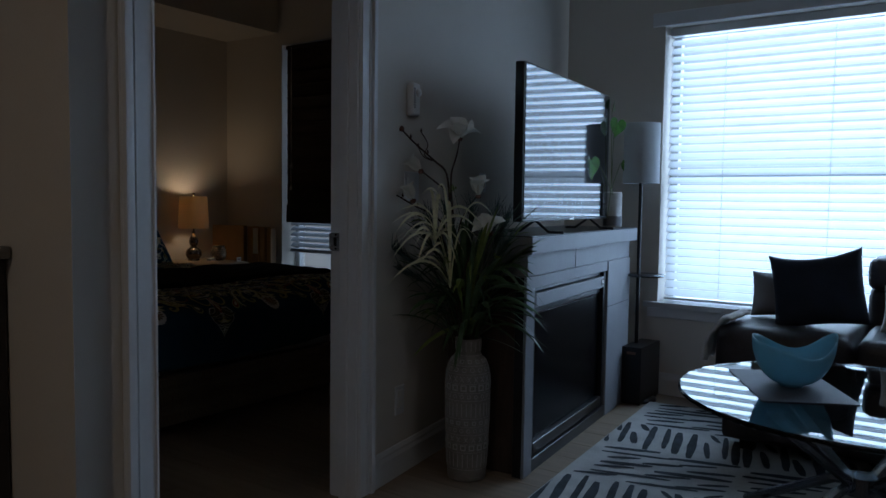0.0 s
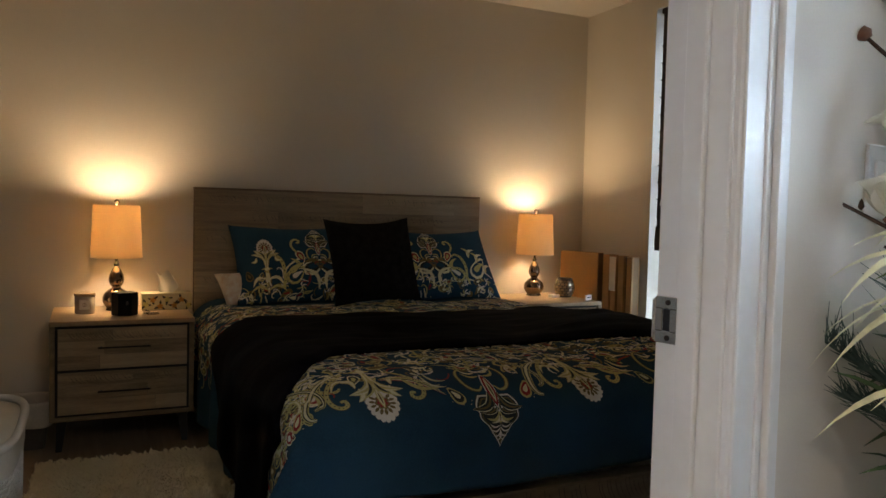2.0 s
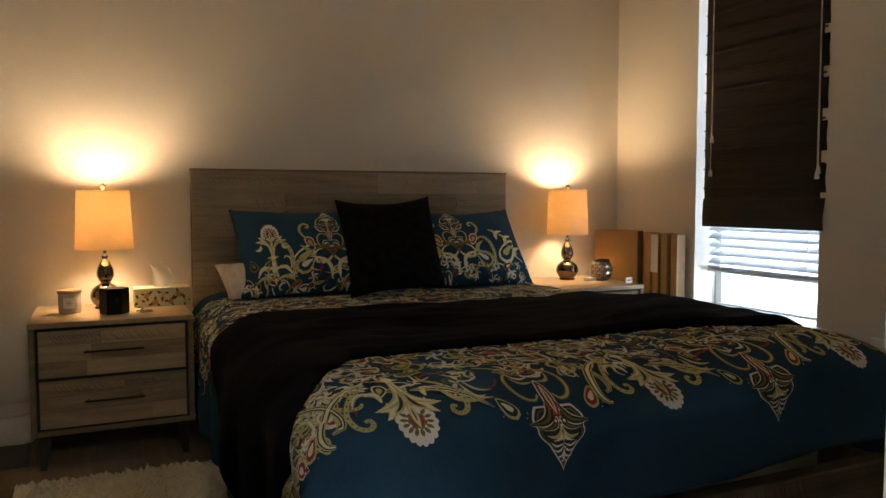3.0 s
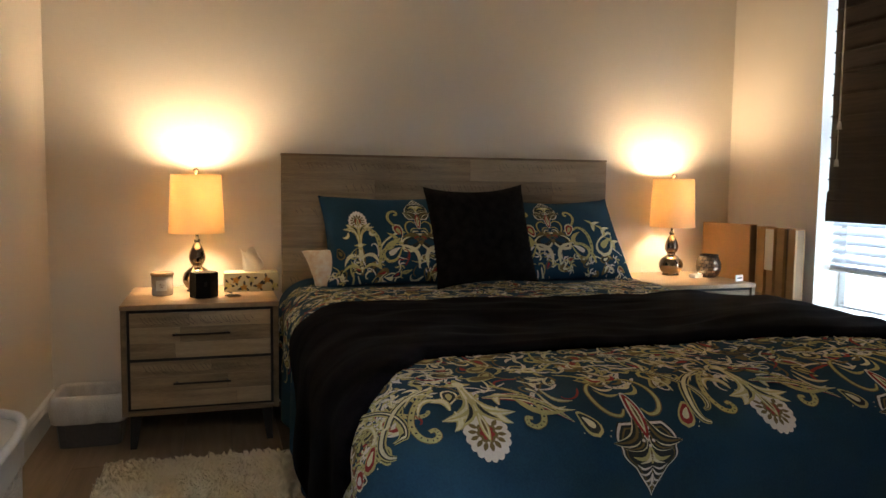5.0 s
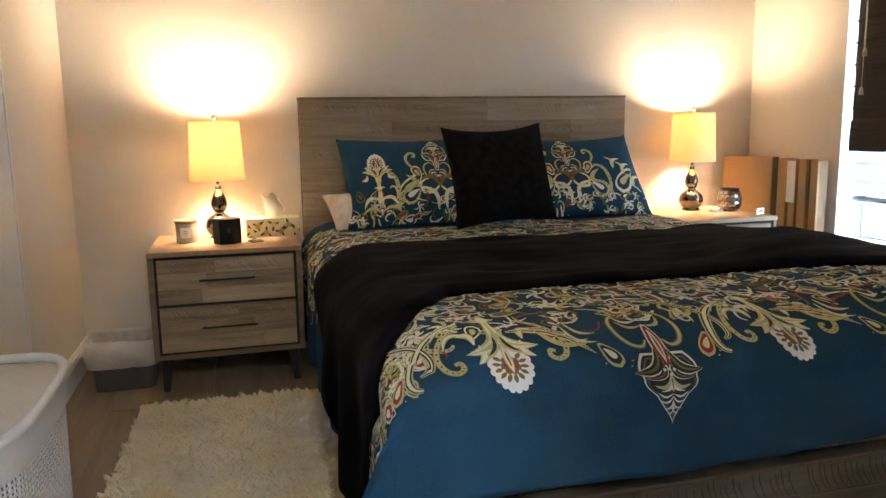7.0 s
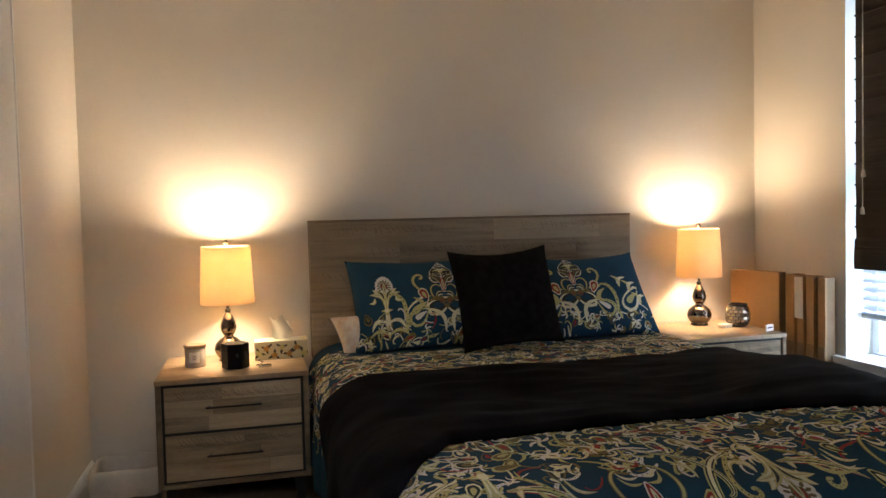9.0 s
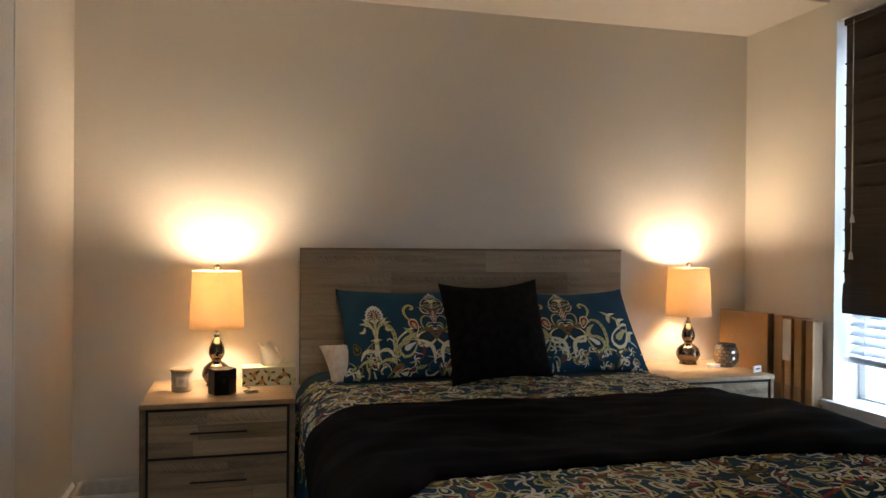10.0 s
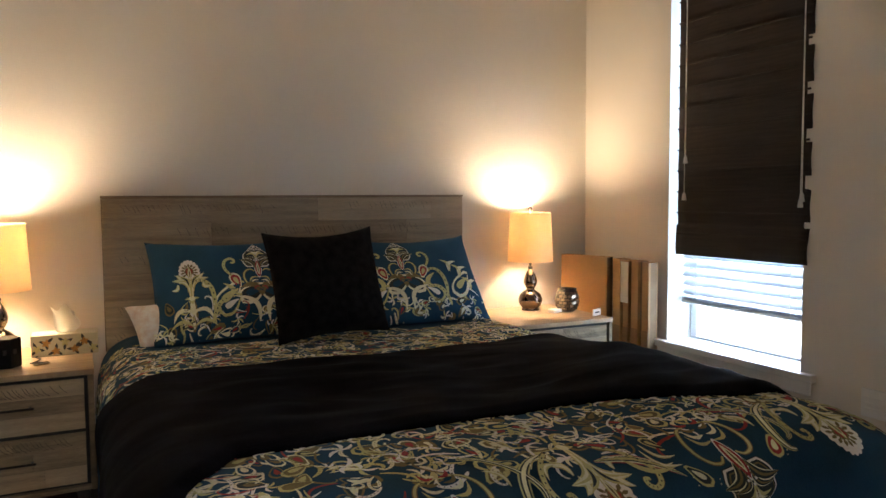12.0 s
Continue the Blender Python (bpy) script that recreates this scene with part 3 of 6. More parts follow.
for x in (-4.4, -3.7, -3.0):
    part("slat", local((x - 0.04, BY0 + 0.03, 0.20), (x + 0.04, BY1 - 0.03, 0.22), 0.002), "wood_frame", bed)

matt = thing("mattress", (-3.88, 2.73, 0.221), label="thick mattress under a blue duvet", category="mattress")
part("cover", local((-4.995, 1.985, 0.221), (-2.86, 3.475, 0.56), 0.05, 3, at=(-3.88, 2.73, 0.221)), "pale", matt)

TOP = 0.612


def drape(t, r_out, r_down):
    """Cloth past an edge: how far out and how far down it is after t metres of cloth."""
    if t <= 0:
        return 0.0, 0.0
    arc = 0.5 * math.pi * math.sqrt((r_out ** 2 + r_down ** 2) / 2)
    if t < arc:
        a = t / arc * math.pi / 2
        return r_out * math.sin(a), r_down * (1 - math.cos(a))
    return r_out, r_down + t - arc


FOOT, SIDE_L, SIDE_R = -2.96, 2.035, 3.450      # where the duvet starts to fall


def cloth(a, b, lift=0.0):
    """The place of the duvet's cloth a along x and b along y (metres, flat), lifted off it along the normal."""
    def spot(a, b):
        fx, fz = drape(a - FOOT, 0.260, 0.115)
        lx, lz = drape(SIDE_L - b, 0.175, 0.13)
        rx, rz = drape(b - SIDE_R, 0.175, 0.13)
        x, y = min(a, FOOT) + fx, min(max(b, SIDE_L), SIDE_R) - lx + rx
        side, sz = (lx, lz) if b < SIDE_L else (rx, rz)
        down = (fz ** 2.0 + sz ** 2.0) ** 0.5 if fz > 0 and sz > 0 else fz + sz
        corner = min(fz, sz)
        puff = 0.012 * noise.noise((a * 3.1, b * 3.1, 0.3)) + 0.006 * noise.noise((a * 9, b * 7, 2.1))
        swell = max(0.0, min(1.0, (b - 2.85) / 0.45)) * max(0.0, min(1.0, (a + 4.1) / 0.7))
        z = TOP - down + puff + 0.034 * swell * swell * (3 - 2 * swell)
        wave = min(1.0, down * 3.0)
        if sz > 0.05:
            y -= (1 if b < SIDE_L else -1) * (0.018 * wave * math.sin(a * 17 + 0.6) + 0.05 * min(0.45, sz) * 0.4)
        if fz > 0.05:
            x += wave * (0.010 * math.sin(b * 13 + 0.5) * (0.4 + noise.noise((b * 2.1, 0.2, 4))) + 0.007 * noise.noise((b * 7, a * 3, 1.2)))
        if corner > 0.02:
            sgn = -1 if b < SIDE_L else 1
            y += sgn * min(0.09, corner * 0.30)
            x -= min(0.05, corner * 0.15)
        return Vector((x, y, max(z, 0.035 + 0.01 * math.sin(a * 40 + b * 30))))
    p = spot(a, b)
    if not lift:
        return p
    e = 0.004
    n = (spot(a + e, b) - spot(a - e, b)).cross(spot(a, b + e) - spot(a, b - e))
    return p + n.normalized() * lift if n.length > 1e-12 else p + Vector((0, 0, lift))


duvet = thing("duvet", (-3.85, 2.73, TOP), label="deep teal duvet with ornate cream and gold paisley print", category="bedspread")
OFF = Vector((-3.85, 2.73, TOP))
A0, A1, B0, B1 = -4.93, FOOT + 0.49, SIDE_L - 0.60, SIDE_R + 0.56


def duvet_point(u, v):
    a, b = A0 + (A1 - A0) * u, B0 + (B1 - B0) * v
    return cloth(a, b) - OFF


ob = part("cover", add_grid(bmesh.new(), duvet_point, 150, 190), "teal", duvet, smooth=True, recalc=False)
solid(ob, 0.012, -1)

throw = thing("throw_blanket", (-3.65, 2.73, TOP), label="black plush throw blanket spread across the duvet", category="blanket")


def throw_point(u, v):
    b = SIDE_L - 0.62 + (SIDE_R - SIDE_L + 1.16) * v
    t = (b - SIDE_L) / (SIDE_R - SIDE_L)
    a0 = -4.06 - 0.04 * t + 0.03 * math.sin(b * 5)
    a1 = -3.13 + 0.015 * math.sin(b * 6 + 1)
    far = max(0.0, min(1.0, (b - 2.95) / 0.5))
    a1 += 0.20 * far * far * (3 - 2 * far) - 0.07
    s = SIDE_L - b
    if s > -0.06:
        a0 += float(np.interp(s, [-0.06, 0.17, 0.40, 0.50, 0.62], [0, 0.01, 0.16, 0.33, 0.60]))
        a1 += float(np.interp(s, [-0.06, 0.10, 0.25, 0.42, 0.62], [0, 0.22, 0.36, 0.22, 0.08]))
    a = a0 + (a1 - a0) * u
    edge = 0.014 * (1 - min(1, min(u, 1 - u) / 0.04))
    lift = 0.026 - edge + 0.012 * noise.noise((a * 4 + b * 1.2, b * 2.2, 7)) + 0.004 * noise.noise((a * 11, b * 3, 3)) - 0.005 * abs(noise.noise((a * 7 - b * 1.5, b * 1.6, 12))) ** 0.5
    return cloth(a, b, lift) - Vector((-3.65, 2.73, TOP))


ob = part("cloth", add_grid(bmesh.new(), throw_point, 90, 170), "throw", throw, smooth=True, recalc=False)
solid(ob, 0.016, -1)


# ---- pillows ----
def cushion_mesh(w, h, d, corner=0.06, nu=36, nv=28, sag=0.0):
    """A stuffed cushion standing on its long edge; the face looks along +x."""
    def f(s):
        def g(u, v):
            p, q = 2 * u - 1, 2 * v - 1
            full = max(0.0, (1 - abs(p) ** 2.6) * (1 - abs(q) ** 2.6)) ** 0.5
            pinch = 1 - 0.09 * (1 - abs(p) ** 2) * abs(q) ** 3
            pin2 = 1 - 0.06 * (1 - abs(q) ** 2) * abs(p) ** 3
            y, z = p * w / 2 * pin2, q * h / 2 * pinch
            z -= sag * (1 - p * p) * (q > 0) * q
            wr = 0.006 * noise.noise((y * 9, z * 9, s))
            return Vector((s * (d / 2 * full + 0.003) + wr * full, y, z + h / 2))
        return g
    bm = bmesh.new()
    add_grid(bm, f(1), nu, nv)
    add_grid(bm, f(-1), nu, nv)
    bmesh.ops.remove_doubles(bm, verts=bm.verts, dist=0.0075)
    return bm, f(1)


def place_pillow(name, w, h, d, at, lean, turn, mat, label, category="pillow", sag=0.0, roll=0.0):
    p = thing(name, (0, 0, 0), label=label, category=category)
    p.matrix_world = pose(*at, 0, 0, turn) @ pose(0, 0, 0, 0, -lean, 0) @ pose(0, 0, 0, roll, 0, 0)
    bm, face = cushion_mesh(w, h, d, sag=sag)
    part("cover", bm, mat, p, smooth=True)
    return p, face


M["floral"] = material("floral_print_cotton", (0.6, 0.5, 0.4), 0.9, scale=28, fine=60, bump=0.5, ramp=((0.72, 0.69, 0.64), (0.62, 0.47, 0.36)))
pillow_l, face_l = place_pillow("pillow", 0.66, 0.50, 0.16, (-4.60, 2.375, 0.605), 38, 0, "teal", "teal bed pillow with a paisley border leaning on the headboard", sag=0.02)
pillow_r, face_r = place_pillow("pillow", 0.66, 0.49, 0.16, (-4.60, 3.185, 0.605), 38, 0, "teal", "teal bed pillow with a paisley border beside the black cushion", sag=0.03)
back_l, _ = place_pillow("pillow", 0.36, 0.215, 0.13, (-4.665, 2.178, 0.612), 36, 6, "floral", "white printed pillow tucked behind the teal pillow", roll=10, sag=0.03)
place_pillow("cushion", 0.47, 0.45, 0.13, (-4.40, 2.705, 0.628), 20, 4, "cushion", "square dark brown plush cushion in front of the pillows", category="cushion", sag=0.012, roll=2)


# ---- nightstands ----
def nightstand(at, label):
    n = thing("nightstand", at, label=label, category="nightstand")
    W, D_, H = 0.600, 0.54, 0.575
    part("top", box((-D_ + 0.0, -W / 2, H - 0.020), (0.004, W / 2, H), 0.002), "wood_top", n)
    body = part("body", box((-D_, -W / 2 + 0.004, 0.138), (-0.018, W / 2 - 0.004, H - 0.0205), 0.002), "wood_frame", n)
    for lo, hi in (((-0.018, -W / 2 + 0.002, 0.138), (0, -W / 2 + 0.022, H - 0.0205)), ((-0.018, W / 2 - 0.022, 0.138), (0, W / 2 - 0.002, H - 0.0205)), ((-0.018, -W / 2 + 0.0225, 0.138), (0, W / 2 - 0.0225, 0.154))):
        part("face_frame", box(lo, hi, 0.002), "wood_frame", n)
    # Thin black sheet paints the dark of the gap round the drawers.
    part("recess", box((-0.0178, -W / 2 + 0.0225, 0.1545), (-0.0172, W / 2 - 0.0225, H - 0.021)), "matte_black", n)
    rng = random.Random(int(at[1] * 100))
    for z0, z1 in ((0.166, 0.350), (0.362, 0.542)):
        d = part("drawer", box((-0.017, -W / 2 + 0.0335, z0), (-0.010, W / 2 - 0.0335, z1), 0.001), "matte_black", n)
        rows = [z0, z0 + (z1 - z0) * 0.34, z0 + (z1 - z0) * 0.68, z1]
        for a, b in zip(rows, rows[1:]):
            cut = rng.uniform(0.3, 0.75)
            ys = [-W / 2 + 0.034, -W / 2 + 0.034 + cut * (W - 0.068), W / 2 - 0.034]
            for y0, y1 in zip(ys, ys[1:]):
                part("board", box((-0.010, y0 + 0.0004, a + 0.0004), (-0.003 + rng.uniform(-0.0004, 0.0004), y1 - 0.0004, b - 0.0004), 0.0006), "wood_ns", d)
        bm = bmesh.new()
        y = -W / 2 + 0.05
        while y < W / 2 - 0.12:
            y += rng.uniform(0.010, 0.018)
            if rng.random() < 0.8:
                zt = z1 - 0.012 - rng.uniform(0, 0.006)
                add_tube(bm, [(-0.0026, y, zt), (-0.0024, y + 0.012, zt - 0.020), (-0.0026, y + 0.030, zt - 0.034)], 0.0008, 3)
        part("saw_grain", bm, "saw", d, kind="stuff")
        zc = (z0 + z1) / 2 + 0.006
        h = part("handle", tube([(0.022, -0.108, zc), (0.022, 0.108, zc)], 0.0042, 10), "dark_metal", d, "dark bar handle")
        for y in (-0.095, 0.095):
            part("post", tube([(-0.004, y, zc), (0.022, y, zc)], 0.004, 8), "dark_metal", h)
    for x, y, dx, dy in ((-0.05, -W / 2 + 0.05, 0.015, -0.012), (-0.05, W / 2 - 0.05, 0.015, 0.012), (-D_ + 0.05, -W / 2 + 0.05, -0.015, -0.012), (-D_ + 0.05, W / 2 - 0.05, -0.015, 0.012)):
        bm = bmesh.new()
        add_grid(bm, lambda u, v: (x + dx * (1 - v) + (0.022 * (0.55 + 0.45 * v)) * math.copysign(min(1, abs(math.cos(u * 2 * math.pi)) * 1.5), math.cos(u * 2 * math.pi)), y + dy * (1 - v) + (0.022 * (0.55 + 0.45 * v)) * math.copysign(min(1, abs(math.sin(u * 2 * math.pi)) * 1.5), math.sin(u * 2 * math.pi)), 0.138 * v), 16, 2)
        part("leg", bm, "matte_black", n)
    return n


nightstand((-4.502, 1.537, 0.0), "grey-brown wooden two-drawer nightstand with dark bar handles")
nightstand((-4.515, 3.845, 0.010), "grey-brown wooden nightstand on the window side of the bed")


# ---- lamps ----
def table_lamp(at, label):
    l = thing("table_lamp", at, label=label, category="lamp")
    part("base", lathe([(0, 0), (0.044, 0), (0.046, 0.006), (0.046, 0.012), (0.040, 0.016), (0.052, 0.028), (0.062, 0.048), (0.063, 0.066), (0.055, 0.088), (0.038, 0.104), (0.024, 0.112),
                        (0.020, 0.118), (0.026, 0.126), (0.034, 0.142), (0.036, 0.158), (0.031, 0.180), (0.021, 0.202), (0.013, 0.216), (0.010, 0.222), (0, 0.222)], 40), "black_chrome", l, "glossy black chrome gourd base", smooth=True)
    part("neck", lathe([(0.011, 0.222), (0.013, 0.226), (0.013, 0.234), (0.007, 0.238), (0.007, 0.262), (0.016, 0.266), (0.016, 0.375), (0, 0.375)], 20), "black", l, smooth=True)
    part("harp", tube([(0, 0.018, 0.27), (0, 0.052, 0.33), (0, 0.056, 0.42), (0, 0.030, 0.50), (0, 0, 0.512), (0, -0.030, 0.50), (0, -0.056, 0.42), (0, -0.052, 0.33), (0, -0.018, 0.27)], 0.0016, 6), "chrome", l)
    b = part("bulb", lathe([(0.012, 0.375), (0.016, 0.39), (0.026, 0.415), (0.0295, 0.435), (0.026, 0.455), (0.014, 0.468), (0, 0.471)], 24), emitter("lit_bulb", (1.0, 0.72, 0.42), 25.0), l, "lit warm bulb", smooth=True)
    b.visible_shadow = False
    sh = part("shade", lathe([(0.118, 0.262), (0.1175, 0.270), (0.1065, 0.508), (0.106, 0.517), (0.1045, 0.517), (0.105, 0.508), (0.116, 0.270), (0.1165, 0.262), (0.118, 0.262)], 48), "shade", l, "tapered off-white fabric drum shade", smooth=True)
    for a in (0, 120, 240):
        part("spoke", tube([(0, 0, 0.512), (0.105 * math.cos(radians(a)), 0.105 * math.sin(radians(a)), 0.512)], 0.0016, 5), "chrome", sh)
    part("finial", lathe([(0, 0.512), (0.006, 0.512), (0.005, 0.524), (0.012, 0.529), (0.013, 0.536), (0.006, 0.545), (0, 0.546)], 18), "black_chrome", l, smooth=True)
    return l


table_lamp((-4.88, 1.515, 0.568), "lit table lamp with warm white shade and black gourd base")
table_lamp((-4.918, 3.925, 0.580), "lit table lamp with a warm shade beside cardboard boxes")

# things on the nightstand
jar = thing("candle", (-4.775, 1.376, 0.575), label="frosted candle jar with a light wooden lid and paper label", category="candle")
part("jar", lathe([(0, 0), (0.040, 0), (0.043, 0.005), (0.043, 0.082), (0.0405, 0.082), (0.0405, 0.006), (0, 0.006)], 32), "jar", jar, smooth=True)
part("wax", lathe([(0, 0.007), (0.0395, 0.007), (0.0395, 0.062), (0, 0.062)], 28), "pale", jar)
part("lid", lathe([(0, 0.083), (0.046, 0.083), (0.047, 0.086), (0.047, 0.093), (0.045, 0.096), (0, 0.096)], 32), "wood_top", jar, "light wooden lid")
bm = bmesh.new()
add_grid(bm, lambda u, v: (0.0436 * math.cos(-0.55 + u * 1.05), 0.0436 * math.sin(-0.55 + u * 1.05), 0.022 + v * 0.044), 8, 1)
lab = part("label", bm, "paper", jar, "small pale paper label")
for z, w in ((0.050, 0.35), (0.043, 0.5), (0.036, 0.3)):
    bm = bmesh.new()
    add_grid(bm, lambda u, v: (0.0440 * math.cos(-0.02 + (u - 0.5) * w), 0.0440 * math.sin(-0.02 + (u - 0.5) * w), z + v * 0.002), 4, 1)
    part("text_bar", bm, "card_edge", lab)

M["clock_black"] = material("satin_black", (0.004, 0.004, 0.004), 0.45, vary=0.1, bump=0.0, spec=0.12)
clock = thing("alarm_clock", (-4.680, 1.545, 0.575), 28, label="black hexagonal alarm clock with an unlit display", category="clock")
part("body", lathe([(0, 0), (0.060, 0), (0.062, 0.003), (0.062, 0.102), (0.060, 0.105), (0, 0.105)], 6, squash=(0.92, 0.92)), "clock_black", clock)
part("display", box((0.0495, -0.024, 0.050), (0.0503, 0.024, 0.068), 0.0003), "matte_black", clock)
for y in (-0.014, 0.0, 0.010):
    part("digit", box((0.0504, y - 0.003, 0.054), (0.0507, y + 0.003, 0.064)), "dark_metal", clock)

M["box_cream"] = material("cream_carton", (0.56, 0.53, 0.36), 0.6, vary=0.05)
M["amber_print"] = material("amber_print", (0.42, 0.22, 0.05), 0.7, vary=0.2)
M["tissue_paper"] = translucent("tissue_paper", (0.85, 0.84, 0.80), share=0.45)
tb = thing("tissue_box", (-4.865, 1.742, 0.575), label="tissue box printed with leaves and gold flowers, tissue pulled up", category="tissue box")
part("carton", box((-0.056, -0.117, 0), (0.056, 0.117, 0.082), 0.002), "box_cream", tb)
rng = random.Random(3)


def printed_leaf(cy, cz, ang, length, width, mat, lift):
    bm = bmesh.new()
    pts = []
    for s, ts in ((1, (0, .25, .5, .75, 1)), (-1, (.75, .5, .25))):
        for t in ts:
            u, v = length * t, s * width * math.sin(math.pi * t) ** 0.8
            y, z = cy + u * math.cos(ang) - v * math.sin(ang), cz + u * math.sin(ang) + v * math.cos(ang)
            pts.append((0.0563 + lift, min(max(y, -0.115), 0.115), min(max(z, 0.002), 0.080)))
    bm.faces.new([bm.verts.new(p) for p in pts])
    part("printed_leaf", bm, mat, tb)


for k in range(7):
    cy, cz = -0.098 + 0.033 * k, 0.041 + 0.022 * (1 if k % 2 else -1) * rng.uniform(0.4, 1)
    base = rng.uniform(0, 6.28)
    for m in range(3):
        printed_leaf(cy, cz, base + 0.6 + m * 2.1, rng.uniform(0.024, 0.034), 0.0055, "ink", 0.0001 + 0.0001 * m)
    for m in range(5):
        printed_leaf(cy, cz, base + m * 1.26, 0.017, 0.0048, "amber_print" if k % 3 else "gold", 0.0006 + 0.0001 * m)


def tissue(u, v):
    w = 0.030 + 0.022 * v + 0.01 * math.sin(v * 5)
    return (0.020 * math.sin(u * 7 + v * 2) * (0.3 + v), (u - 0.5) * 2 * w + 0.010 * math.sin(v * 4), 0.080 + 0.112 * v * (0.88 + 0.12 * math.cos(u * 9 + 0.5)))


part("tissue", add_grid(bmesh.new(), tissue, 32, 12), "tissue_paper", tb, smooth=True)
rem = thing("key_fob", (-4.655, 1.665, 0.575), 20, label="small silver and black key fob", category="key fob")
part("body", box((-0.014, -0.026, 0), (0.014, 0.026, 0.009), 0.004, 2), "chrome", rem)
part("button", box((-0.007, -0.012, 0.0092), (0.007, 0.006, 0.0105), 0.001), "black", rem)
cable = thing("charging_cable", (-4.70, 1.63, 0.579), label="thin black charging cable lying on the nightstand", category="cable")
part("cord", tube([(0.02, 0.0, 0), (-0.01, 0.02, 0), (-0.05, 0.03, 0), (-0.09, 0.01, 0), (-0.12, 0.02, 0)], 0.0022, 6), "black", cable)

# right nightstand: mosaic candle holder, tag, dish, boxes beside
mh = thing("candle_holder", (-4.80, 4.075, 0.585), label="round mosaic mirror-glass candle holder with a dark rim", category="candle holder")
prof = [(0.040, 0.0), (0.055, 0.018), (0.064, 0.045), (0.063, 0.072), (0.054, 0.100), (0.046, 0.114)]
core = part("bowl", lathe([(0, 0)] + [(r - 0.002, z) for r, z in prof] + [(0.044, 0.114), (0.05, 0.07), (0.0, 0.01)], 28), "dark_metal", mh, smooth=True)
rng = random.Random(8)
mz = material("mosaic_glass", (0.35, 0.27, 0.20), 0.12, metal=0.6, vary=0.5, object_vary=0.9)
for zi in range(6):
    z0 = 0.008 + zi * 0.0165
    for k in range(16):
        a0 = (k + 0.5 * (zi % 2)) * 2 * math.pi / 16
        bm = bmesh.new()
        q = []
        for da, dz in ((-0.17, 0), (0.17, 0.001), (0.16, 0.0145), (-0.16, 0.0140)):
            z = z0 + dz
            r = np.interp(z, [p[1] for p in prof], [p[0] for p in prof]) + 0.0008
            q.append(bm.verts.new((r * math.cos(a0 + da), r * math.sin(a0 + da), z)))
        bm.faces.new(q)
        part("tile", bm, mz, mh)
part("rim", lathe([(0.043, 0.113), (0.048, 0.113), (0.048, 0.119), (0.043, 0.119), (0.043, 0.113)], 28), "dark_metal", mh, smooth=True)
tag = thing("white_tag", (-4.605, 4.115, 0.585), 20, label="small white folded name tag standing on the nightstand", category="tag")
part("card", box((-0.004, -0.032, 0), (0.004, 0.032, 0.032), 0.001), "paper", tag)
part("text_bar", box((0.0042, -0.020, 0.013), (0.0046, 0.020, 0.020)), "ink", tag)
dish = thing("white_charger", (-4.78, 3.985, 0.585), 15, label="small white plug-in charger on the nightstand", category="charger")
part("body", box((-0.022, -0.03, 0), (0.022, 0.03, 0.02), 0.006, 2), "paper", dish)

rng = random.Random(6)
for i, (x0, x1, y0, y1, h, turn, lab) in enumerate((
        (-5.045, -4.735, 4.235, 4.290, 0.862, 14, "flat light-brown cardboard box lit by the lamp"),
        (-4.715, -4.655, 4.30, 4.372, 0.855, 0, "brown cardboard box standing on its edge against the window wall"),
        (-4.635, -4.59, 4.30, 4.373, 0.852, 2, "brown cardboard box with a white paper taped on its edge"),
        (-4.575, -4.52, 4.305, 4.374, 0.855, -2, "brown cardboard box standing on its edge against the window wall"),
        (-4.50, -4.452, 4.31, 4.373, 0.850, 2, "brown cardboard box close beside the window casing"))):
    cx, cy = (x0 + x1) / 2, (y0 + y1) / 2
    b = thing("cardboard_box", (cx, cy, 0.0), turn, label=lab, category="box", group="cardboard boxes by the window")
    part("carton", box((x0 - cx, y0 - cy, 0), (x1 - cx, y1 - cy, h), 0.002), "card", b)
    part("flap", box((x0 - cx + 0.001, y0 - cy - 0.003, 0.02), (x1 - cx - 0.001, y0 - cy - 0.0004, h * 0.6), 0.0005), "card_edge", b)
    part("tape", box((x1 - cx + 0.0004, -0.02, 0.1), (x1 - cx + 0.001, 0.02, h - 0.002)), "card_edge", b)
    if i == 2:
        bm = box((0.0, 0, 0), (0.003, 0.055, 0.20), 0.0005)
        part("paper_sheet", box((x0 - cx - 0.006, y0 - cy - 0.009, h - 0.215), (x1 - cx + 0.006, y0 - cy - 0.0065, h - 0.006), 0.0005), "paper", b, "white paper sheet")

# ---- bin, rug, hamper ----
binn = thing("waste_bin", (-4.70, 1.105, 0.0), label="grey rectangular waste bin with a pale plastic liner", category="waste bin")
def ring(w, d, z, n=40, k=4.0):
    out = []
    for a in np.linspace(0, 2 * math.pi, n, endpoint=False):
        c, s = math.cos(a), math.sin(a)
        r = (abs(c) ** k + abs(s) ** k) ** (-1 / k)
        out.append((c * r * w, s * r * d, z))
    return out
def rings(bm, rs, close_bottom=True):
    vs = [[bm.verts.new(p) for p in r] for r in rs]
    n = len(vs[0])
    for lo, hi in zip(vs, vs[1:]):
        for i in range(n):
            bm.faces.new((lo[i], lo[(i + 1) % n], hi[(i + 1) % n], hi[i]))
    if close_bottom:
        bm.faces.new(vs[0][::-1])
    return bm
part("tub", rings(bmesh.new(), [ring(0.10, 0.115, 0.0, 40, 8), ring(0.115, 0.132, 0.19, 40, 8), ring(0.111, 0.128, 0.19, 40, 8), ring(0.096, 0.111, 0.01, 40, 8)]), "bin", binn, smooth=False)
rng = random.Random(2)
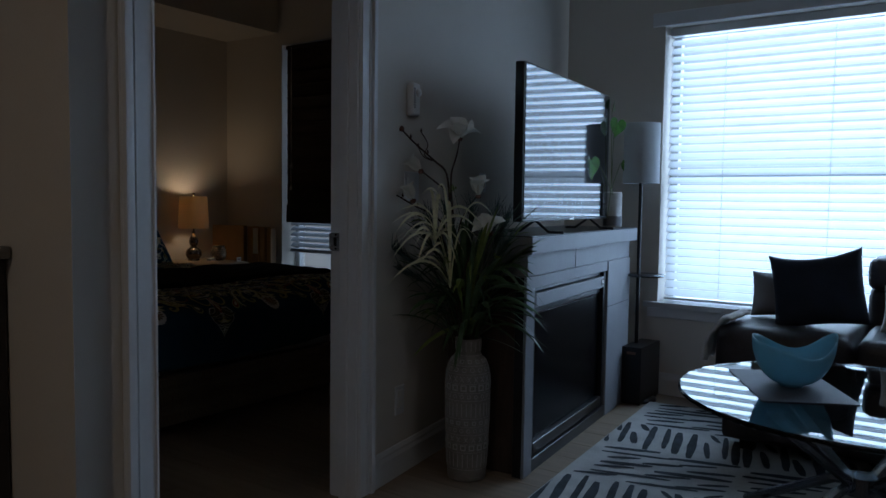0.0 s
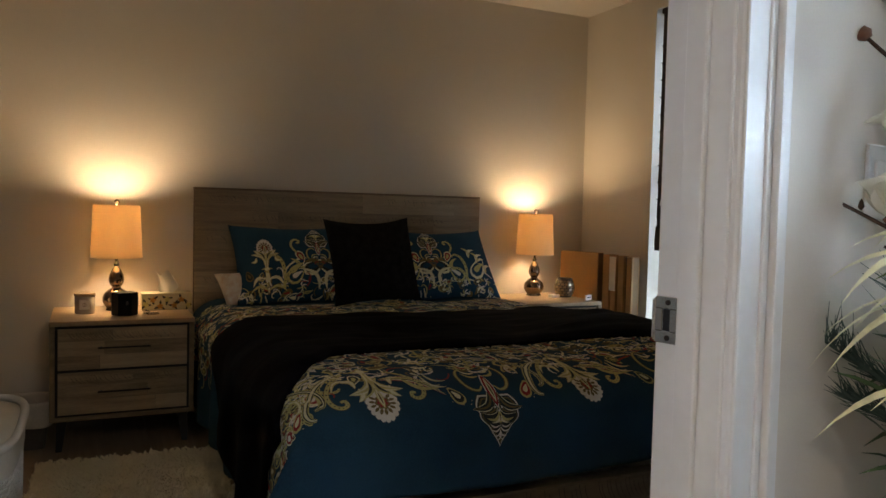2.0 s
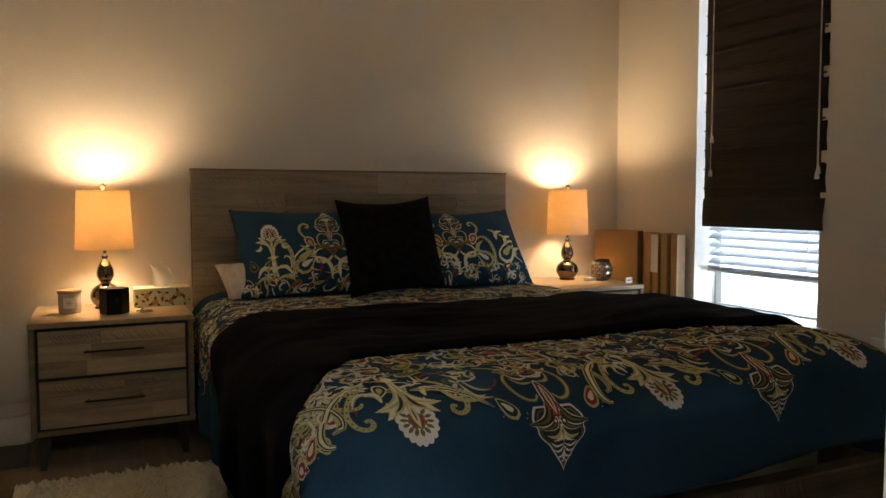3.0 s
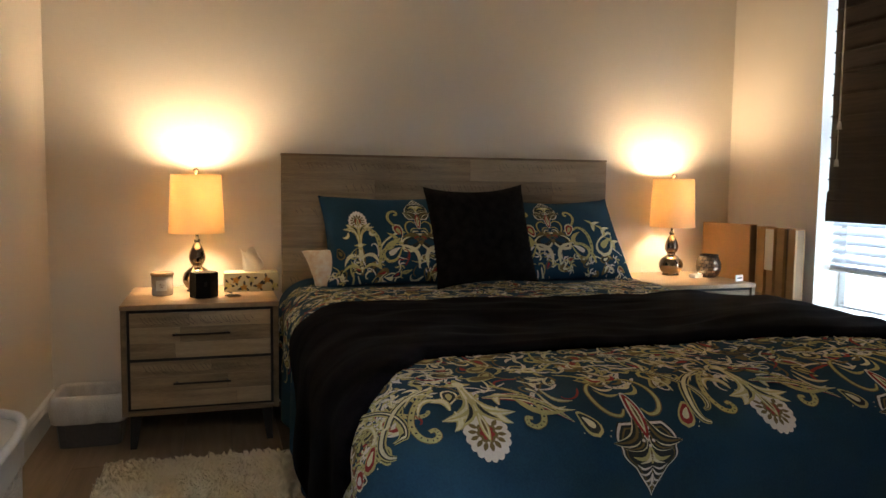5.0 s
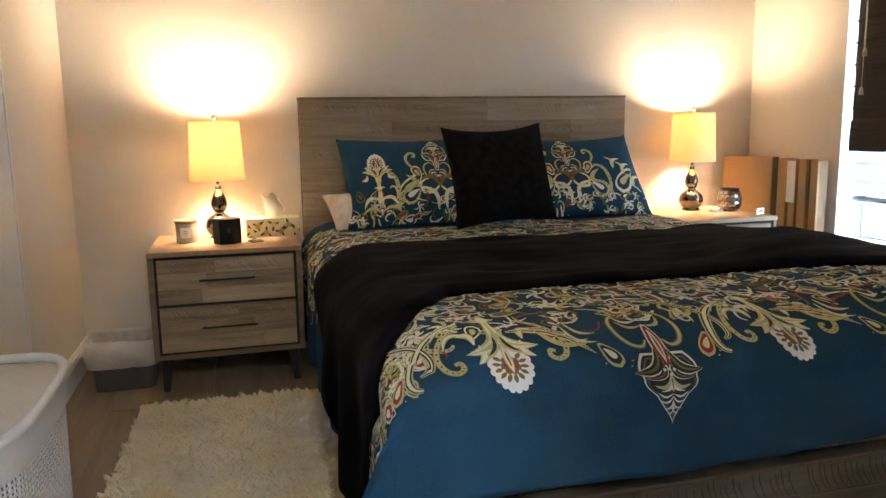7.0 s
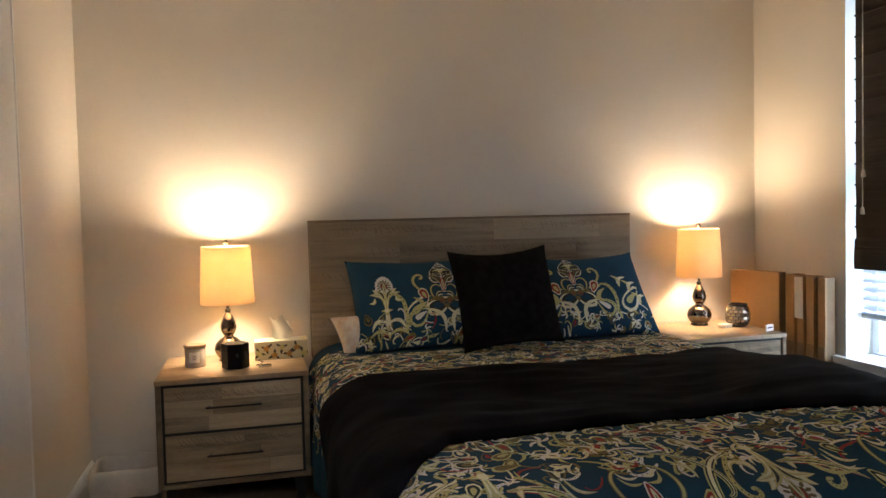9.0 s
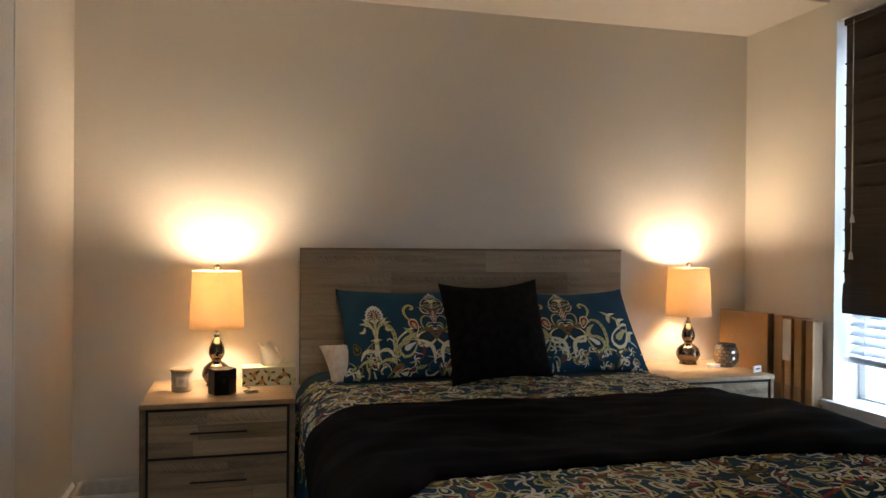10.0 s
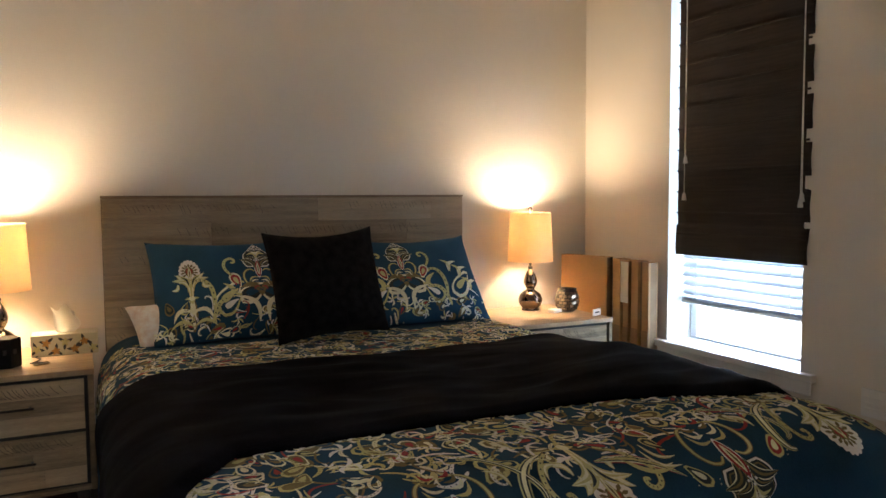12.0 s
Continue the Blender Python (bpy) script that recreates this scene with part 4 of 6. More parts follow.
def bag_ring(w, d, z, amp):
    return [(x * (1 + amp * noise.noise((x * 30, y * 30, z * 20))), y * (1 + amp * noise.noise((y * 30, x * 30, z * 20 + 5))), zz + 0.5 * amp * 0.05 * noise.noise((x * 40, y * 40, 1))) for x, y, zz in ring(w, d, z, 96, 7.0)]
part("liner", rings(bmesh.new(), [bag_ring(0.117, 0.134, 0.098, 0.07), bag_ring(0.125, 0.142, 0.103, 0.06), bag_ring(0.128, 0.145, 0.14, 0.05), bag_ring(0.127, 0.145, 0.192, 0.04), bag_ring(0.120, 0.138, 0.208, 0.03), bag_ring(0.110, 0.127, 0.210, 0.04), bag_ring(0.103, 0.119, 0.196, 0.07), bag_ring(0.102, 0.118, 0.15, 0.09), bag_ring(0.085, 0.10, 0.05, 0.2)], False), "bin_bag", binn, "translucent white liner", smooth=True)

RUG = (-4.335, -3.150, 1.180, 1.900)
rug = thing("shag_rug", ((RUG[0] + RUG[1]) / 2, (RUG[2] + RUG[3]) / 2, 0.0), -1.5, label="cream shaggy rug lying beside the bed", category="rug")
rw, rd = (RUG[1] - RUG[0]) / 2, (RUG[3] - RUG[2]) / 2
part("backing", box((-rw + 0.012, -rd + 0.012, 0.0), (rw - 0.012, rd - 0.012, 0.010), 0.003), "shag", rug)
rs = np.random.RandomState(5)
verts, faces = [], []
CELL = 0.0165
for ci in range(int(2 * rw / CELL)):
    for cj in range(int(2 * rd / CELL)):
        cx, cy = -rw + (ci + 0.5) * CELL + rs.uniform(-0.006, 0.006), -rd + (cj + 0.5) * CELL + rs.uniform(-0.006, 0.006)
        a = noise.noise((cx * 7, cy * 7, 0)) * 5.0 + rs.uniform(-1.2, 1.2)
        lean, top = rs.uniform(0.008, 0.024), rs.uniform(0.022, 0.038)
        tip = (cx + math.cos(a) * lean, cy + math.sin(a) * lean, top)
        for i in range(11):
            w, b0, r0 = rs.uniform(0.0016, 0.0030), rs.uniform(0, 6.28), rs.uniform(0.003, 0.012)
            ex, ey, ez = tip[0] + rs.uniform(-0.005, 0.005), tip[1] + rs.uniform(-0.005, 0.005), tip[2] + rs.uniform(-0.007, 0.003)
            bx, by = cx + r0 * math.cos(b0), cy + r0 * math.sin(b0)
            k = len(verts)
            sx, sy = -math.sin(b0) * w, math.cos(b0) * w
            for f, s_, bow in ((0, 1, 0), (0.5, 0.95, 0.35), (1.0, 0.3, 0)):
                px, py = bx + (ex - bx) * f + (bx - cx) * bow, by + (ey - by) * f + (by - cy) * bow
                pz = 0.008 + (ez - 0.008) * (f + 0.5 * bow)
                verts += [(px - sx * s_, py - sy * s_, pz), (px + sx * s_, py + sy * s_, pz)]
            faces += [(k, k + 1, k + 3, k + 2), (k + 2, k + 3, k + 5, k + 4)]
me = bpy.data.meshes.new("tufting")
me.from_pydata(verts, [], faces)
me.materials.append(M["shag"])
ob = new("tufting", me)
ob.parent = rug
tagged(ob, "cream shag tufts", kind="stuff")

ham = thing("laundry_hamper", (-2.800, 1.118, 0.0), label="white woven plastic laundry hamper with a cloth liner", category="hamper")
HW, HD, HH = 0.26, 0.132, 0.600
hn = 144
def ham_ring(z, grow=0.0, n=hn):
    f = 0.93 + 0.07 * z / HH
    return ring(HW * f + grow, HD * f + grow, z, n, 3.6)
# Dark sheet behind the weave, painting the shade inside its holes.
part("inner_wall", rings(bmesh.new(), [ham_ring(0.004, -0.010), ham_ring(HH - 0.05, -0.010)]), "bin", ham)
bm = bmesh.new()
zs = np.arange(0.03, HH - 0.07, 0.0100)
for zi, z in enumerate(zs):
    r = [Vector(p) + Vector((p[0], p[1], 0)).normalized() * (0.0016 if (i + zi) % 2 else -0.0012) for i, p in enumerate(ham_ring(z))]
    add_tube(bm, r + r[:1], 0.0022, 4, cap=False)
part("woven_wall", bm, "hamper", ham, kind="stuff")
bm = bmesh.new()
n = 144
base, top = ham_ring(0.0, 0, n), ham_ring(HH - 0.06, 0, n)
for i in range(n):
    add_tube(bm, [base[i], top[i]], 0.0018 if i % 2 else 0.0030, 4)
part("lattice", bm, "hamper", ham, kind="stuff")
part("base_band", rings(bmesh.new(), [ham_ring(0, -0.004), ham_ring(0.0, 0.005), ham_ring(0.03, 0.005), ham_ring(0.03, -0.004)], False), "hamper", ham)
part("band", rings(bmesh.new(), [ham_ring(HH - 0.075, -0.004), ham_ring(HH - 0.075, 0.005), ham_ring(HH - 0.02, 0.006)], False), "hamper", ham)
rr = [Vector(p) for p in ham_ring(HH - 0.012, 0.004)]
part("rim", add_tube(bmesh.new(), rr + rr[:1], 0.0095, 10, cap=False), "hamper", ham, smooth=True)
def lid(u, v):
    a = ring(HW + 0.002, HD + 0.002, 0, 64, 3.6)
    p = a[int(round(u * 64)) % 64]
    return (p[0] * v, p[1] * v, HH - 0.022 + 0.026 * (1 - v ** 2) + 0.006 * noise.noise((p[0] * v * 20, p[1] * v * 20, 0)))
part("liner", add_grid(bmesh.new(), lid, 64, 10), "liner", ham, "beige cloth liner", smooth=True)


# ---- the printed pattern of the duvet and the pillowcases ----
class Print:
    """Thin printed shapes laid on a surface; place(p, q, lift) gives the spot of pattern point p, q."""
    def __init__(self, place):
        self.place, self.bms = place, {}

    def bm(self, color):
        return self.bms.setdefault(color, bmesh.new())

    def ribbon(self, pts, widths, color, layer=0):
        n = len(pts)
        ws = widths if isinstance(widths, (list, tuple)) else [widths] * n
        bm, lift = self.bm(color), 0.0014 + 0.0005 * layer
        rows = []
        for i, (x, y) in enumerate(pts):
            x0, y0 = pts[max(0, i - 1)]
            x1, y1 = pts[min(n - 1, i + 1)]
            d = math.hypot(x1 - x0, y1 - y0) or 1e-9
            nx, ny, w = -(y1 - y0) / d, (x1 - x0) / d, ws[i] / 2
            ks = (-1, 1) if max(ws) < 0.010 else (-1, 0, 1)
            rows.append([bm.verts.new(self.place(x + nx * w * k, y + ny * w * k, lift)) for k in ks])
        for a, b in zip(rows, rows[1:]):
            for j in range(len(a) - 1):
                bm.faces.new((a[j], a[j + 1], b[j + 1], b[j]))

    @staticmethod
    def curve(pts, k=5):
        """The points with k steps of a smooth curve between neighbours."""
        out = []
        for i in range(len(pts) - 1):
            a, b, c, d = pts[max(0, i - 1)], pts[i], pts[i + 1], pts[min(len(pts) - 1, i + 2)]
            for m in range(k):
                t = m / k
                out.append(tuple(0.5 * (2 * q + (r - p) * t + (2 * p - 5 * q + 4 * r - w) * t * t + (3 * q - p - 3 * r + w) * t ** 3) for p, q, r, w in zip(a, b, c, d)))
        return out + [tuple(pts[-1])]

    def fill(self, cx, cy, pts, color, layer=0, rings=2):
        bm, lift = self.bm(color), 0.0014 + 0.0005 * layer
        prev = [bm.verts.new(self.place(cx, cy, lift))]
        n = len(pts)
        for r in range(1, rings + 1):
            k = r / rings
            cur = [bm.verts.new(self.place(cx + (x - cx) * k, cy + (y - cy) * k, lift)) for x, y in pts]
            for i in range(n):
                j = (i + 1) % n
                bm.faces.new((prev[0], cur[i], cur[j]) if len(prev) == 1 else (prev[i], cur[i], cur[j], prev[j]))
            prev = cur

    def leaf(self, x0, y0, x1, y1, w, color, layer=0, bend=0.2, n=8):
        dx, dy = x1 - x0, y1 - y0
        pts = [(x0 + dx * t - dy * bend * math.sin(math.pi * t), y0 + dy * t + dx * bend * math.sin(math.pi * t)) for t in np.linspace(0, 1, n)]
        self.ribbon(pts, [max(0.0008, w * math.sin(math.pi * min(1, 0.04 + t * 0.96)) ** 0.8) for t in np.linspace(0, 1, n)], color, layer)

    def curl(self, x, y, ang, size, turn, w, color, layer=0, n=18):
        """A stem that runs off at ang and coils up at its end."""
        pts, a, step = [(x, y)], ang, size / n * 1.6
        for i in range(n):
            t = i / n
            a += turn * (0.05 + 0.50 * t * t)
            s = step * (1 - 0.62 * t)
            pts.append((pts[-1][0] + s * math.cos(a), pts[-1][1] + s * math.sin(a)))
        self.ribbon(pts, [w * (0.55 + 0.75 * math.sin(math.pi * (i / n) ** 0.7)) for i in range(n + 1)], color, layer)
        return pts

    def beaded(self, x, y, ang, size, turn, w, edge="gold", bead="darkp", layer=0):
        pts = self.curl(x, y, ang, size, turn, w, edge, layer)
        for i in range(3, len(pts) - 2, 2):
            (a, b), (c, d) = pts[i], pts[i + 1]
            self.ribbon([(a, b), ((a + c) / 2, (b + d) / 2)], w * 0.42, bead, layer + 1)

    def drop(self, x, y, ang, size, out="cream", mid="darkp", core="redp", layer=0, bend=0.5):
        """A paisley drop with its tip bent round."""
        def shape(k):
            left, right = [], []
            for t in np.linspace(0, 1, 11):
                wx = size * k * 0.27 * math.sin(math.pi * t ** 0.62) ** 0.9
                u, v = size * (0.5 + (t - 0.5) * (k * 0.9 + 0.1)), bend * size * 0.5 * t * t * -1 + bend * size * 0.1
                left.append((u, v + wx)), right.append((u, v - wx))
            loop = left + right[::-1][1:-1]
            c, s = math.cos(ang), math.sin(ang)
            return [(x + u * c - v * s, y + u * s + v * c) for u, v in loop]
        for k, (col, kk) in enumerate(((out, 1.0), (mid, 0.76), (core, 0.40))):
            lp = shape(kk)
            n = len(lp)
            bm, lift = self.bm(col), 0.0014 + 0.0005 * (layer + k)
            vs = [bm.verts.new(self.place(px, py, lift)) for px, py in lp]
            for i in range(1, 10):
                a, b, c2, d2 = i, i + 1, n - i - 1, n - i
                if b <= 10 and c2 >= 10 and a < b < c2 < d2:
                    bm.faces.new((vs[a], vs[b], vs[c2], vs[d2]))
            bm.faces.new((vs[0], vs[1], vs[n - 1]))

    def finish(self, parent):
        for color, bm in self.bms.items():
            part("printed_" + {"redp": "red", "darkp": "dark"}.get(color, color), bm, color, parent, kind="stuff", recalc=False)


def scallop(cx, cy, rx, ry, bumps, depth, pointed=0.0, n=64):
    out = []
    for a in np.linspace(0, 2 * math.pi, n, endpoint=False):
        r = 1 + depth * abs(math.sin(bumps * a / 2)) - depth
        tip = 1 + pointed * max(0, math.sin(a)) ** 6
        out.append((cx + rx * r * math.cos(a), cy + ry * r * tip * math.sin(a)))
    return out


def palmette(P, x, y, k=1.0, up=1):
    """White serrated flower head hanging out of gold leaves; y grows towards the tip."""
    Y = lambda v: y + up * v * k
    X = lambda v: x + v * k
    c = -0.048
    P.fill(x, Y(c), [(X(a - x), Y(b)) for a, b in scallop(x, c, 0.035, 0.050, 18, 0.10, 0.06, 90)], "pale", 0, 3)
    for i in range(11):
        a = radians(-38 + i * 25.6)
        u, v = math.cos(a), math.sin(a)
        P.leaf(X(0.015 * u), Y(c + 0.018 * v), X(0.028 * u), Y(c + 0.034 * v), 0.0075 * k, "olive", 1, 0, 6)
    P.fill(x, Y(c), [(X(a - x), Y(b)) for a, b in scallop(x, c, 0.016, 0.020, 7, 0.2)], "olive", 2)
    P.fill(x, Y(c), [(X(a - x), Y(b)) for a, b in scallop(x, c, 0.0115, 0.015, 7, 0.3)], "redp", 3, 1)
    P.leaf(x, Y(-0.088), x, Y(-0.030), 0.013 * k, "gold", 4, 0, 8)
    P.leaf(x, Y(-0.084), x, Y(-0.034), 0.0085 * k, "cream", 5, 0, 8)
    P.leaf(x, Y(-0.074), x, Y(-0.042), 0.0042 * k, "olive", 6, 0, 6)
    for s in (-1, 1):
        # two outer leaves curling up, an inner lobe, dark eyes between
        for w, col, l in ((0.026, "gold", 3), (0.017, "cream", 4), (0.006, "gold", 5)):
            P.leaf(X(s * 0.003), Y(-0.150), X(s * 0.058), Y(-0.078), w * k, col, l, s * up * 0.34, 14)
        for w, col, l in ((0.014, "gold", 3), (0.008, "cream", 4)):
            P.leaf(X(s * 0.040), Y(-0.094), X(s * 0.062), Y(-0.112), w * k, col, l, -s * up * 0.4, 9)
            P.leaf(X(s * 0.034), Y(-0.092), X(s * 0.046), Y(-0.058), w * k, col, l, s * up * 0.25, 9)
        P.leaf(X(s * 0.004), Y(-0.112), X(s * 0.030), Y(-0.064), 0.012 * k, "gold", 5, s * up * 0.15, 8)
        P.leaf(X(s * 0.006), Y(-0.104), X(s * 0.026), Y(-0.070), 0.006 * k, "darkp", 6, s * up * 0.15, 7)
        P.leaf(X(s * 0.002), Y(-0.172), X(s * 0.022), Y(-0.152), 0.012 * k, "gold", 4, s * up * 0.4, 8)
    P.fill(x, Y(-0.152), [(X(0.010 * math.cos(a)), Y(-0.152 + 0.009 * math.sin(a))) for a in np.linspace(0, 2 * math.pi, 10, endpoint=False)], "cream", 5, 1)


def ogee(P, x, y, k=1.0, up=1):
    """A long pointed medallion: two fine pale outlines, a dark field with a tulip and sprays, a red bud and dark wings above."""
    Y = lambda v: y + up * v * k
    X = lambda v: x + v * k

    def outline(g):
        pts = []
        for t in np.linspace(0, 1, 30):
            w = 0.045 * (0.5 + 0.5 * math.cos(math.pi * max(0.0, (t - 0.30) / 0.70))) ** 0.72 * (0.80 + 0.20 * min(1.0, t / 0.2))
            w += 0.0060 * abs(math.sin(t * 9.4)) * (1 - t)
            pts.append((w * g, -0.125 + t * 0.125))
        c = -0.058
        return [(X(a), Y(c + (b - c) * g)) for a, b in pts] + [(X(-a), Y(c + (b - c) * g)) for a, b in pts[::-1]]
    for g, col, l in ((1.0, "darkp", 0), (0.97, "pale", 1), (0.91, "darkp", 2), (0.85, "olive", 3), (0.81, "darkp", 4)):
        P.fill(x, Y(-0.058), outline(g), col, l, 2)
    # tulip and sprays in the field
    P.leaf(x, Y(-0.086), x, Y(-0.050), 0.011 * k, "gold", 5, 0, 8)
    P.leaf(x, Y(-0.078), x, Y(-0.058), 0.004 * k, "olive", 6, 0, 6)
    P.leaf(x, Y(-0.040), x, Y(-0.010), 0.0045 * k, "olive", 5, 0, 8)
    for s in (-1, 1):
        P.leaf(X(s * 0.002), Y(-0.078), X(s * 0.030), Y(-0.066), 0.009 * k, "gold", 5, s * up * 0.40, 9)
        P.leaf(X(s * 0.002), Y(-0.074), X(s * 0.020), Y(-0.052), 0.006 * k, "cream", 6, s * up * 0.30, 8)
        for y0, dx, dy in ((-0.042, 0.020, 0.012), (-0.036, 0.014, 0.018), (-0.030, 0.007, 0.020), (-0.046, 0.024, 0.002)):
            P.leaf(x, Y(y0), X(s * dx), Y(y0 + dy - 0.006), 0.0032 * k, "pale", 5, s * up * 0.3, 6)
        # wings at the shoulders
        for w, col, l in ((0.020, "cream", 5), (0.015, "darkp", 6), (0.005, "olive", 7)):
            P.leaf(X(s * 0.008), Y(-0.132), X(s * 0.056), Y(-0.092), w * k, col, l, s * up * 0.30, 12)
            P.leaf(X(s * 0.006), Y(-0.112), X(s * 0.040), Y(-0.082), w * 0.7 * k, col, l, s * up * 0.35, 10)
        # swirls over them
        for w, col, l in ((0.0080, "olive", 3), (0.0045, "gold", 4)):
            pts = [(X(s * a), Y(b)) for a, b in ((0.014, -0.205), (0.034, -0.200), (0.048, -0.180), (0.050, -0.155), (0.040, -0.138), (0.024, -0.134), (0.014, -0.144))]
            fine = P.curve(pts, 4)
            P.ribbon(fine, [w * k * (0.4 + 0.7 * math.sin(math.pi * q / len(fine))) for q in range(len(fine))], col, l)
        for q in range(4):
            P.leaf(X(s * 0.004), Y(-0.170 - 0.012 * q), X(s * (0.034 - 0.004 * q)), Y(-0.188 - 0.010 * q), 0.006 * k, ("gold", "cream", "olive", "redp")[q], 5, s * up * 0.3, 7)
    for w, col, l, y0, y1 in ((0.024, "pale", 6, -0.172, -0.092), (0.019, "redp", 7, -0.168, -0.096), (0.010, "cream", 8, -0.160, -0.106), (0.004, "olive", 9, -0.150, -0.114)):
        P.leaf(x, Y(y0), x, Y(y1), w * k, col, l, 0, 11)
    for a, b in ((0, -0.086), (-0.008, -0.094), (0.008, -0.094)):
        P.fill(X(a), Y(b), [(X(a + 0.0028 * math.cos(q)), Y(b + 0.0028 * math.sin(q))) for q in np.linspace(0, 2 * math.pi, 8, endpoint=False)], "pale", 8, 1)


def field(P, rng, p0, p1, q0, q1, step, keep=lambda p, q: True, size=(0.045, 0.085)):
    """Dense swirling paisleys over a stretch of the pattern."""
    p = p0
    while p < p1:
        q = q0
        while q < q1:
            x, y = p + rng.uniform(-0.5, 0.5) * step, q + rng.uniform(-0.5, 0.5) * step
            if keep(x, y):
                ang, kind, s = rng.uniform(0, 2 * math.pi), rng.random(), rng.uniform(*size)
                if kind < 0.34:
                    P.drop(x, y, ang, s, rng.choice(("cream", "gold", "olive")), rng.choice(("darkp", "teal2", "olive")), rng.choice(("redp", "gold", "olive", "cream")), rng.randrange(0, 3), rng.uniform(-0.9, 0.9))
                elif kind < 0.62:
                    P.beaded(x, y, ang, s * 1.1, rng.choice((-1, 1)), s * 0.095, rng.choice(("cream", "gold", "pale")), rng.choice(("darkp", "olive")), rng.randrange(2, 4))
                elif kind < 0.86:
                    P.curl(x, y, ang, s * 1.2, rng.choice((-1, 1)), s * 0.07, rng.choice(("cream", "gold", "olive", "redp", "pale")), rng.randrange(2, 5), 14)
                else:
                    for m in range(5):
                        a = ang + m * 1.05
                        P.leaf(x, y, x + s * 0.45 * math.cos(a), y + s * 0.45 * math.sin(a), s * 0.12, rng.choice(("cream", "gold", "pale")), 3, 0.2, 6)
            q += step
        p += step


def hook(P, x, y, s, k=1.0):
    """A hanging beaded tendril whose end coils up."""
    way = ((0.070, 0.215), (0.105, 0.190), (0.132, 0.158), (0.144, 0.124), (0.135, 0.092), (0.114, 0.080), (0.099, 0.090), (0.102, 0.106), (0.114, 0.103))
    pts = [(x + s * k * a, y - k * b) for a, b in P.curve(way, 4)]
    n = len(pts)
    wide = [k * (0.0070 + 0.0055 * math.sin(math.pi * i / n)) for i in range(n)]
    P.ribbon(pts, [w + 0.0026 for w in wide], "olive", 3)
    P.ribbon(pts, wide, "gold", 4)
    for i in range(2, n - 3, 2):
        (a, b), (c, d) = pts[i], pts[i + 1]
        P.ribbon([(a, b), ((a * 0.5 + c * 0.5), (b * 0.5 + d * 0.5))], wide[i] * 0.34, "darkp", 5)


M["teal2"] = M["teal"]
DL = Vector((-3.85, 2.73, TOP))
PR = Print(lambda p, q, lift: cloth(q, p, lift) - DL)
E_A, E_B = FOOT + 0.262, FOOT + 0.379
STEP, LEAD = 0.331, 2.100
PR2 = Print(lambda p, q, lift: cloth(E_A - (E_A - q) * (1.25 if q < E_A else 1.0), p, lift + 0.0030) - DL)


def crescent(P, x, y, s, w=0.012):
    """A broad beaded scimitar leaf edged with a fine line."""
    pts = [(x + s * a, y + b) for a, b in ((-0.070, -0.165), (-0.030, -0.150), (0.005, -0.125), (0.030, -0.090), (0.040, -0.055), (0.034, -0.030), (0.018, -0.022))]
    for ww, col, l in ((w + 0.007, "gold", 3), (w + 0.001, "darkp", 4), (w - 0.005, "cream", 5)):
        fine = P.curve(pts, 4)
        P.ribbon(fine, [ww * (0.3 + 0.9 * math.sin(math.pi * (q + 1) / (len(fine) + 1))) for q in range(len(fine))], col, l)


for i in range(5):
    y = LEAD + STEP * i
    (ogee if i % 2 else palmette)(PR2, y, E_B if i % 2 else E_A, 1.42 if i % 2 else 1.32)
for n_, lead in enumerate((LEAD, LEAD + 2 * STEP, LEAD + 4 * STEP)):
    for s in (-1, 1):
        hook(PR2, lead, E_A + 0.012, s, 0.92)
    # to one side a long leaf edged in red and a green drop, to the other a crescent and a red drop
    for w, col, l in ((0.026, "redp", 2), (0.020, "cream", 3), (0.013, "darkp", 4), (0.007, "gold", 5)):
        PR2.leaf(lead + 0.028, E_A - 0.150, lead + 0.188, E_A - 0.066, w, col, l, -0.14, 16)
    PR2.leaf(lead + 0.085, E_A - 0.150, lead + 0.180, E_A - 0.092, 0.014, "gold", 4, 0.22, 12)
    for a, b, c, d in ((0.150, -0.150, 0.205, -0.095), (0.165, -0.165, 0.215, -0.120), (0.140, -0.130, 0.190, -0.105)):
        PR2.leaf(lead + a, E_A + b, lead + c, E_A + d, 0.011, "gold", 3, 0.3, 9)
        PR2.leaf(lead + a, E_A + b, lead + c, E_A + d, 0.005, "cream", 4, 0.3, 9)
    PR2.drop(lead + 0.226, E_A - 0.028, radians(-104), 0.072, "gold", "darkp", "cream", 5, 0.3)
    PR2.drop(lead - 0.226, E_A - 0.034, radians(-76), 0.068, "gold", "redp", "cream", 5, -0.3)
    crescent(PR2, lead - 0.150, E_A - 0.020, -1)
    crescent(PR2, lead - 0.185, E_A - 0.050, 1, 0.008)
    for a, b, c, d in ((-0.060, -0.150, -0.115, -0.120), (-0.070, -0.165, -0.130, -0.150), (-0.205, -0.120, -0.235, -0.165)):
        PR2.leaf(lead + a, E_A + b, lead + c, E_A + d, 0.012, "gold", 3, 0.3, 9)
        PR2.leaf(lead + a, E_A + b, lead + c, E_A + d, 0.005, "cream", 4, 0.3, 9)
    for a, b in ((0.200, -0.060), (0.207, -0.050), (0.198, -0.040), (0.252, -0.030), (0.258, -0.042), (-0.196, -0.046), (-0.190, -0.058), (-0.203, -0.036)):
        PR2.fill(lead + a, E_A + b, [(lead + a + 0.0016 * math.cos(q), E_A + b + 0.0016 * math.sin(q)) for q in np.linspace(0, 2 * math.pi, 6, endpoint=False)], "cream", 3, 1)
rng = random.Random(21)
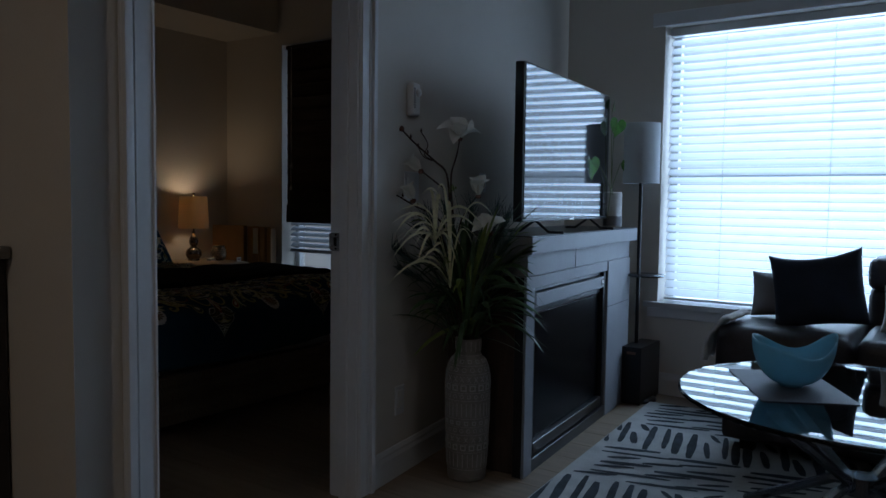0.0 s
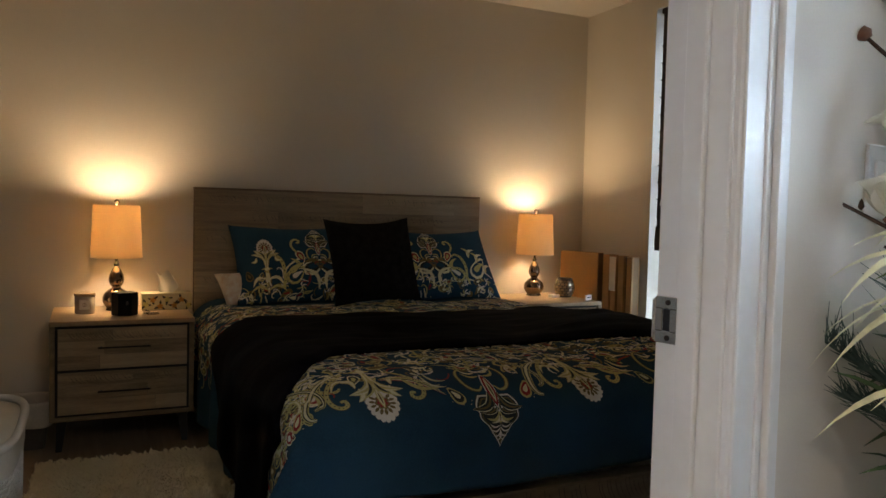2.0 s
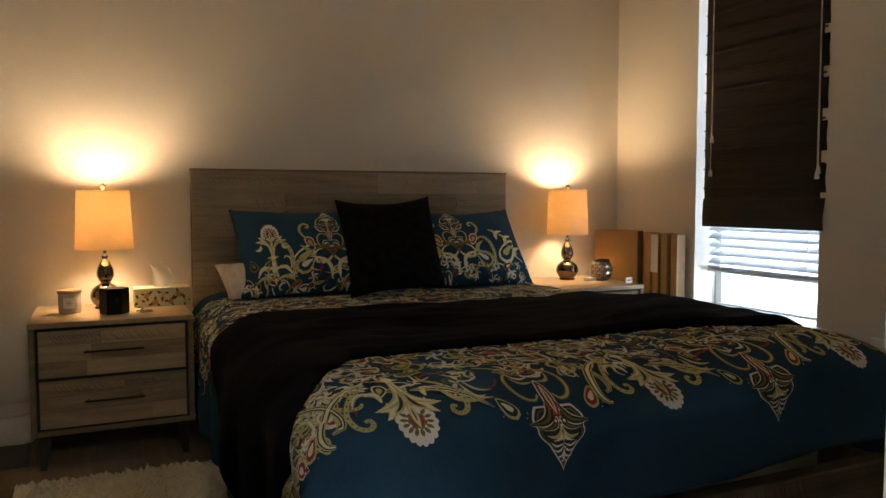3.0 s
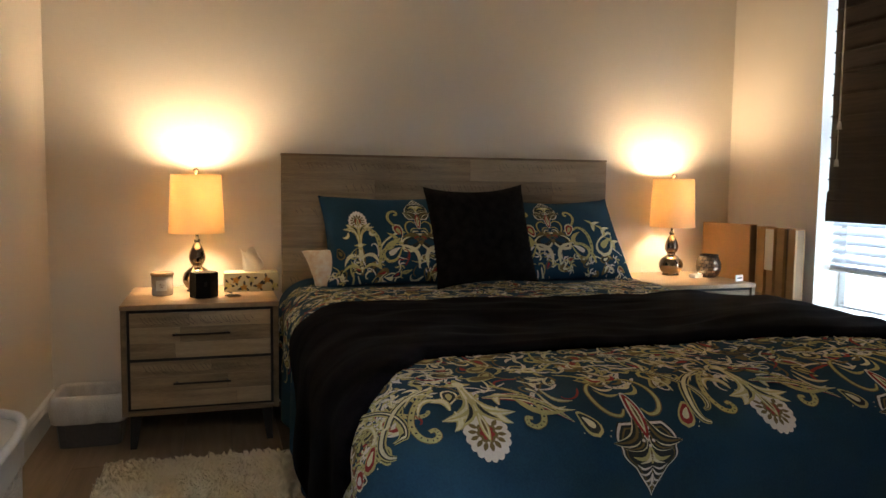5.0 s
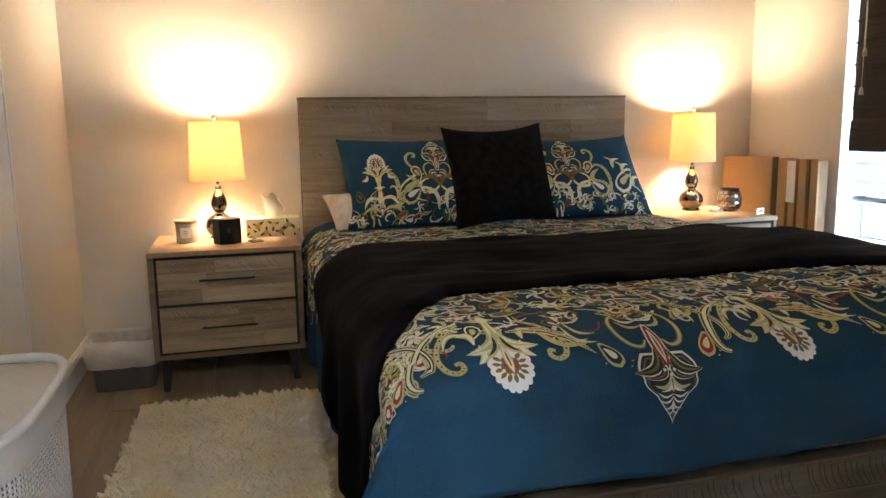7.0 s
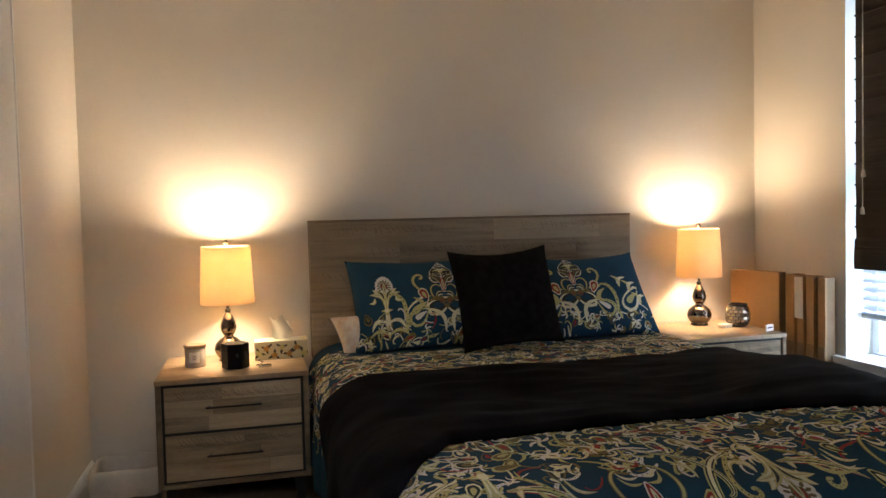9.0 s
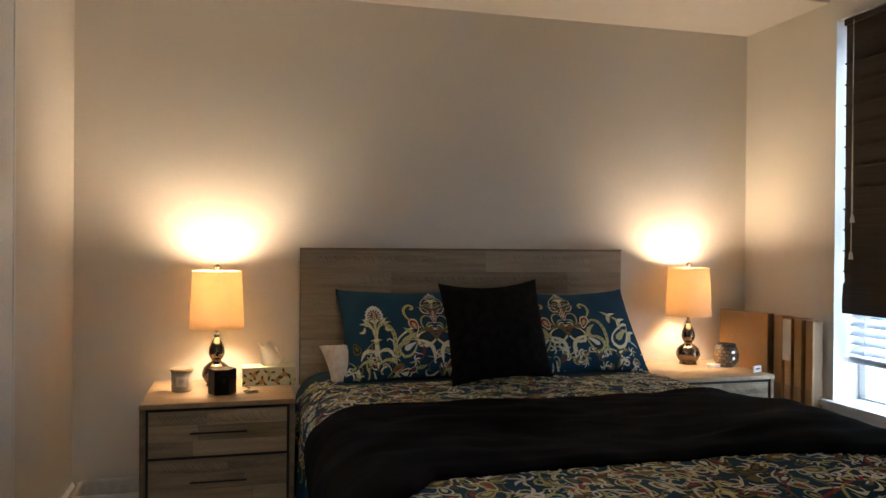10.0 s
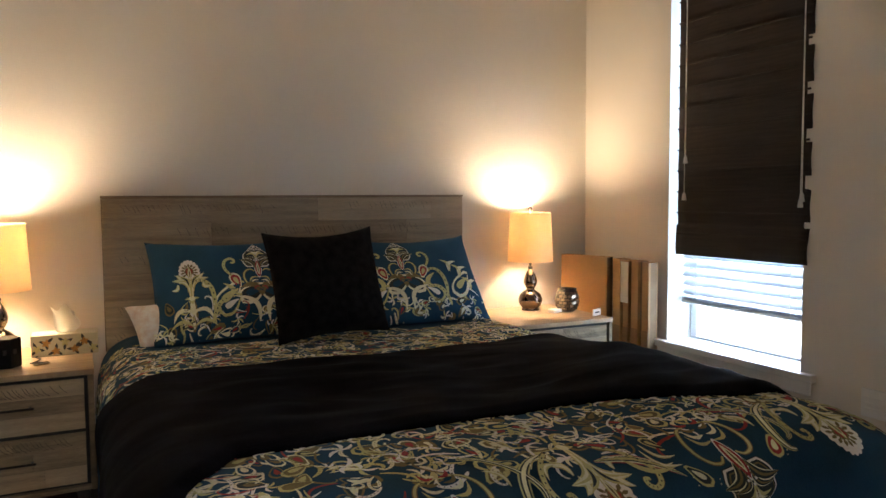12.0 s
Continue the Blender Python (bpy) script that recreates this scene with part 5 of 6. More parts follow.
field(PR, rng, SIDE_L - 0.05, SIDE_R + 0.35, -3.24, E_A - 0.200, 0.036, size=(0.05, 0.095))
# band over the left and right foot corners and down the sides
for side, s in ((SIDE_L, -1), (SIDE_R, 1)):
    q0 = side + s * 0.275
    for q in (0.10, 0.20, 0.30, 0.39, 0.47, 0.55):
        at = float(np.interp(q, [0, 0.1, 0.25, 0.42], [-2.95, -2.90, -2.77, -2.74]))
        PR.drop(side + s * q, at + 0.01, radians(90 if s < 0 else -90), 0.085, "cream", "redp", "pale", 4, 0.3)
        PR.beaded(side + s * q, at, radians(60), 0.09, s * 0.7, 0.010, "gold", "darkp", 4)
        PR.curl(side + s * (q + 0.04), at - 0.02, radians(200), 0.08, -s, 0.008, "cream", 4, 14)
        field(PR, rng, side + s * q - 0.04, side + s * q + 0.04, at - 0.035, at + 0.05, 0.030)
    field(PR, rng, min(side + s * 0.06, side + s * 0.50), max(side + s * 0.06, side + s * 0.50), -2.99, -2.85, 0.034)
    for (u, v) in ((0.12, -0.10), (0.20, -0.08)):
        PR.drop(side + s * u, E_A + v, radians(rng.uniform(60, 120)), 0.06, rng.choice(("gold", "cream")), "darkp", "redp", 2, 0.5)
    field(PR, rng, min(side + s * 0.10, side + s * 0.30), max(side + s * 0.10, side + s * 0.30), -3.20, E_A - 0.10, 0.036)
    field(PR, rng, min(side + s * 0.18, side + s * 0.44), max(side + s * 0.18, side + s * 0.44), E_A - 0.14, E_A - 0.04, 0.036)
    field(PR, rng, min(side, side + s * 0.36), max(side, side + s * 0.36), -4.72, -4.02, 0.036)
field(PR, rng, SIDE_L - 0.02, SIDE_R + 0.02, -4.52, -4.03, 0.033)
PR.finish(duvet)
PR2.finish(duvet)


def pillow_print(thing_, face, w, h, mirror, seed):
    def place(p, q, lift):
        u, v = p / w + 0.5, q / h
        u, v = min(max(u, 0.004), 0.996), min(max(v, 0.004), 0.996)
        e = 0.004
        n = (face(u + e, v) - face(u - e, v)).cross(face(u, v + e) - face(u, v - e))
        n = n.normalized() if n.length > 1e-9 else Vector((1, 0, 0))
        if n.x < 0:
            n = -n
        return face(u, v) + n * (lift + 0.0022)
    P, rng = Print(place), random.Random(seed)
    s = -1 if mirror else 1
    if not mirror:
        palmette(P, -0.180, 0.355, 1.22, 1)
        P.leaf(-0.180, 0.03, -0.180, 0.185, 0.034, "olive", 2, 0, 10)
        P.leaf(-0.180, 0.04, -0.180, 0.190, 0.020, "cream", 3, 0, 10)
        for sg in (-1, 1):
            P.leaf(-0.180, 0.07, -0.180 + sg * 0.060, 0.030, 0.024, "darkp", 3, sg * 0.3, 9)
            P.leaf(-0.180, 0.11, -0.180 + sg * 0.075, 0.075, 0.018, "cream", 4, sg * 0.35, 9)
            P.leaf(-0.180, 0.05, -0.180 + sg * 0.090, 0.045, 0.014, "gold", 4, sg * 0.3, 9)
    ox = 0.093 if not mirror else -0.080
    ogee(P, ox, 0.455, 1.22, 1)
    for sg in (-1, 1):
        hook(P, ox, 0.43, sg, 0.95)
        P.drop(ox + sg * 0.105, 0.275, radians(-90 - sg * 12), 0.085, "cream", "redp", "gold", 4, sg * 0.2)
        P.drop(ox + sg * 0.075, 0.125, radians(90 + sg * 35), 0.150, "cream", "darkp", "teal2", 3, -sg * 0.6)
        P.drop(ox + sg * 0.150, 0.075, radians(90 + sg * 20), 0.130, "gold", "teal2", "pale", 4, -sg * 0.6)
        P.leaf(ox, 0.16, ox + sg * 0.085, 0.20, 0.026, "olive", 5, sg * 0.4, 10)
        P.leaf(ox + sg * 0.02, 0.05, ox + sg * 0.11, 0.165, 0.020, "cream", 5, sg * 0.3, 10)
        P.leaf(ox + sg * 0.12, 0.13, ox + sg * 0.150, 0.225, 0.022, "gold", 5, sg * 0.3, 10)
        P.beaded(ox + sg * 0.20, 0.06, radians(90 + sg * 10), 0.14, sg * 0.8, 0.014, "gold", "darkp", 5)
    P.beaded(-0.10 if not mirror else 0.11, 0.11, radians(80), 0.17, 0.85, 0.014, "gold", "darkp", 4)
    P.drop(-0.055 if not mirror else 0.18, 0.09, radians(80), 0.17, "cream", "teal2", "gold", 4, 0.7)
    if mirror:
        for x, y in ((0.20, 0.20), (0.24, 0.13), (0.15, 0.23)):
            P.leaf(x, y, x + 0.05, y + 0.06, 0.020, "cream", 5, 0.3, 9)
            P.leaf(x, y, x - 0.035, y + 0.07, 0.018, "gold", 5, -0.3, 9)
    field(P, rng, -0.30, 0.30, 0.025, 0.095, 0.034, size=(0.045, 0.075))
    P.finish(thing_)


pillow_print(pillow_l, face_l, 0.66, 0.50, False, 5)
pillow_print(pillow_r, face_r, 0.66, 0.49, True, 9)


# ---- living room ----
FA = math.degrees(math.atan2(0.14, 1.48))


def fire():
    f = thing("fireplace", (-1.225, 2.68, 0.0), FA, label="white electric fireplace mantel with a black firebox", category="fireplace")
    # local: y runs along the front, x towards the room
    L = 1.47
    part("panel", box((-0.36, 0.03, 0.0), (-0.052, L - 0.03, 0.872), 0.003), "fp_wood", f)
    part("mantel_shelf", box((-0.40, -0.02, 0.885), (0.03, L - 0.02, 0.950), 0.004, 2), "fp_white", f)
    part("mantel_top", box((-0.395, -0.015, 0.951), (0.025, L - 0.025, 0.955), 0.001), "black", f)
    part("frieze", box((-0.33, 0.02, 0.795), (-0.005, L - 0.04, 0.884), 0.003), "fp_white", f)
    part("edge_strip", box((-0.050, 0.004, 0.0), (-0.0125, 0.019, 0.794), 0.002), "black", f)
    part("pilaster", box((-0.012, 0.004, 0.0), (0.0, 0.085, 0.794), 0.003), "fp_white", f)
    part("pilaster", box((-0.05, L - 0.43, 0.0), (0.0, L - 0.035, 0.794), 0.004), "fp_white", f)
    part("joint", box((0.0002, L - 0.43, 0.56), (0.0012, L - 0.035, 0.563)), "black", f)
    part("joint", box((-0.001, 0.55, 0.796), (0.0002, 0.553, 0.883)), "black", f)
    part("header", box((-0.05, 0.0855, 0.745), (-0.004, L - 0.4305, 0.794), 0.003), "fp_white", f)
    part("plinth", box((-0.05, 0.0855, 0.0), (-0.004, L - 0.4305, 0.055), 0.003), "black", f)
    box_ = part("firebox_frame", box((-0.045, 0.0855, 0.060), (-0.012, 0.125, 0.744), 0.003), "black", f)
    part("firebox_frame", box((-0.045, L - 0.465, 0.060), (-0.012, L - 0.4305, 0.744), 0.003), "black", f)
    part("firebox_frame", box((-0.045, 0.1255, 0.060), (-0.012, L - 0.4655, 0.11), 0.003), "black", f)
    part("firebox_frame", box((-0.045, 0.1255, 0.724), (-0.030, L - 0.4655, 0.744), 0.003), "black", f)
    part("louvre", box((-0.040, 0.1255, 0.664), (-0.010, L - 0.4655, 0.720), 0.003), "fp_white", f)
    part("louvre", box((-0.045, 0.1255, 0.638), (-0.030, L - 0.4655, 0.660), 0.003), "black", f)
    part("firebox_glass", box((-0.040, 0.1255, 0.111), (-0.034, L - 0.4655, 0.630), 0.002), "dark_glass", f)
    part("knob", lathe([(0, 0), (0.014, 0), (0.014, 0.006), (0, 0.007)], 16), "chrome", f).matrix_basis = pose(-0.010, L - 0.50, 0.692, 0, 90, 0)
    return f


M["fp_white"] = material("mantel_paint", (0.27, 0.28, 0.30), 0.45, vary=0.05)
M["fp_grey"] = material("louvre_grey", (0.16, 0.165, 0.18), 0.3, vary=0.05)
M["fp_wood"] = material("mantel_side_wood", (0.055, 0.034, 0.025), 0.6, vary=0.3, stretch=(6, 6, 1))
M["dark_glass"] = material("dark_glass", (0.004, 0.004, 0.005), 0.22, vary=0.1, bump=0.0, spec=0.12)
M["screen"] = material("tv_screen", (0.008, 0.009, 0.012), 0.07, vary=0.05, bump=0.0, coat=0.3, spec=0.6)
fire()


def tv():
    t = thing("television", (-1.305, 2.79, 0.955), FA, label="large black flat television standing on the mantel", category="television")
    t.matrix_world = pose(-1.305, 2.785, 0.955, 0, 0, 5.5)
    part("casing", box((-0.045, 0.0, 0.050), (-0.004, 1.115, 0.690), 0.006, 2), "black", t)
    part("screen", box((-0.0038, 0.008, 0.062), (0.0, 1.107, 0.682), 0.001), "screen", t)
    part("badge", box((0.0002, 0.54, 0.0525), (0.002, 0.585, 0.0590)), "chrome", t)
    for y in (0.20, 0.90):
        part("foot", tube([(-0.03, y, 0.055), (0.04, y - 0.02, 0.006), (0.11, y - 0.03, 0.006)], 0.006, 6), "black", t)
        part("foot", tube([(-0.03, y, 0.055), (-0.10, y, 0.006), (-0.15, y, 0.006)], 0.006, 6), "black", t)


tv()


# ---- tall vase with magnolia, spider leaves and greenery ----
M["vase"] = material("grey_ceramic", (0.24, 0.225, 0.21), 0.6, vary=0.2, scale=12, fine=90, bump=0.3)
M["vase_raised"] = material("pale_ceramic", (0.40, 0.385, 0.37), 0.55, vary=0.1)
M["petal"] = translucent("magnolia_petal", (0.80, 0.79, 0.72), share=0.25)
M["twig"] = material("dark_twig", (0.05, 0.028, 0.02), 0.7, vary=0.4, fine=120, bump=0.5)
M["leaf"] = material("green_leaf", (0.060, 0.115, 0.050), 0.4, vary=0.45, scale=18, object_vary=0.3)
M["leaf_pale"] = material("yellow_green_leaf", (0.16, 0.22, 0.05), 0.45, vary=0.3, scale=18)
M["needle"] = material("blue_green_needle", (0.045, 0.085, 0.075), 0.6, vary=0.4)
M["spider"] = material("cream_spider_leaf", (0.74, 0.72, 0.48), 0.5, vary=0.2, scale=12)
M["bract"] = material("brown_bract", (0.16, 0.08, 0.055), 0.6, vary=0.3)

VX, VY = -1.455, 2.565
vase = thing("floor_vase", (VX + 0.028, VY + 0.022, 0.0), label="tall grey ceramic floor vase embossed with rings and lines", category="vase")
vprof = [(0.0, 0.0), (0.072, 0.0), (0.076, 0.01), (0.083, 0.12), (0.088, 0.26), (0.089, 0.38), (0.086, 0.425), (0.074, 0.462), (0.052, 0.490), (0.049, 0.498), (0.051, 0.548), (0.052, 0.553), (0.048, 0.553), (0.046, 0.50), (0.06, 0.46), (0.0, 0.40)]
part("body", lathe(vprof, 48), "vase", vase, smooth=True)


def vr(z):
    return float(np.interp(z, [p[1] for p in vprof[1:12]], [p[0] for p in vprof[1:12]]))


def emboss(kind, z, count, size):
    me = bpy.data.meshes.new("emboss_" + kind)
    if kind == "ring":
        bm = bmesh.new()
        add_tube(bm, [(0.0, size * math.cos(a), size * math.sin(a)) for a in np.linspace(0, 2 * math.pi, 11)], 0.0014, 4, cap=False)
    elif kind == "square":
        bm = bmesh.new()
        for lo, hi in (((0, -size, -size), (0.0016, size, -size * 0.6)), ((0, -size, size * 0.6), (0.0016, size, size)), ((0, -size, -size * 0.6), (0.0016, -size * 0.6, size * 0.6)), ((0, size * 0.6, -size * 0.6), (0.0016, size, size * 0.6))):
            add_box(bm, lo, hi)
    elif kind == "cross":
        bm = bmesh.new()
        for s in (-1, 1):
            add_tube(bm, [(0.0006, -size * 0.7, -s * size), (0.0006, size * 0.7, s * size)], 0.0013, 4)
    else:
        bm = bmesh.new()
        add_tube(bm, [(0.0004, 0, -size), (0.0004, 0, size)], 0.0018, 4)
    bm.to_mesh(me); bm.free()
    me.materials.append(M["vase_raised"])
    for k in range(count):
        a = 360.0 * k / count
        r = vr(z)
        slope = math.degrees(math.atan2(vr(z + 0.006) - vr(z - 0.006), 0.012))
        ob = new("emboss_" + kind, me)
        ob.parent = vase
        ob.matrix_basis = pose(0, 0, 0, 0, 0, a) @ pose(r, 0, z, 0, slope, 0)


emboss("line", 0.524, 16, 0.019)
emboss("square", 0.470, 14, 0.008)
emboss("ring", 0.440, 16, 0.008)
emboss("cross", 0.405, 20, 0.011)
emboss("square", 0.372, 16, 0.012)
emboss("ring", 0.338, 20, 0.007)
emboss("line", 0.285, 30, 0.026)
emboss("square", 0.235, 18, 0.008)
emboss("ring", 0.205, 20, 0.007)
emboss("cross", 0.170, 18, 0.010)
emboss("square", 0.138, 16, 0.011)
emboss("line", 0.085, 26, 0.026)
for z in (0.490, 0.455, 0.424, 0.388, 0.352, 0.322, 0.252, 0.220, 0.188, 0.152, 0.118, 0.050):
    part("raised_band", lathe([(vr(z) - 0.001, z - 0.0015), (vr(z) + 0.0014, z), (vr(z) - 0.001, z + 0.0015)], 40), "vase_raised", vase, smooth=True)

V0 = Vector((VX, VY, 0.50))
FACE = Vector((0.494, -0.869, 0.0))          # the way the flowers look


def stem(points, r0, r1, parent, mat="twig", name="branch"):
    pts = [Vector(p) for p in points]
    fine = []
    for i in range(len(pts) - 1):
        a, b = pts[max(0, i - 1)], pts[i]
        c, d = pts[i + 1], pts[min(len(pts) - 1, i + 2)]
        for t in (0, 0.25, 0.5, 0.75):
            fine.append(0.5 * ((2 * b) + (c - a) * t + (2 * a - 5 * b + 4 * c - d) * t * t + (3 * b - a - 3 * c + d) * t ** 3))
    fine.append(pts[-1])
    n = len(fine)
    return part(name, tube(fine, [r0 + (r1 - r0) * i / (n - 1) for i in range(n)], 6), mat, parent, smooth=True)


def petal_mesh(length, width, cup, curl):
    def f(u, v):
        w = width * math.sin(math.pi * min(1, 0.06 + 0.94 * u ** 0.8)) ** 0.75
        y = (v - 0.5) * w
        return (length * u, y, cup * math.sin(u * math.pi * 0.6) * length - curl * length * u ** 3 + 1.6 * y * y / max(width, 1e-3))
    return add_grid(bmesh.new(), f, 9, 6)


plant = thing("magnolia_arrangement", (VX + 0.028, VY + 0.022, 0.53), label="artificial white magnolia branches with cream spider leaves and greenery", category="flower arrangement")


def rel(p):
    return Vector(p) - Vector((VX, VY, 0.53))


def flower(at, up, size, petals, openness, seed):
    rng = random.Random(seed)
    z = Vector(up).normalized()
    base = z.to_track_quat("Z", "Y").to_matrix().to_4x4()
    fl = part("flower", lathe([(0, -0.012), (0.010, -0.006), (0.012, 0.004), (0, 0.010)], 10), "bract", plant, smooth=True)
    fl.matrix_basis = Matrix.Translation(rel(at)) @ base
    for i in range(petals):
        L = size * rng.uniform(0.85, 1.1)
        p = part("petal", petal_mesh(L, L * 0.68, 0.28, 0.22 * openness), "petal", fl, smooth=True)
        p.matrix_basis = pose(0, 0, 0.004 + 0.001 * i, 0, 0, 360 / petals * i + rng.uniform(-14, 14)) @ pose(0, 0, 0, 0, -80 + openness * rng.uniform(48, 82), 0)


main = [(-1.470, 2.565, 0.52), (-1.500, 2.548, 0.75), (-1.515, 2.535, 1.00), (-1.515, 2.52, 1.10)]
stem(list(map(rel, main)), 0.006, 0.0045, plant)
stem(list(map(rel, [(-1.515, 2.520, 1.10), (-1.520, 2.525, 1.19), (-1.500, 2.530, 1.26), (-1.478, 2.515, 1.315)])), 0.004, 0.003, plant)
stem(list(map(rel, [(-1.515, 2.512, 1.06), (-1.528, 2.504, 1.19), (-1.566, 2.482, 1.237), (-1.615, 2.455, 1.285), (-1.650, 2.435, 1.322), (-1.681, 2.417, 1.36)])) , 0.0045, 0.003, plant)
stem(list(map(rel, [(-1.571, 2.480, 1.240), (-1.604, 2.462, 1.262), (-1.592, 2.468, 1.302), (-1.615, 2.455, 1.349)])), 0.0028, 0.002, plant)
stem(list(map(rel, [(-1.576, 2.477, 1.240), (-1.606, 2.460, 1.255), (-1.625, 2.449, 1.292)])), 0.0026, 0.0018, plant)
stem(list(map(rel, [(-1.505, 2.500, 0.98), (-1.515, 2.477, 1.121), (-1.538, 2.464, 1.149), (-1.571, 2.445, 1.178), (-1.600, 2.430, 1.203)])), 0.004, 0.003, plant)
stem(list(map(rel, [(-1.501, 2.510, 0.88), (-1.520, 2.490, 0.98), (-1.565, 2.462, 1.036), (-1.612, 2.433, 1.060), (-1.667, 2.402, 1.095), (-1.709, 2.378, 1.121)])), 0.004, 0.0025, plant)
stem(list(map(rel, [(-1.560, 2.465, 1.030), (-1.600, 2.44, 1.025), (-1.635, 2.42, 1.045)])), 0.0028, 0.002, plant)
stem(list(map(rel, [(-1.490, 2.520, 0.80), (-1.480, 2.524, 0.98), (-1.445, 2.54, 1.065), (-1.415, 2.558, 1.115)])), 0.004, 0.003, plant)
stem(list(map(rel, [(-1.470, 2.520, 0.66), (-1.435, 2.511, 0.846), (-1.390, 2.54, 0.92), (-1.365, 2.556, 0.965)])), 0.004, 0.003, plant)
for p in ((-1.615, 2.455, 1.352), (-1.625, 2.449, 1.296), (-1.709, 2.378, 1.123), (-1.650, 2.435, 1.330), (-1.612, 2.433, 1.066), (-1.66, 2.40, 1.102), (-1.59, 2.465, 1.27)):
    part("leaf_bud", lathe([(0, -0.006), (0.0045, 0.0), (0.003, 0.008), (0, 0.014)], 7), "twig", plant, smooth=True).matrix_basis = Matrix.Translation(rel(p)) @ pose(0, 0, 0, 20, 15, 0)
flower((-1.470, 2.505, 1.322), (0.30, -0.35, 1.0), 0.098, 7, 1.0, 1)
flower((-1.681, 2.417, 1.362), (-0.85, -0.25, 0.35), 0.060, 5, 0.15, 2)
flower((-1.598, 2.432, 1.198), (-0.55, -0.35, 0.75), 0.072, 6, 0.50, 3)
flower((-1.628, 2.425, 1.085), (-0.25, -0.30, 0.95), 0.068, 6, 0.45, 4)
flower((-1.415, 2.556, 1.105), (0.15, -0.35, 1.0), 0.078, 6, 0.50, 5)
flower((-1.360, 2.556, 0.965), (0.10, -0.60, 0.8), 0.085, 6, 0.80, 6)


def blade(start, end, sag, width, mat, name, parent=plant, twist=0.0, n=12):
    """A strap leaf that arches from start to end."""
    a, b = rel(start), rel(end)
    mid_up = Vector((0, 0, sag))
    pts = [a.lerp(b, t) + mid_up * (4 * t * (1 - t)) for t in np.linspace(0, 1, n + 1)]
    if name == "spider_leaf":
        run = Vector(((b - a).x, (b - a).y, 0))
        c1, c2 = a + run * 0.18 + Vector((0, 0, max(0.06, (b - a).z + sag * 1.2))), b - run * 0.42 + Vector((0, 0, sag * 1.1 + 0.03))
        pts = [a * (1 - t) ** 3 + c1 * 3 * t * (1 - t) ** 2 + c2 * 3 * t * t * (1 - t) + b * t ** 3 for t in np.linspace(0, 1, n + 1)]
    side = (b - a).cross(Vector((0, 0, 1)))
    side = side.normalized() if side.length > 1e-4 else Vector((1, 0, 0))
    face_side = (Vector((0, 0, 1)) * math.sin(twist) + side * math.cos(twist)).normalized()
    bm = bmesh.new()
    rows = []
    for i, p in enumerate(pts):
        t = i / n
        w = width * (0.35 + 0.65 * math.sin(math.pi * min(1, 0.12 + t * 0.80))) * (1 if t < 0.85 else max(0.12, (1 - t) / 0.15))
        nrm = (pts[min(n, i + 1)] - pts[max(0, i - 1)]).cross(face_side).normalized()
        rows.append([bm.verts.new(p - face_side * w / 2 + nrm * w * 0.12), bm.verts.new(p), bm.verts.new(p + face_side * w / 2 + nrm * w * 0.12)])
    for r, s in zip(rows, rows[1:]):
        for j in range(2):
            bm.faces.new((r[j], r[j + 1], s[j + 1], s[j]))
    return part(name, bm, mat, parent, smooth=True)


SC = (-1.505, 2.400, 0.93)
SB = (-1.454, 2.431, 0.762)
ends = [(-1.623, 2.289, 1.001, 0.05), (-1.620, 2.291, 0.870, 0.08), (-1.501, 2.359, 1.117, 0.0), (-1.360, 2.438, 0.925, 0.07), (-1.331, 2.434, 0.975, 0.06), (-1.577, 2.315, 1.046, 0.03),
        (-1.300, 2.495, 1.020, 0.08), (-1.560, 2.334, 0.950, 0.03), (-1.640, 2.30, 0.915, 0.06), (-1.42, 2.36, 1.06, 0.03), (-1.40, 2.41, 0.87, 0.08), (-1.46, 2.37, 1.09, 0.02), (-1.56, 2.30, 0.83, 0.05)]
rj = random.Random(77)
ends += [(x + rj.uniform(-0.05, 0.05), y + rj.uniform(-0.03, 0.02), z + rj.uniform(-0.06, 0.05), s + rj.uniform(-0.01, 0.03)) for x, y, z, s in ends]
for i, (x, y, z, s) in enumerate(ends):
    x = max(x, DX0 + 0.015)
    blade(SC if i % 3 else SB, (x, y, z), s, 0.014, "spider", "spider_leaf", twist=0.5 + 0.4 * math.sin(i * 2.1))
for x, y, z, s in ((-1.632, 2.288, 0.775, 0.09), (-1.515, 2.33, 0.86, 0.05), (-1.49, 2.36, 0.90, 0.03)):
    blade(SB, (x, y, z), s, 0.014, "spider", "spider_leaf", twist=0.8)

rng = random.Random(12)
for i in range(150):
    side = rng.uniform(-1, 1)
    out = rng.uniform(0.12, 0.34) * (1.0 if side > -0.3 else 0.9)
    a = side * 1.5
    horiz = Vector((0.869, 0.494, 0)) * math.sin(a) + FACE * abs(math.cos(a)) * rng.uniform(-0.15, 0.75)
    z0 = rng.uniform(0.55, 0.80)
    z1 = z0 + rng.uniform(-0.12, 0.38)
    start = Vector((VX, VY, z0 - 0.02)) + horiz * 0.05 + Vector((-0.02, 0, 0))
    end = start + horiz * out + Vector((0, 0, z1 - z0))
    end.x = max(end.x, DX0 + 0.012)
    if end.y > 2.60 and end.z < 1.0:
        end.x = max(end.x, -1.20) if rng.random() < 0.5 else end.x
        end.y = min(end.y, 2.64) if end.z < 0.98 else end.y
    blade(start, end, rng.uniform(0.02, 0.10), rng.uniform(0.010, 0.026), "leaf" if rng.random() < 0.88 else "leaf_pale", "leaf", twist=rng.uniform(-0.9, 0.9), n=8)
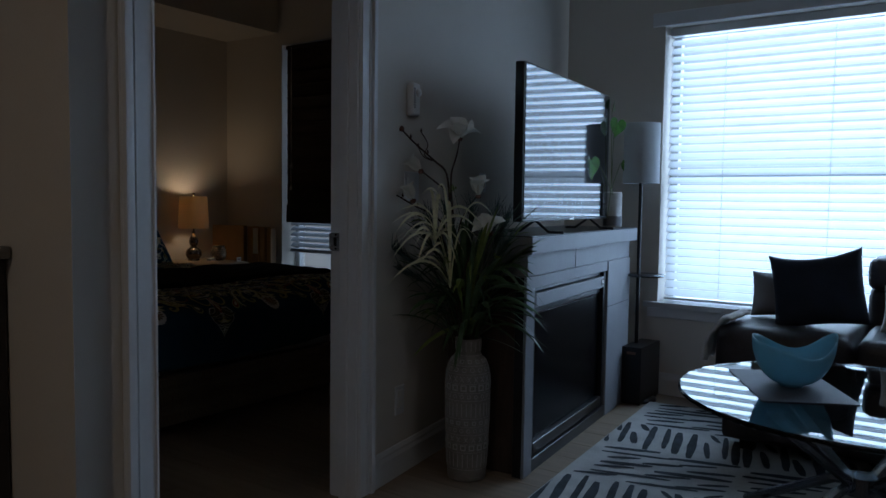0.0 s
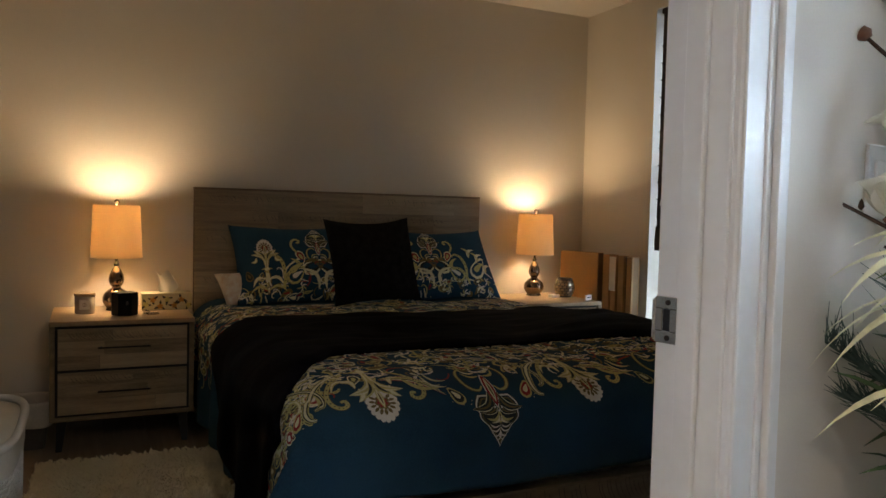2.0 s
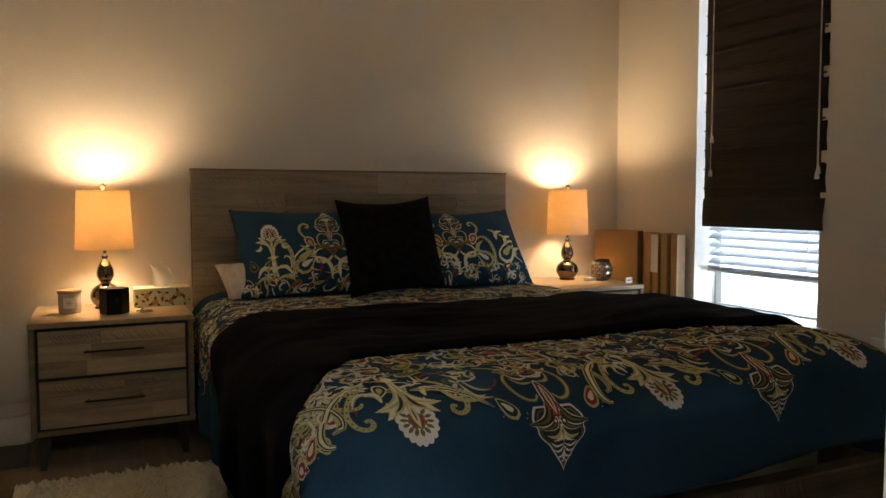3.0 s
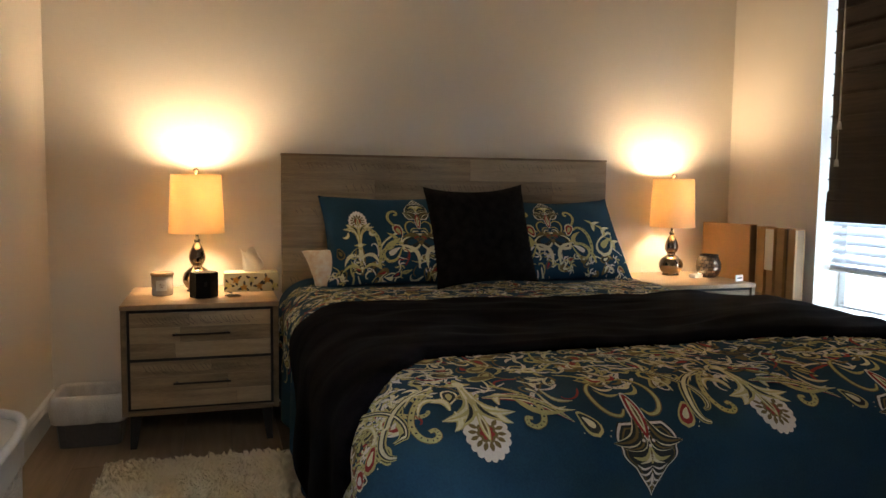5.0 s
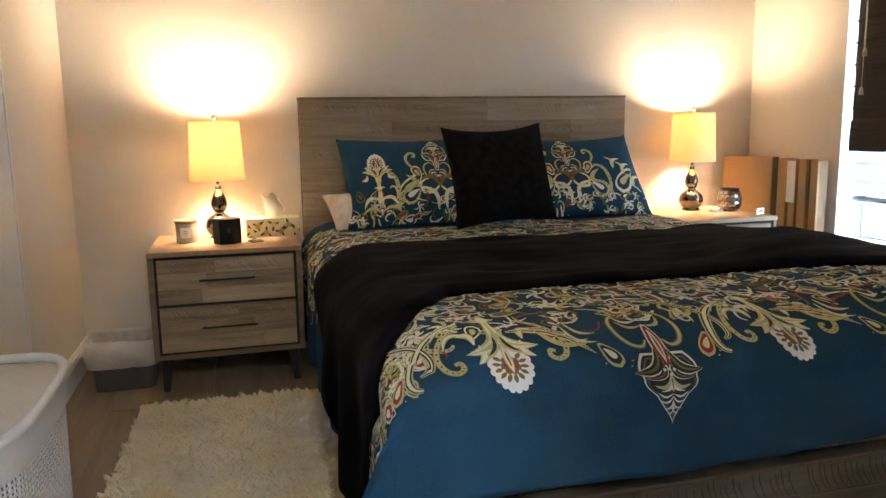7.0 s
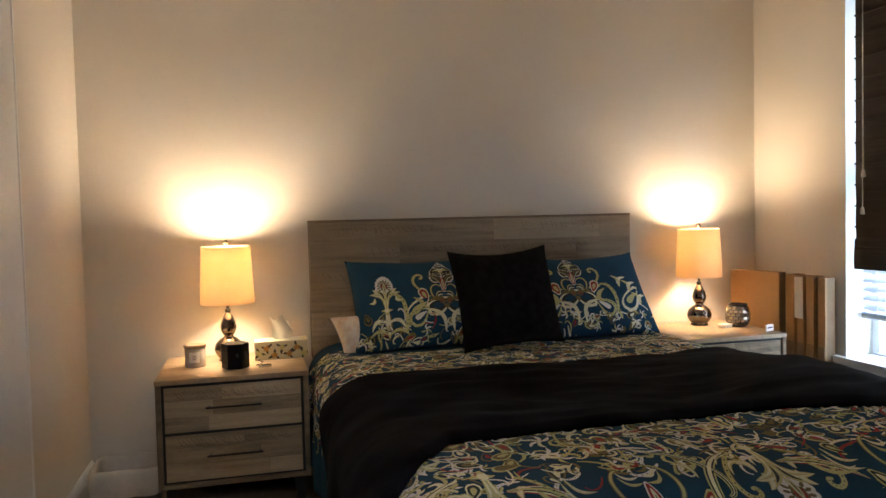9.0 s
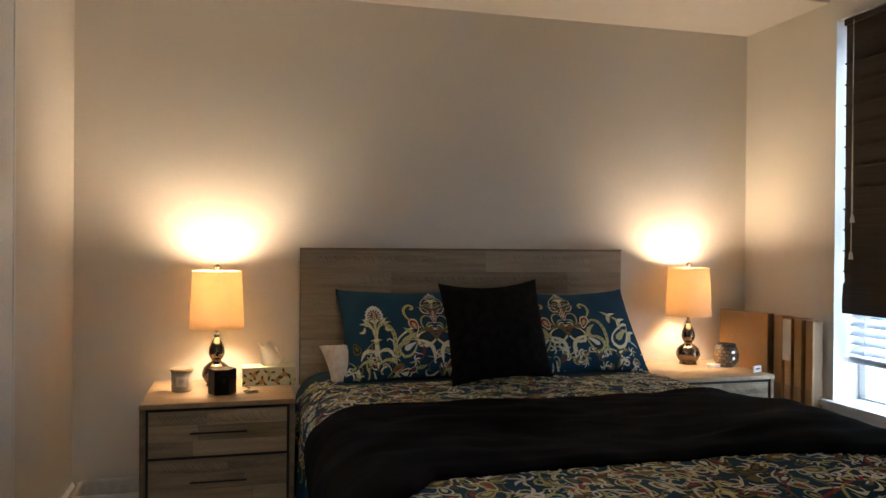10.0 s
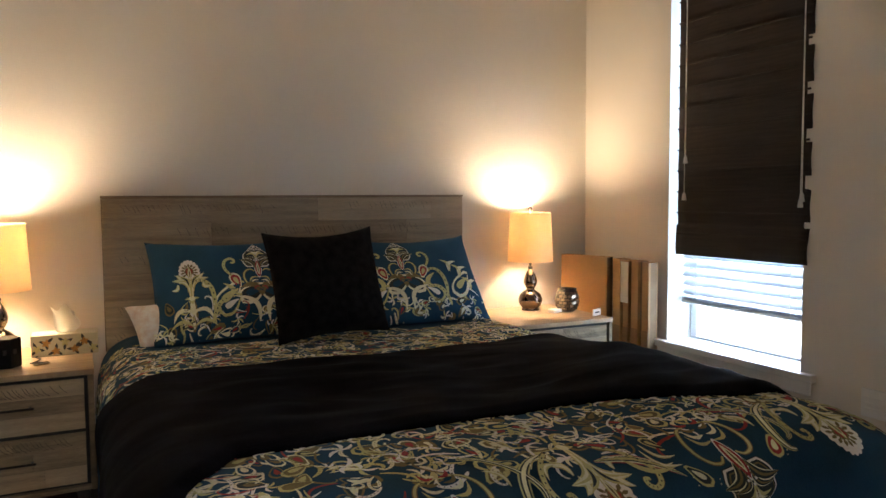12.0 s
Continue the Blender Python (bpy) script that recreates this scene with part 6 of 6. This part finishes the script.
for cx, cy, cz in ((-1.60, 2.42, 0.98), (-1.56, 2.44, 1.02), (-1.50, 2.46, 1.06), (-1.68, 2.36, 0.90), (-1.42, 2.52, 1.05), (-1.66, 2.38, 0.82), (-1.36, 2.60, 1.05), (-1.33, 2.63, 1.02), (-1.30, 2.58, 0.93)):
    bm = bmesh.new()
    root = Vector((VX, VY, 0.70))
    aim = Vector((cx, cy, cz))
    for k in range(110):
        t = rng.uniform(0.62, 1.0)
        p = root.lerp(aim, t)
        way = ((aim - root).normalized() + Vector((rng.uniform(-1, 1), rng.uniform(-1, 1), rng.uniform(-0.4, 1.0))) * 0.55).normalized()
        q = p + way * rng.uniform(0.04, 0.09)
        q.x = max(q.x, DX0 + 0.01)
        add_tube(bm, [rel(p), rel(q)], [0.0014, 0.0004], 3)
    part("fern_spray", bm, "needle", plant, kind="stuff")
    stem([rel(root), rel(root.lerp(aim, 0.6)), rel(aim)], 0.002, 0.0012, plant, "needle", "fern_stem")
for cx, cy, cz in ((-1.490, 2.50, 1.13), (-1.42, 2.54, 0.62), (-1.555, 2.42, 0.66), (-1.35, 2.50, 0.80), (-1.46, 2.42, 0.86), (-1.33, 2.56, 0.87)):
    bm = bmesh.new()
    for k in range(12):
        d = Vector((rng.uniform(-1, 1), rng.uniform(-1, 1), rng.uniform(-0.5, 1))).normalized() * rng.uniform(0.008, 0.022)
        bmesh.ops.create_icosphere(bm, subdivisions=1, radius=rng.uniform(0.0030, 0.0048), matrix=Matrix.Translation(rel((cx, cy, cz)) + d))
        add_tube(bm, [rel((cx, cy, cz)), rel((cx, cy, cz)) + d], 0.0006, 3)
    part("berry_sprig", bm, "leaf_pale", plant, kind="stuff")
    stem([rel((VX, VY, max(0.55, cz - 0.25))), rel((cx, cy, cz))], 0.0016, 0.001, plant, "leaf", "seed_stem")


# ---- rest of the living room ----
M["rug_white"] = material("ivory_pile", (0.50, 0.50, 0.49), 0.95, vary=0.15, scale=8, fine=150, bump=0.6)
M["rug_dark"] = material("charcoal_pile", (0.035, 0.045, 0.055), 0.95, vary=0.4, scale=14, fine=150, bump=0.6)
M["leather"] = material("dark_leather", (0.035, 0.030, 0.032), 0.42, vary=0.3, scale=9, fine=160, bump=0.35)
M["navy"] = material("navy_cloth", (0.014, 0.022, 0.040), 0.85, vary=0.3, fine=260, bump=0.3)
M["grey_cloth"] = material("grey_cloth", (0.30, 0.30, 0.31), 0.9, vary=0.1, fine=260, bump=0.3)
M["beige_cloth"] = material("beige_cloth", (0.50, 0.46, 0.40), 0.9, vary=0.12, fine=220, bump=0.4)
M["steel"] = material("brushed_steel", (0.22, 0.23, 0.25), 0.25, metal=1.0, vary=0.1)
M["blue_glass"] = translucent("aqua_glass", (0.30, 0.52, 0.60), rough=0.12, share=0.5)
M["table_glass"] = glass("table_glass", (0.75, 0.85, 0.85), 0.0, 1.5)
M["slate"] = material("slate_placemat", (0.10, 0.11, 0.13), 0.6, vary=0.15, fine=200, bump=0.3)
M["lampshade_white"] = translucent("white_shade", (0.75, 0.78, 0.80), share=0.3)
M["pothos"] = material("bright_leaf", (0.10, 0.26, 0.04), 0.4, vary=0.3, scale=20)

lrug = thing("area_rug", (-0.02, 3.05, 0.0), 4.0, label="ivory area rug with rows of charcoal brush strokes", category="rug")
RX0, RX1, RY0, RY1 = -1.13, 1.35, -1.35, 1.13
part("woven_base", box((RX0, RY0, 0.0), (RX1, RY1, 0.012), 0.004), "rug_white", lrug)
rng = random.Random(31)
cells, cw, ch = [], 0.60, 0.54
bm = bmesh.new()
for ci in range(4):
    for cj in range(6):
        x0, y0 = RX0 + 0.03 + ci * cw, RY0 + 0.02 + cj * 0.405
        across = cj % 2
        k = 0.0
        while k < (0.405 if across else cw) - 0.03:
            wdt = rng.uniform(0.026, 0.042)
            t = rng.uniform(0.0, 0.08)
            end = (cw if across else 0.405) - 0.02
            while t < end - 0.05:
                ln = min(rng.uniform(0.12, 0.40), end - t)
                n = 9
                loop = []
                for s in (1, -1):
                    for m in (range(n) if s == 1 else range(n - 1, -1, -1)):
                        f = m / (n - 1)
                        w = wdt * 0.5 * (max(0.0, math.sin(math.pi * (0.06 + 0.88 * f))) ** 0.4) * rng.uniform(0.85, 1.1)
                        u, v = t + ln * f, k + s * w + 0.05 * f * (1 if cj % 2 else -1)
                        x, y = (x0 + u, y0 + v) if across else (x0 + v, y0 + u)
                        loop.append((min(max(x, RX0 + 0.01), RX1 - 0.01), min(max(y, RY0 + 0.01), RY1 - 0.01), 0.0142))
                if ln > 0.03:
                    bm.faces.new([bm.verts.new(p) for p in loop])
                t += ln + rng.uniform(0.02, 0.06)
            k += wdt + rng.uniform(0.022, 0.036)
part("stroke_pattern", bm, "rug_dark", lrug, kind="stuff", recalc=False)

TC = (-0.075, 2.735)
table = thing("coffee_table", (*TC, 0.014), label="round glass coffee table on crossed dark metal legs", category="coffee table")
part("top", lathe([(0, 0.472), (0.540, 0.472), (0.547, 0.477), (0.547, 0.483), (0.541, 0.488), (0, 0.488)], 96), "table_glass", table, "round clear glass top")
for k in range(4):
    a = radians(45 + 90 * k + 12)
    c, s = math.cos(a), math.sin(a)
    bm = bmesh.new()
    pts = [Vector((c * 0.46, s * 0.46, 0.0)), Vector((c * 0.10, s * 0.10, 0.205)), Vector((-c * 0.06, -s * 0.06, 0.235)), Vector((-c * 0.36, -s * 0.36, 0.455))]
    add_tube(bm, pts, 0.017, 8)
    part("leg", bm, "steel", table)
    part("pad", lathe([(0, 0.456), (0.025, 0.456), (0.025, 0.471), (0, 0.471)], 18, (-c * 0.36, -s * 0.36, 0)), "steel", table)
part("hub", lathe([(0, 0.185), (0.045, 0.185), (0.045, 0.245), (0, 0.245)], 24), "steel", table)

mat_ = thing("placemat", (-0.294, 2.748, 0.5022), 117, label="square slate-grey woven placemat", category="placemat")
part("mat", box((-0.218, -0.140, 0.0), (0.218, 0.140, 0.003), 0.001), "slate", mat_)
bowl = thing("glass_bowl", (-0.285, 2.744, 0.5056), label="wavy-rimmed aqua blue glass bowl", category="bowl")


def bowl_f(u, v):
    a = u * 2 * math.pi
    r = 0.036 + 0.086 * math.sin(v * math.pi / 2) ** 0.9 + 0.004 * math.sin(3 * a) * v
    return (r * math.cos(a), r * math.sin(a), 0.012 + 0.125 * v ** 1.5 + 0.026 * v * v * math.sin(2 * a + 0.8) + 0.012 * v * v * math.sin(3 * a))


bw = part("body", add_grid(bmesh.new(), bowl_f, 64, 18), "blue_glass", bowl, smooth=True)
solid(bw, 0.004, 1)
part("foot", lathe([(0, 0), (0.034, 0), (0.036, 0.006), (0.034, 0.013), (0, 0.013)], 32), "blue_glass", bowl, smooth=True)

def puff(lo, hi, bev, seg=4):
    return box(lo, hi, bev, seg)


sofa = thing("sofa", (0.60, 3.92, -0.0), label="dark brown leather sofa standing under the window", category="sofa")
part("base", puff((-1.30, -0.40, 0.06), (1.30, 0.42, 0.40), 0.04), "leather", sofa)
part("arm", puff((-1.33, -0.46, 0.20), (-0.795, 0.36, 0.568), 0.10, 5), "leather", sofa, smooth=True)
for k in range(2):
    part("seat_cushion", puff((-0.785 + k * 0.79, -0.46, 0.34), (-0.005 + k * 0.79, 0.22, 0.560), 0.08, 5), "leather", sofa, smooth=True)
    part("back_cushion", puff((-0.80 + k * 0.79, 0.06, 0.50), (-0.02 + k * 0.79, 0.40, 0.735), 0.09, 5), "leather", sofa, smooth=True)
    part("headrest", puff((-0.80 + k * 0.79, 0.00, 0.715), (-0.03 + k * 0.79, 0.34, 0.860), 0.068, 5), "leather", sofa, smooth=True)
part("arm", puff((0.80, -0.52, 0.20), (1.33, 0.36, 0.585), 0.10, 5), "leather", sofa, smooth=True)
for x in (-1.2, 1.1):
    for y in (-0.32, 0.32):
        part("foot", box((x - 0.03, y - 0.03, 0.0), (x + 0.03, y + 0.03, 0.06), 0.004), "black", sofa)

place_pillow("cushion", 0.37, 0.335, 0.12, (-0.335, 3.66, 0.570), 16, -88, "navy", "square navy blue cushion leaning on the leather sofa", category="cushion", sag=0.02, roll=9)
place_pillow("cushion", 0.26, 0.21, 0.15, (-0.530, 3.84, 0.572), 12, -80, "grey_cloth", "soft light grey cushion behind the navy cushion", category="cushion")
place_pillow("cushion", 0.34, 0.20, 0.12, (0.045, 3.70, 0.565), 16, -95, "beige_cloth", "beige textured cushion on the dark sofa", category="cushion")
blk = thing("folded_throw", (-0.742, 3.62, 0.36), label="crumpled pale throw over the sofa arm", category="blanket")


def throw2(u, v):
    w = 0.22 + 0.05 * v
    return (0.10 * v * v - 0.045 * (1 - v) + 0.018 * noise.noise((u * 6, v * 7, 4)), (u - 0.5) * w + 0.015 * noise.noise((u * 4, v * 5, 0)), 0.03 + 0.205 * math.sin(v * 1.6) + 0.016 * noise.noise((u * 8, v * 9, 2)))


ob = part("cloth", add_grid(bmesh.new(), throw2, 16, 24), "pale", blk, smooth=True)
solid(ob, 0.012, 1)

fl = thing("floor_lamp", (-1.325, 4.14, 0.0), label="unlit floor lamp with a white drum shade and dark pole", category="lamp")
part("base", lathe([(0, 0), (0.115, 0), (0.118, 0.008), (0.110, 0.018), (0.02, 0.026), (0, 0.026)], 36), "black", fl, smooth=True)
part("pole", tube([(0, 0, 0.02), (0, 0, 1.30)], 0.010, 10), "black", fl)
part("shade", lathe([(0.098, 1.195), (0.096, 1.520), (0.093, 1.520), (0.095, 1.195), (0.098, 1.195)], 40), "lampshade_white", fl, smooth=True)
part("tray", lathe([(0, 0.690), (0.095, 0.690), (0.098, 0.700), (0.092, 0.704), (0, 0.698)], 30, (0.05, -0.02, 0)), "steel", fl, smooth=True)

sp = thing("speaker", (-1.42, 3.985, 0.956), FA, label="white round-fronted smart speaker on the mantel", category="speaker")
part("body", lathe([(0, 0), (0.046, 0), (0.049, 0.005), (0.049, 0.182), (0.044, 0.190), (0, 0.190)], 32), "paper", sp, smooth=True)
part("grille", lathe([(0.0495, 0.010), (0.0502, 0.012), (0.0502, 0.060), (0.0495, 0.062)], 32), "grey_cloth", sp)

pot = thing("pothos_cutting", (-1.405, 3.875, 0.956), label="green heart-leaf pothos cutting in a small clear glass", category="plant")
part("glass_jar", lathe([(0, 0), (0.026, 0), (0.028, 0.004), (0.026, 0.13), (0.0235, 0.13), (0.025, 0.006), (0, 0.006)], 24), "glass", pot, smooth=True)


def heart(k):
    pts = []
    for t in np.linspace(0, 2 * math.pi, 28, endpoint=False):
        x = 16 * math.sin(t) ** 3
        y = 13 * math.cos(t) - 5 * math.cos(2 * t) - 2 * math.cos(3 * t) - math.cos(4 * t)
        pts.append((0.06 * (x / 16) ** 2 * k, x / 17 * 0.5 * k, (y - 5) / 17 * 0.62 * k))
    bm = bmesh.new()
    c = bm.verts.new((0, 0, 0))
    vs = [bm.verts.new(p) for p in pts]
    for i in range(28):
        bm.faces.new((c, vs[i], vs[(i + 1) % 28]))
    return bm


for (x, y, z), k, rot, lean in (((-1.38, 3.600, 1.285), 0.115, -20, 4), ((-1.38, 3.925, 1.505), 0.105, -35, -12), ((-1.38, 4.100, 1.300), 0.105, -45, 10), ((-1.40, 3.915, 1.590), 0.075, 20, 160), ((-1.40, 3.99, 1.12), 0.07, -30, 30)):
    e = Vector((x + 1.405, y - 3.875, z - 0.956))
    stem_pts = [Vector((0, 0, 0.05)), Vector((0.01, 0.02, 0.20)), Vector((e.x * 0.6, e.y * 0.55, e.z * 0.9 + 0.03)), e + Vector((0, 0, 0.02))]
    part("vine", tube(stem_pts, 0.0016, 5), "leaf_pale", pot, smooth=True)
    part("leaf", heart(k), "pothos", pot, smooth=True).matrix_basis = Matrix.Translation(e) @ pose(0, 0, 0, 0, 0, rot) @ pose(0, 0, 0, lean, 0, 0)

sub = thing("subwoofer", (-1.305, 4.16, 0.0), label="small black subwoofer box in the corner", category="speaker")
part("cabinet", box((-0.05, -0.16, 0.008), (0.06, 0.14, 0.315), 0.006, 2), "black", sub)
part("label_plate", box((-0.02, -0.1612, 0.275), (0.03, -0.1602, 0.290)), "bract", sub)
for x in (-0.035, 0.045):
    part("foot", box((x - 0.01, -0.14, 0.0), (x + 0.01, 0.12, 0.008)), "black", sub)

cab = thing("console_cabinet", label="dark console cabinet with a pale grey top in the hallway", category="cabinet")
cab.matrix_world = DOOR_WALL @ pose(-0.205, -1.2305, 0.0)
part("body", box((-0.88, -0.36, 0.0), (-0.02, 0.0, 0.938), 0.004), "leather", cab)
part("top", box((-0.90, -0.38, 0.9385), (0.0, 0.0, 0.968), 0.006, 2), "vase", cab)
for z0, z1 in ((0.06, 0.48), (0.50, 0.92)):
    for x0, x1 in ((-0.86, -0.455), (-0.445, -0.04)):
        part("door", box((x0, -0.372, z0), (x1, -0.3605, z1), 0.003), "leather", cab)

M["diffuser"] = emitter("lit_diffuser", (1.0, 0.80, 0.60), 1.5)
# Unseen fixtures: the hall's is inferred, the living room's is added fill.
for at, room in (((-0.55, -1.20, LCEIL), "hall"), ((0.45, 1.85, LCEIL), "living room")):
    dome = thing("unseen_ceiling_lamp", at, label=f"unseen round frosted ceiling lamp glowing warm in the {room}", category="lamp")
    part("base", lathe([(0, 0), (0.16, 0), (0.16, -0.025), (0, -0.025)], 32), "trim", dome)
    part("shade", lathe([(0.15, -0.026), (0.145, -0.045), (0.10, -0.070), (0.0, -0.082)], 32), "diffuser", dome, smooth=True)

# the apartment outside: a plain facade and lawn beyond the windows
structure("ground", box((-60, 4.75, -3.2), (60, 120, -3.0)), "ground", "plain lawn below the windows")
M["sky_glow_living"] = emitter("bright_overcast_sky", (0.55, 0.74, 1.0), 6.0)
M["sky_glow_bedroom"] = emitter("pale_overcast_sky", (0.80, 0.90, 1.0), 1.25)
structure("backdrop", box((-2.55, 5.60, -2.9), (3.4, 5.62, 5.0)), "sky_glow_living", "plain bright sky outside the living room window")
structure("backdrop", box((-9.0, 5.60, -2.9), (-2.60, 5.62, 5.0)), "sky_glow_bedroom", "plain bright sky outside the bedroom window")



# ---- floor boards, last ----
bed_floor = bpy.data.objects["floor"]
floor_planks(HX, DX1 + 0.06, LY, WY, bed_floor)
floor_planks(DX1 + 0.06, 3.4, -3.05, LWY, bed_floor, wide=0.19, long=1.6)
floor_planks(-3.4, DX1 + 0.06, -3.05, LY, bed_floor, wide=0.19, long=1.6)
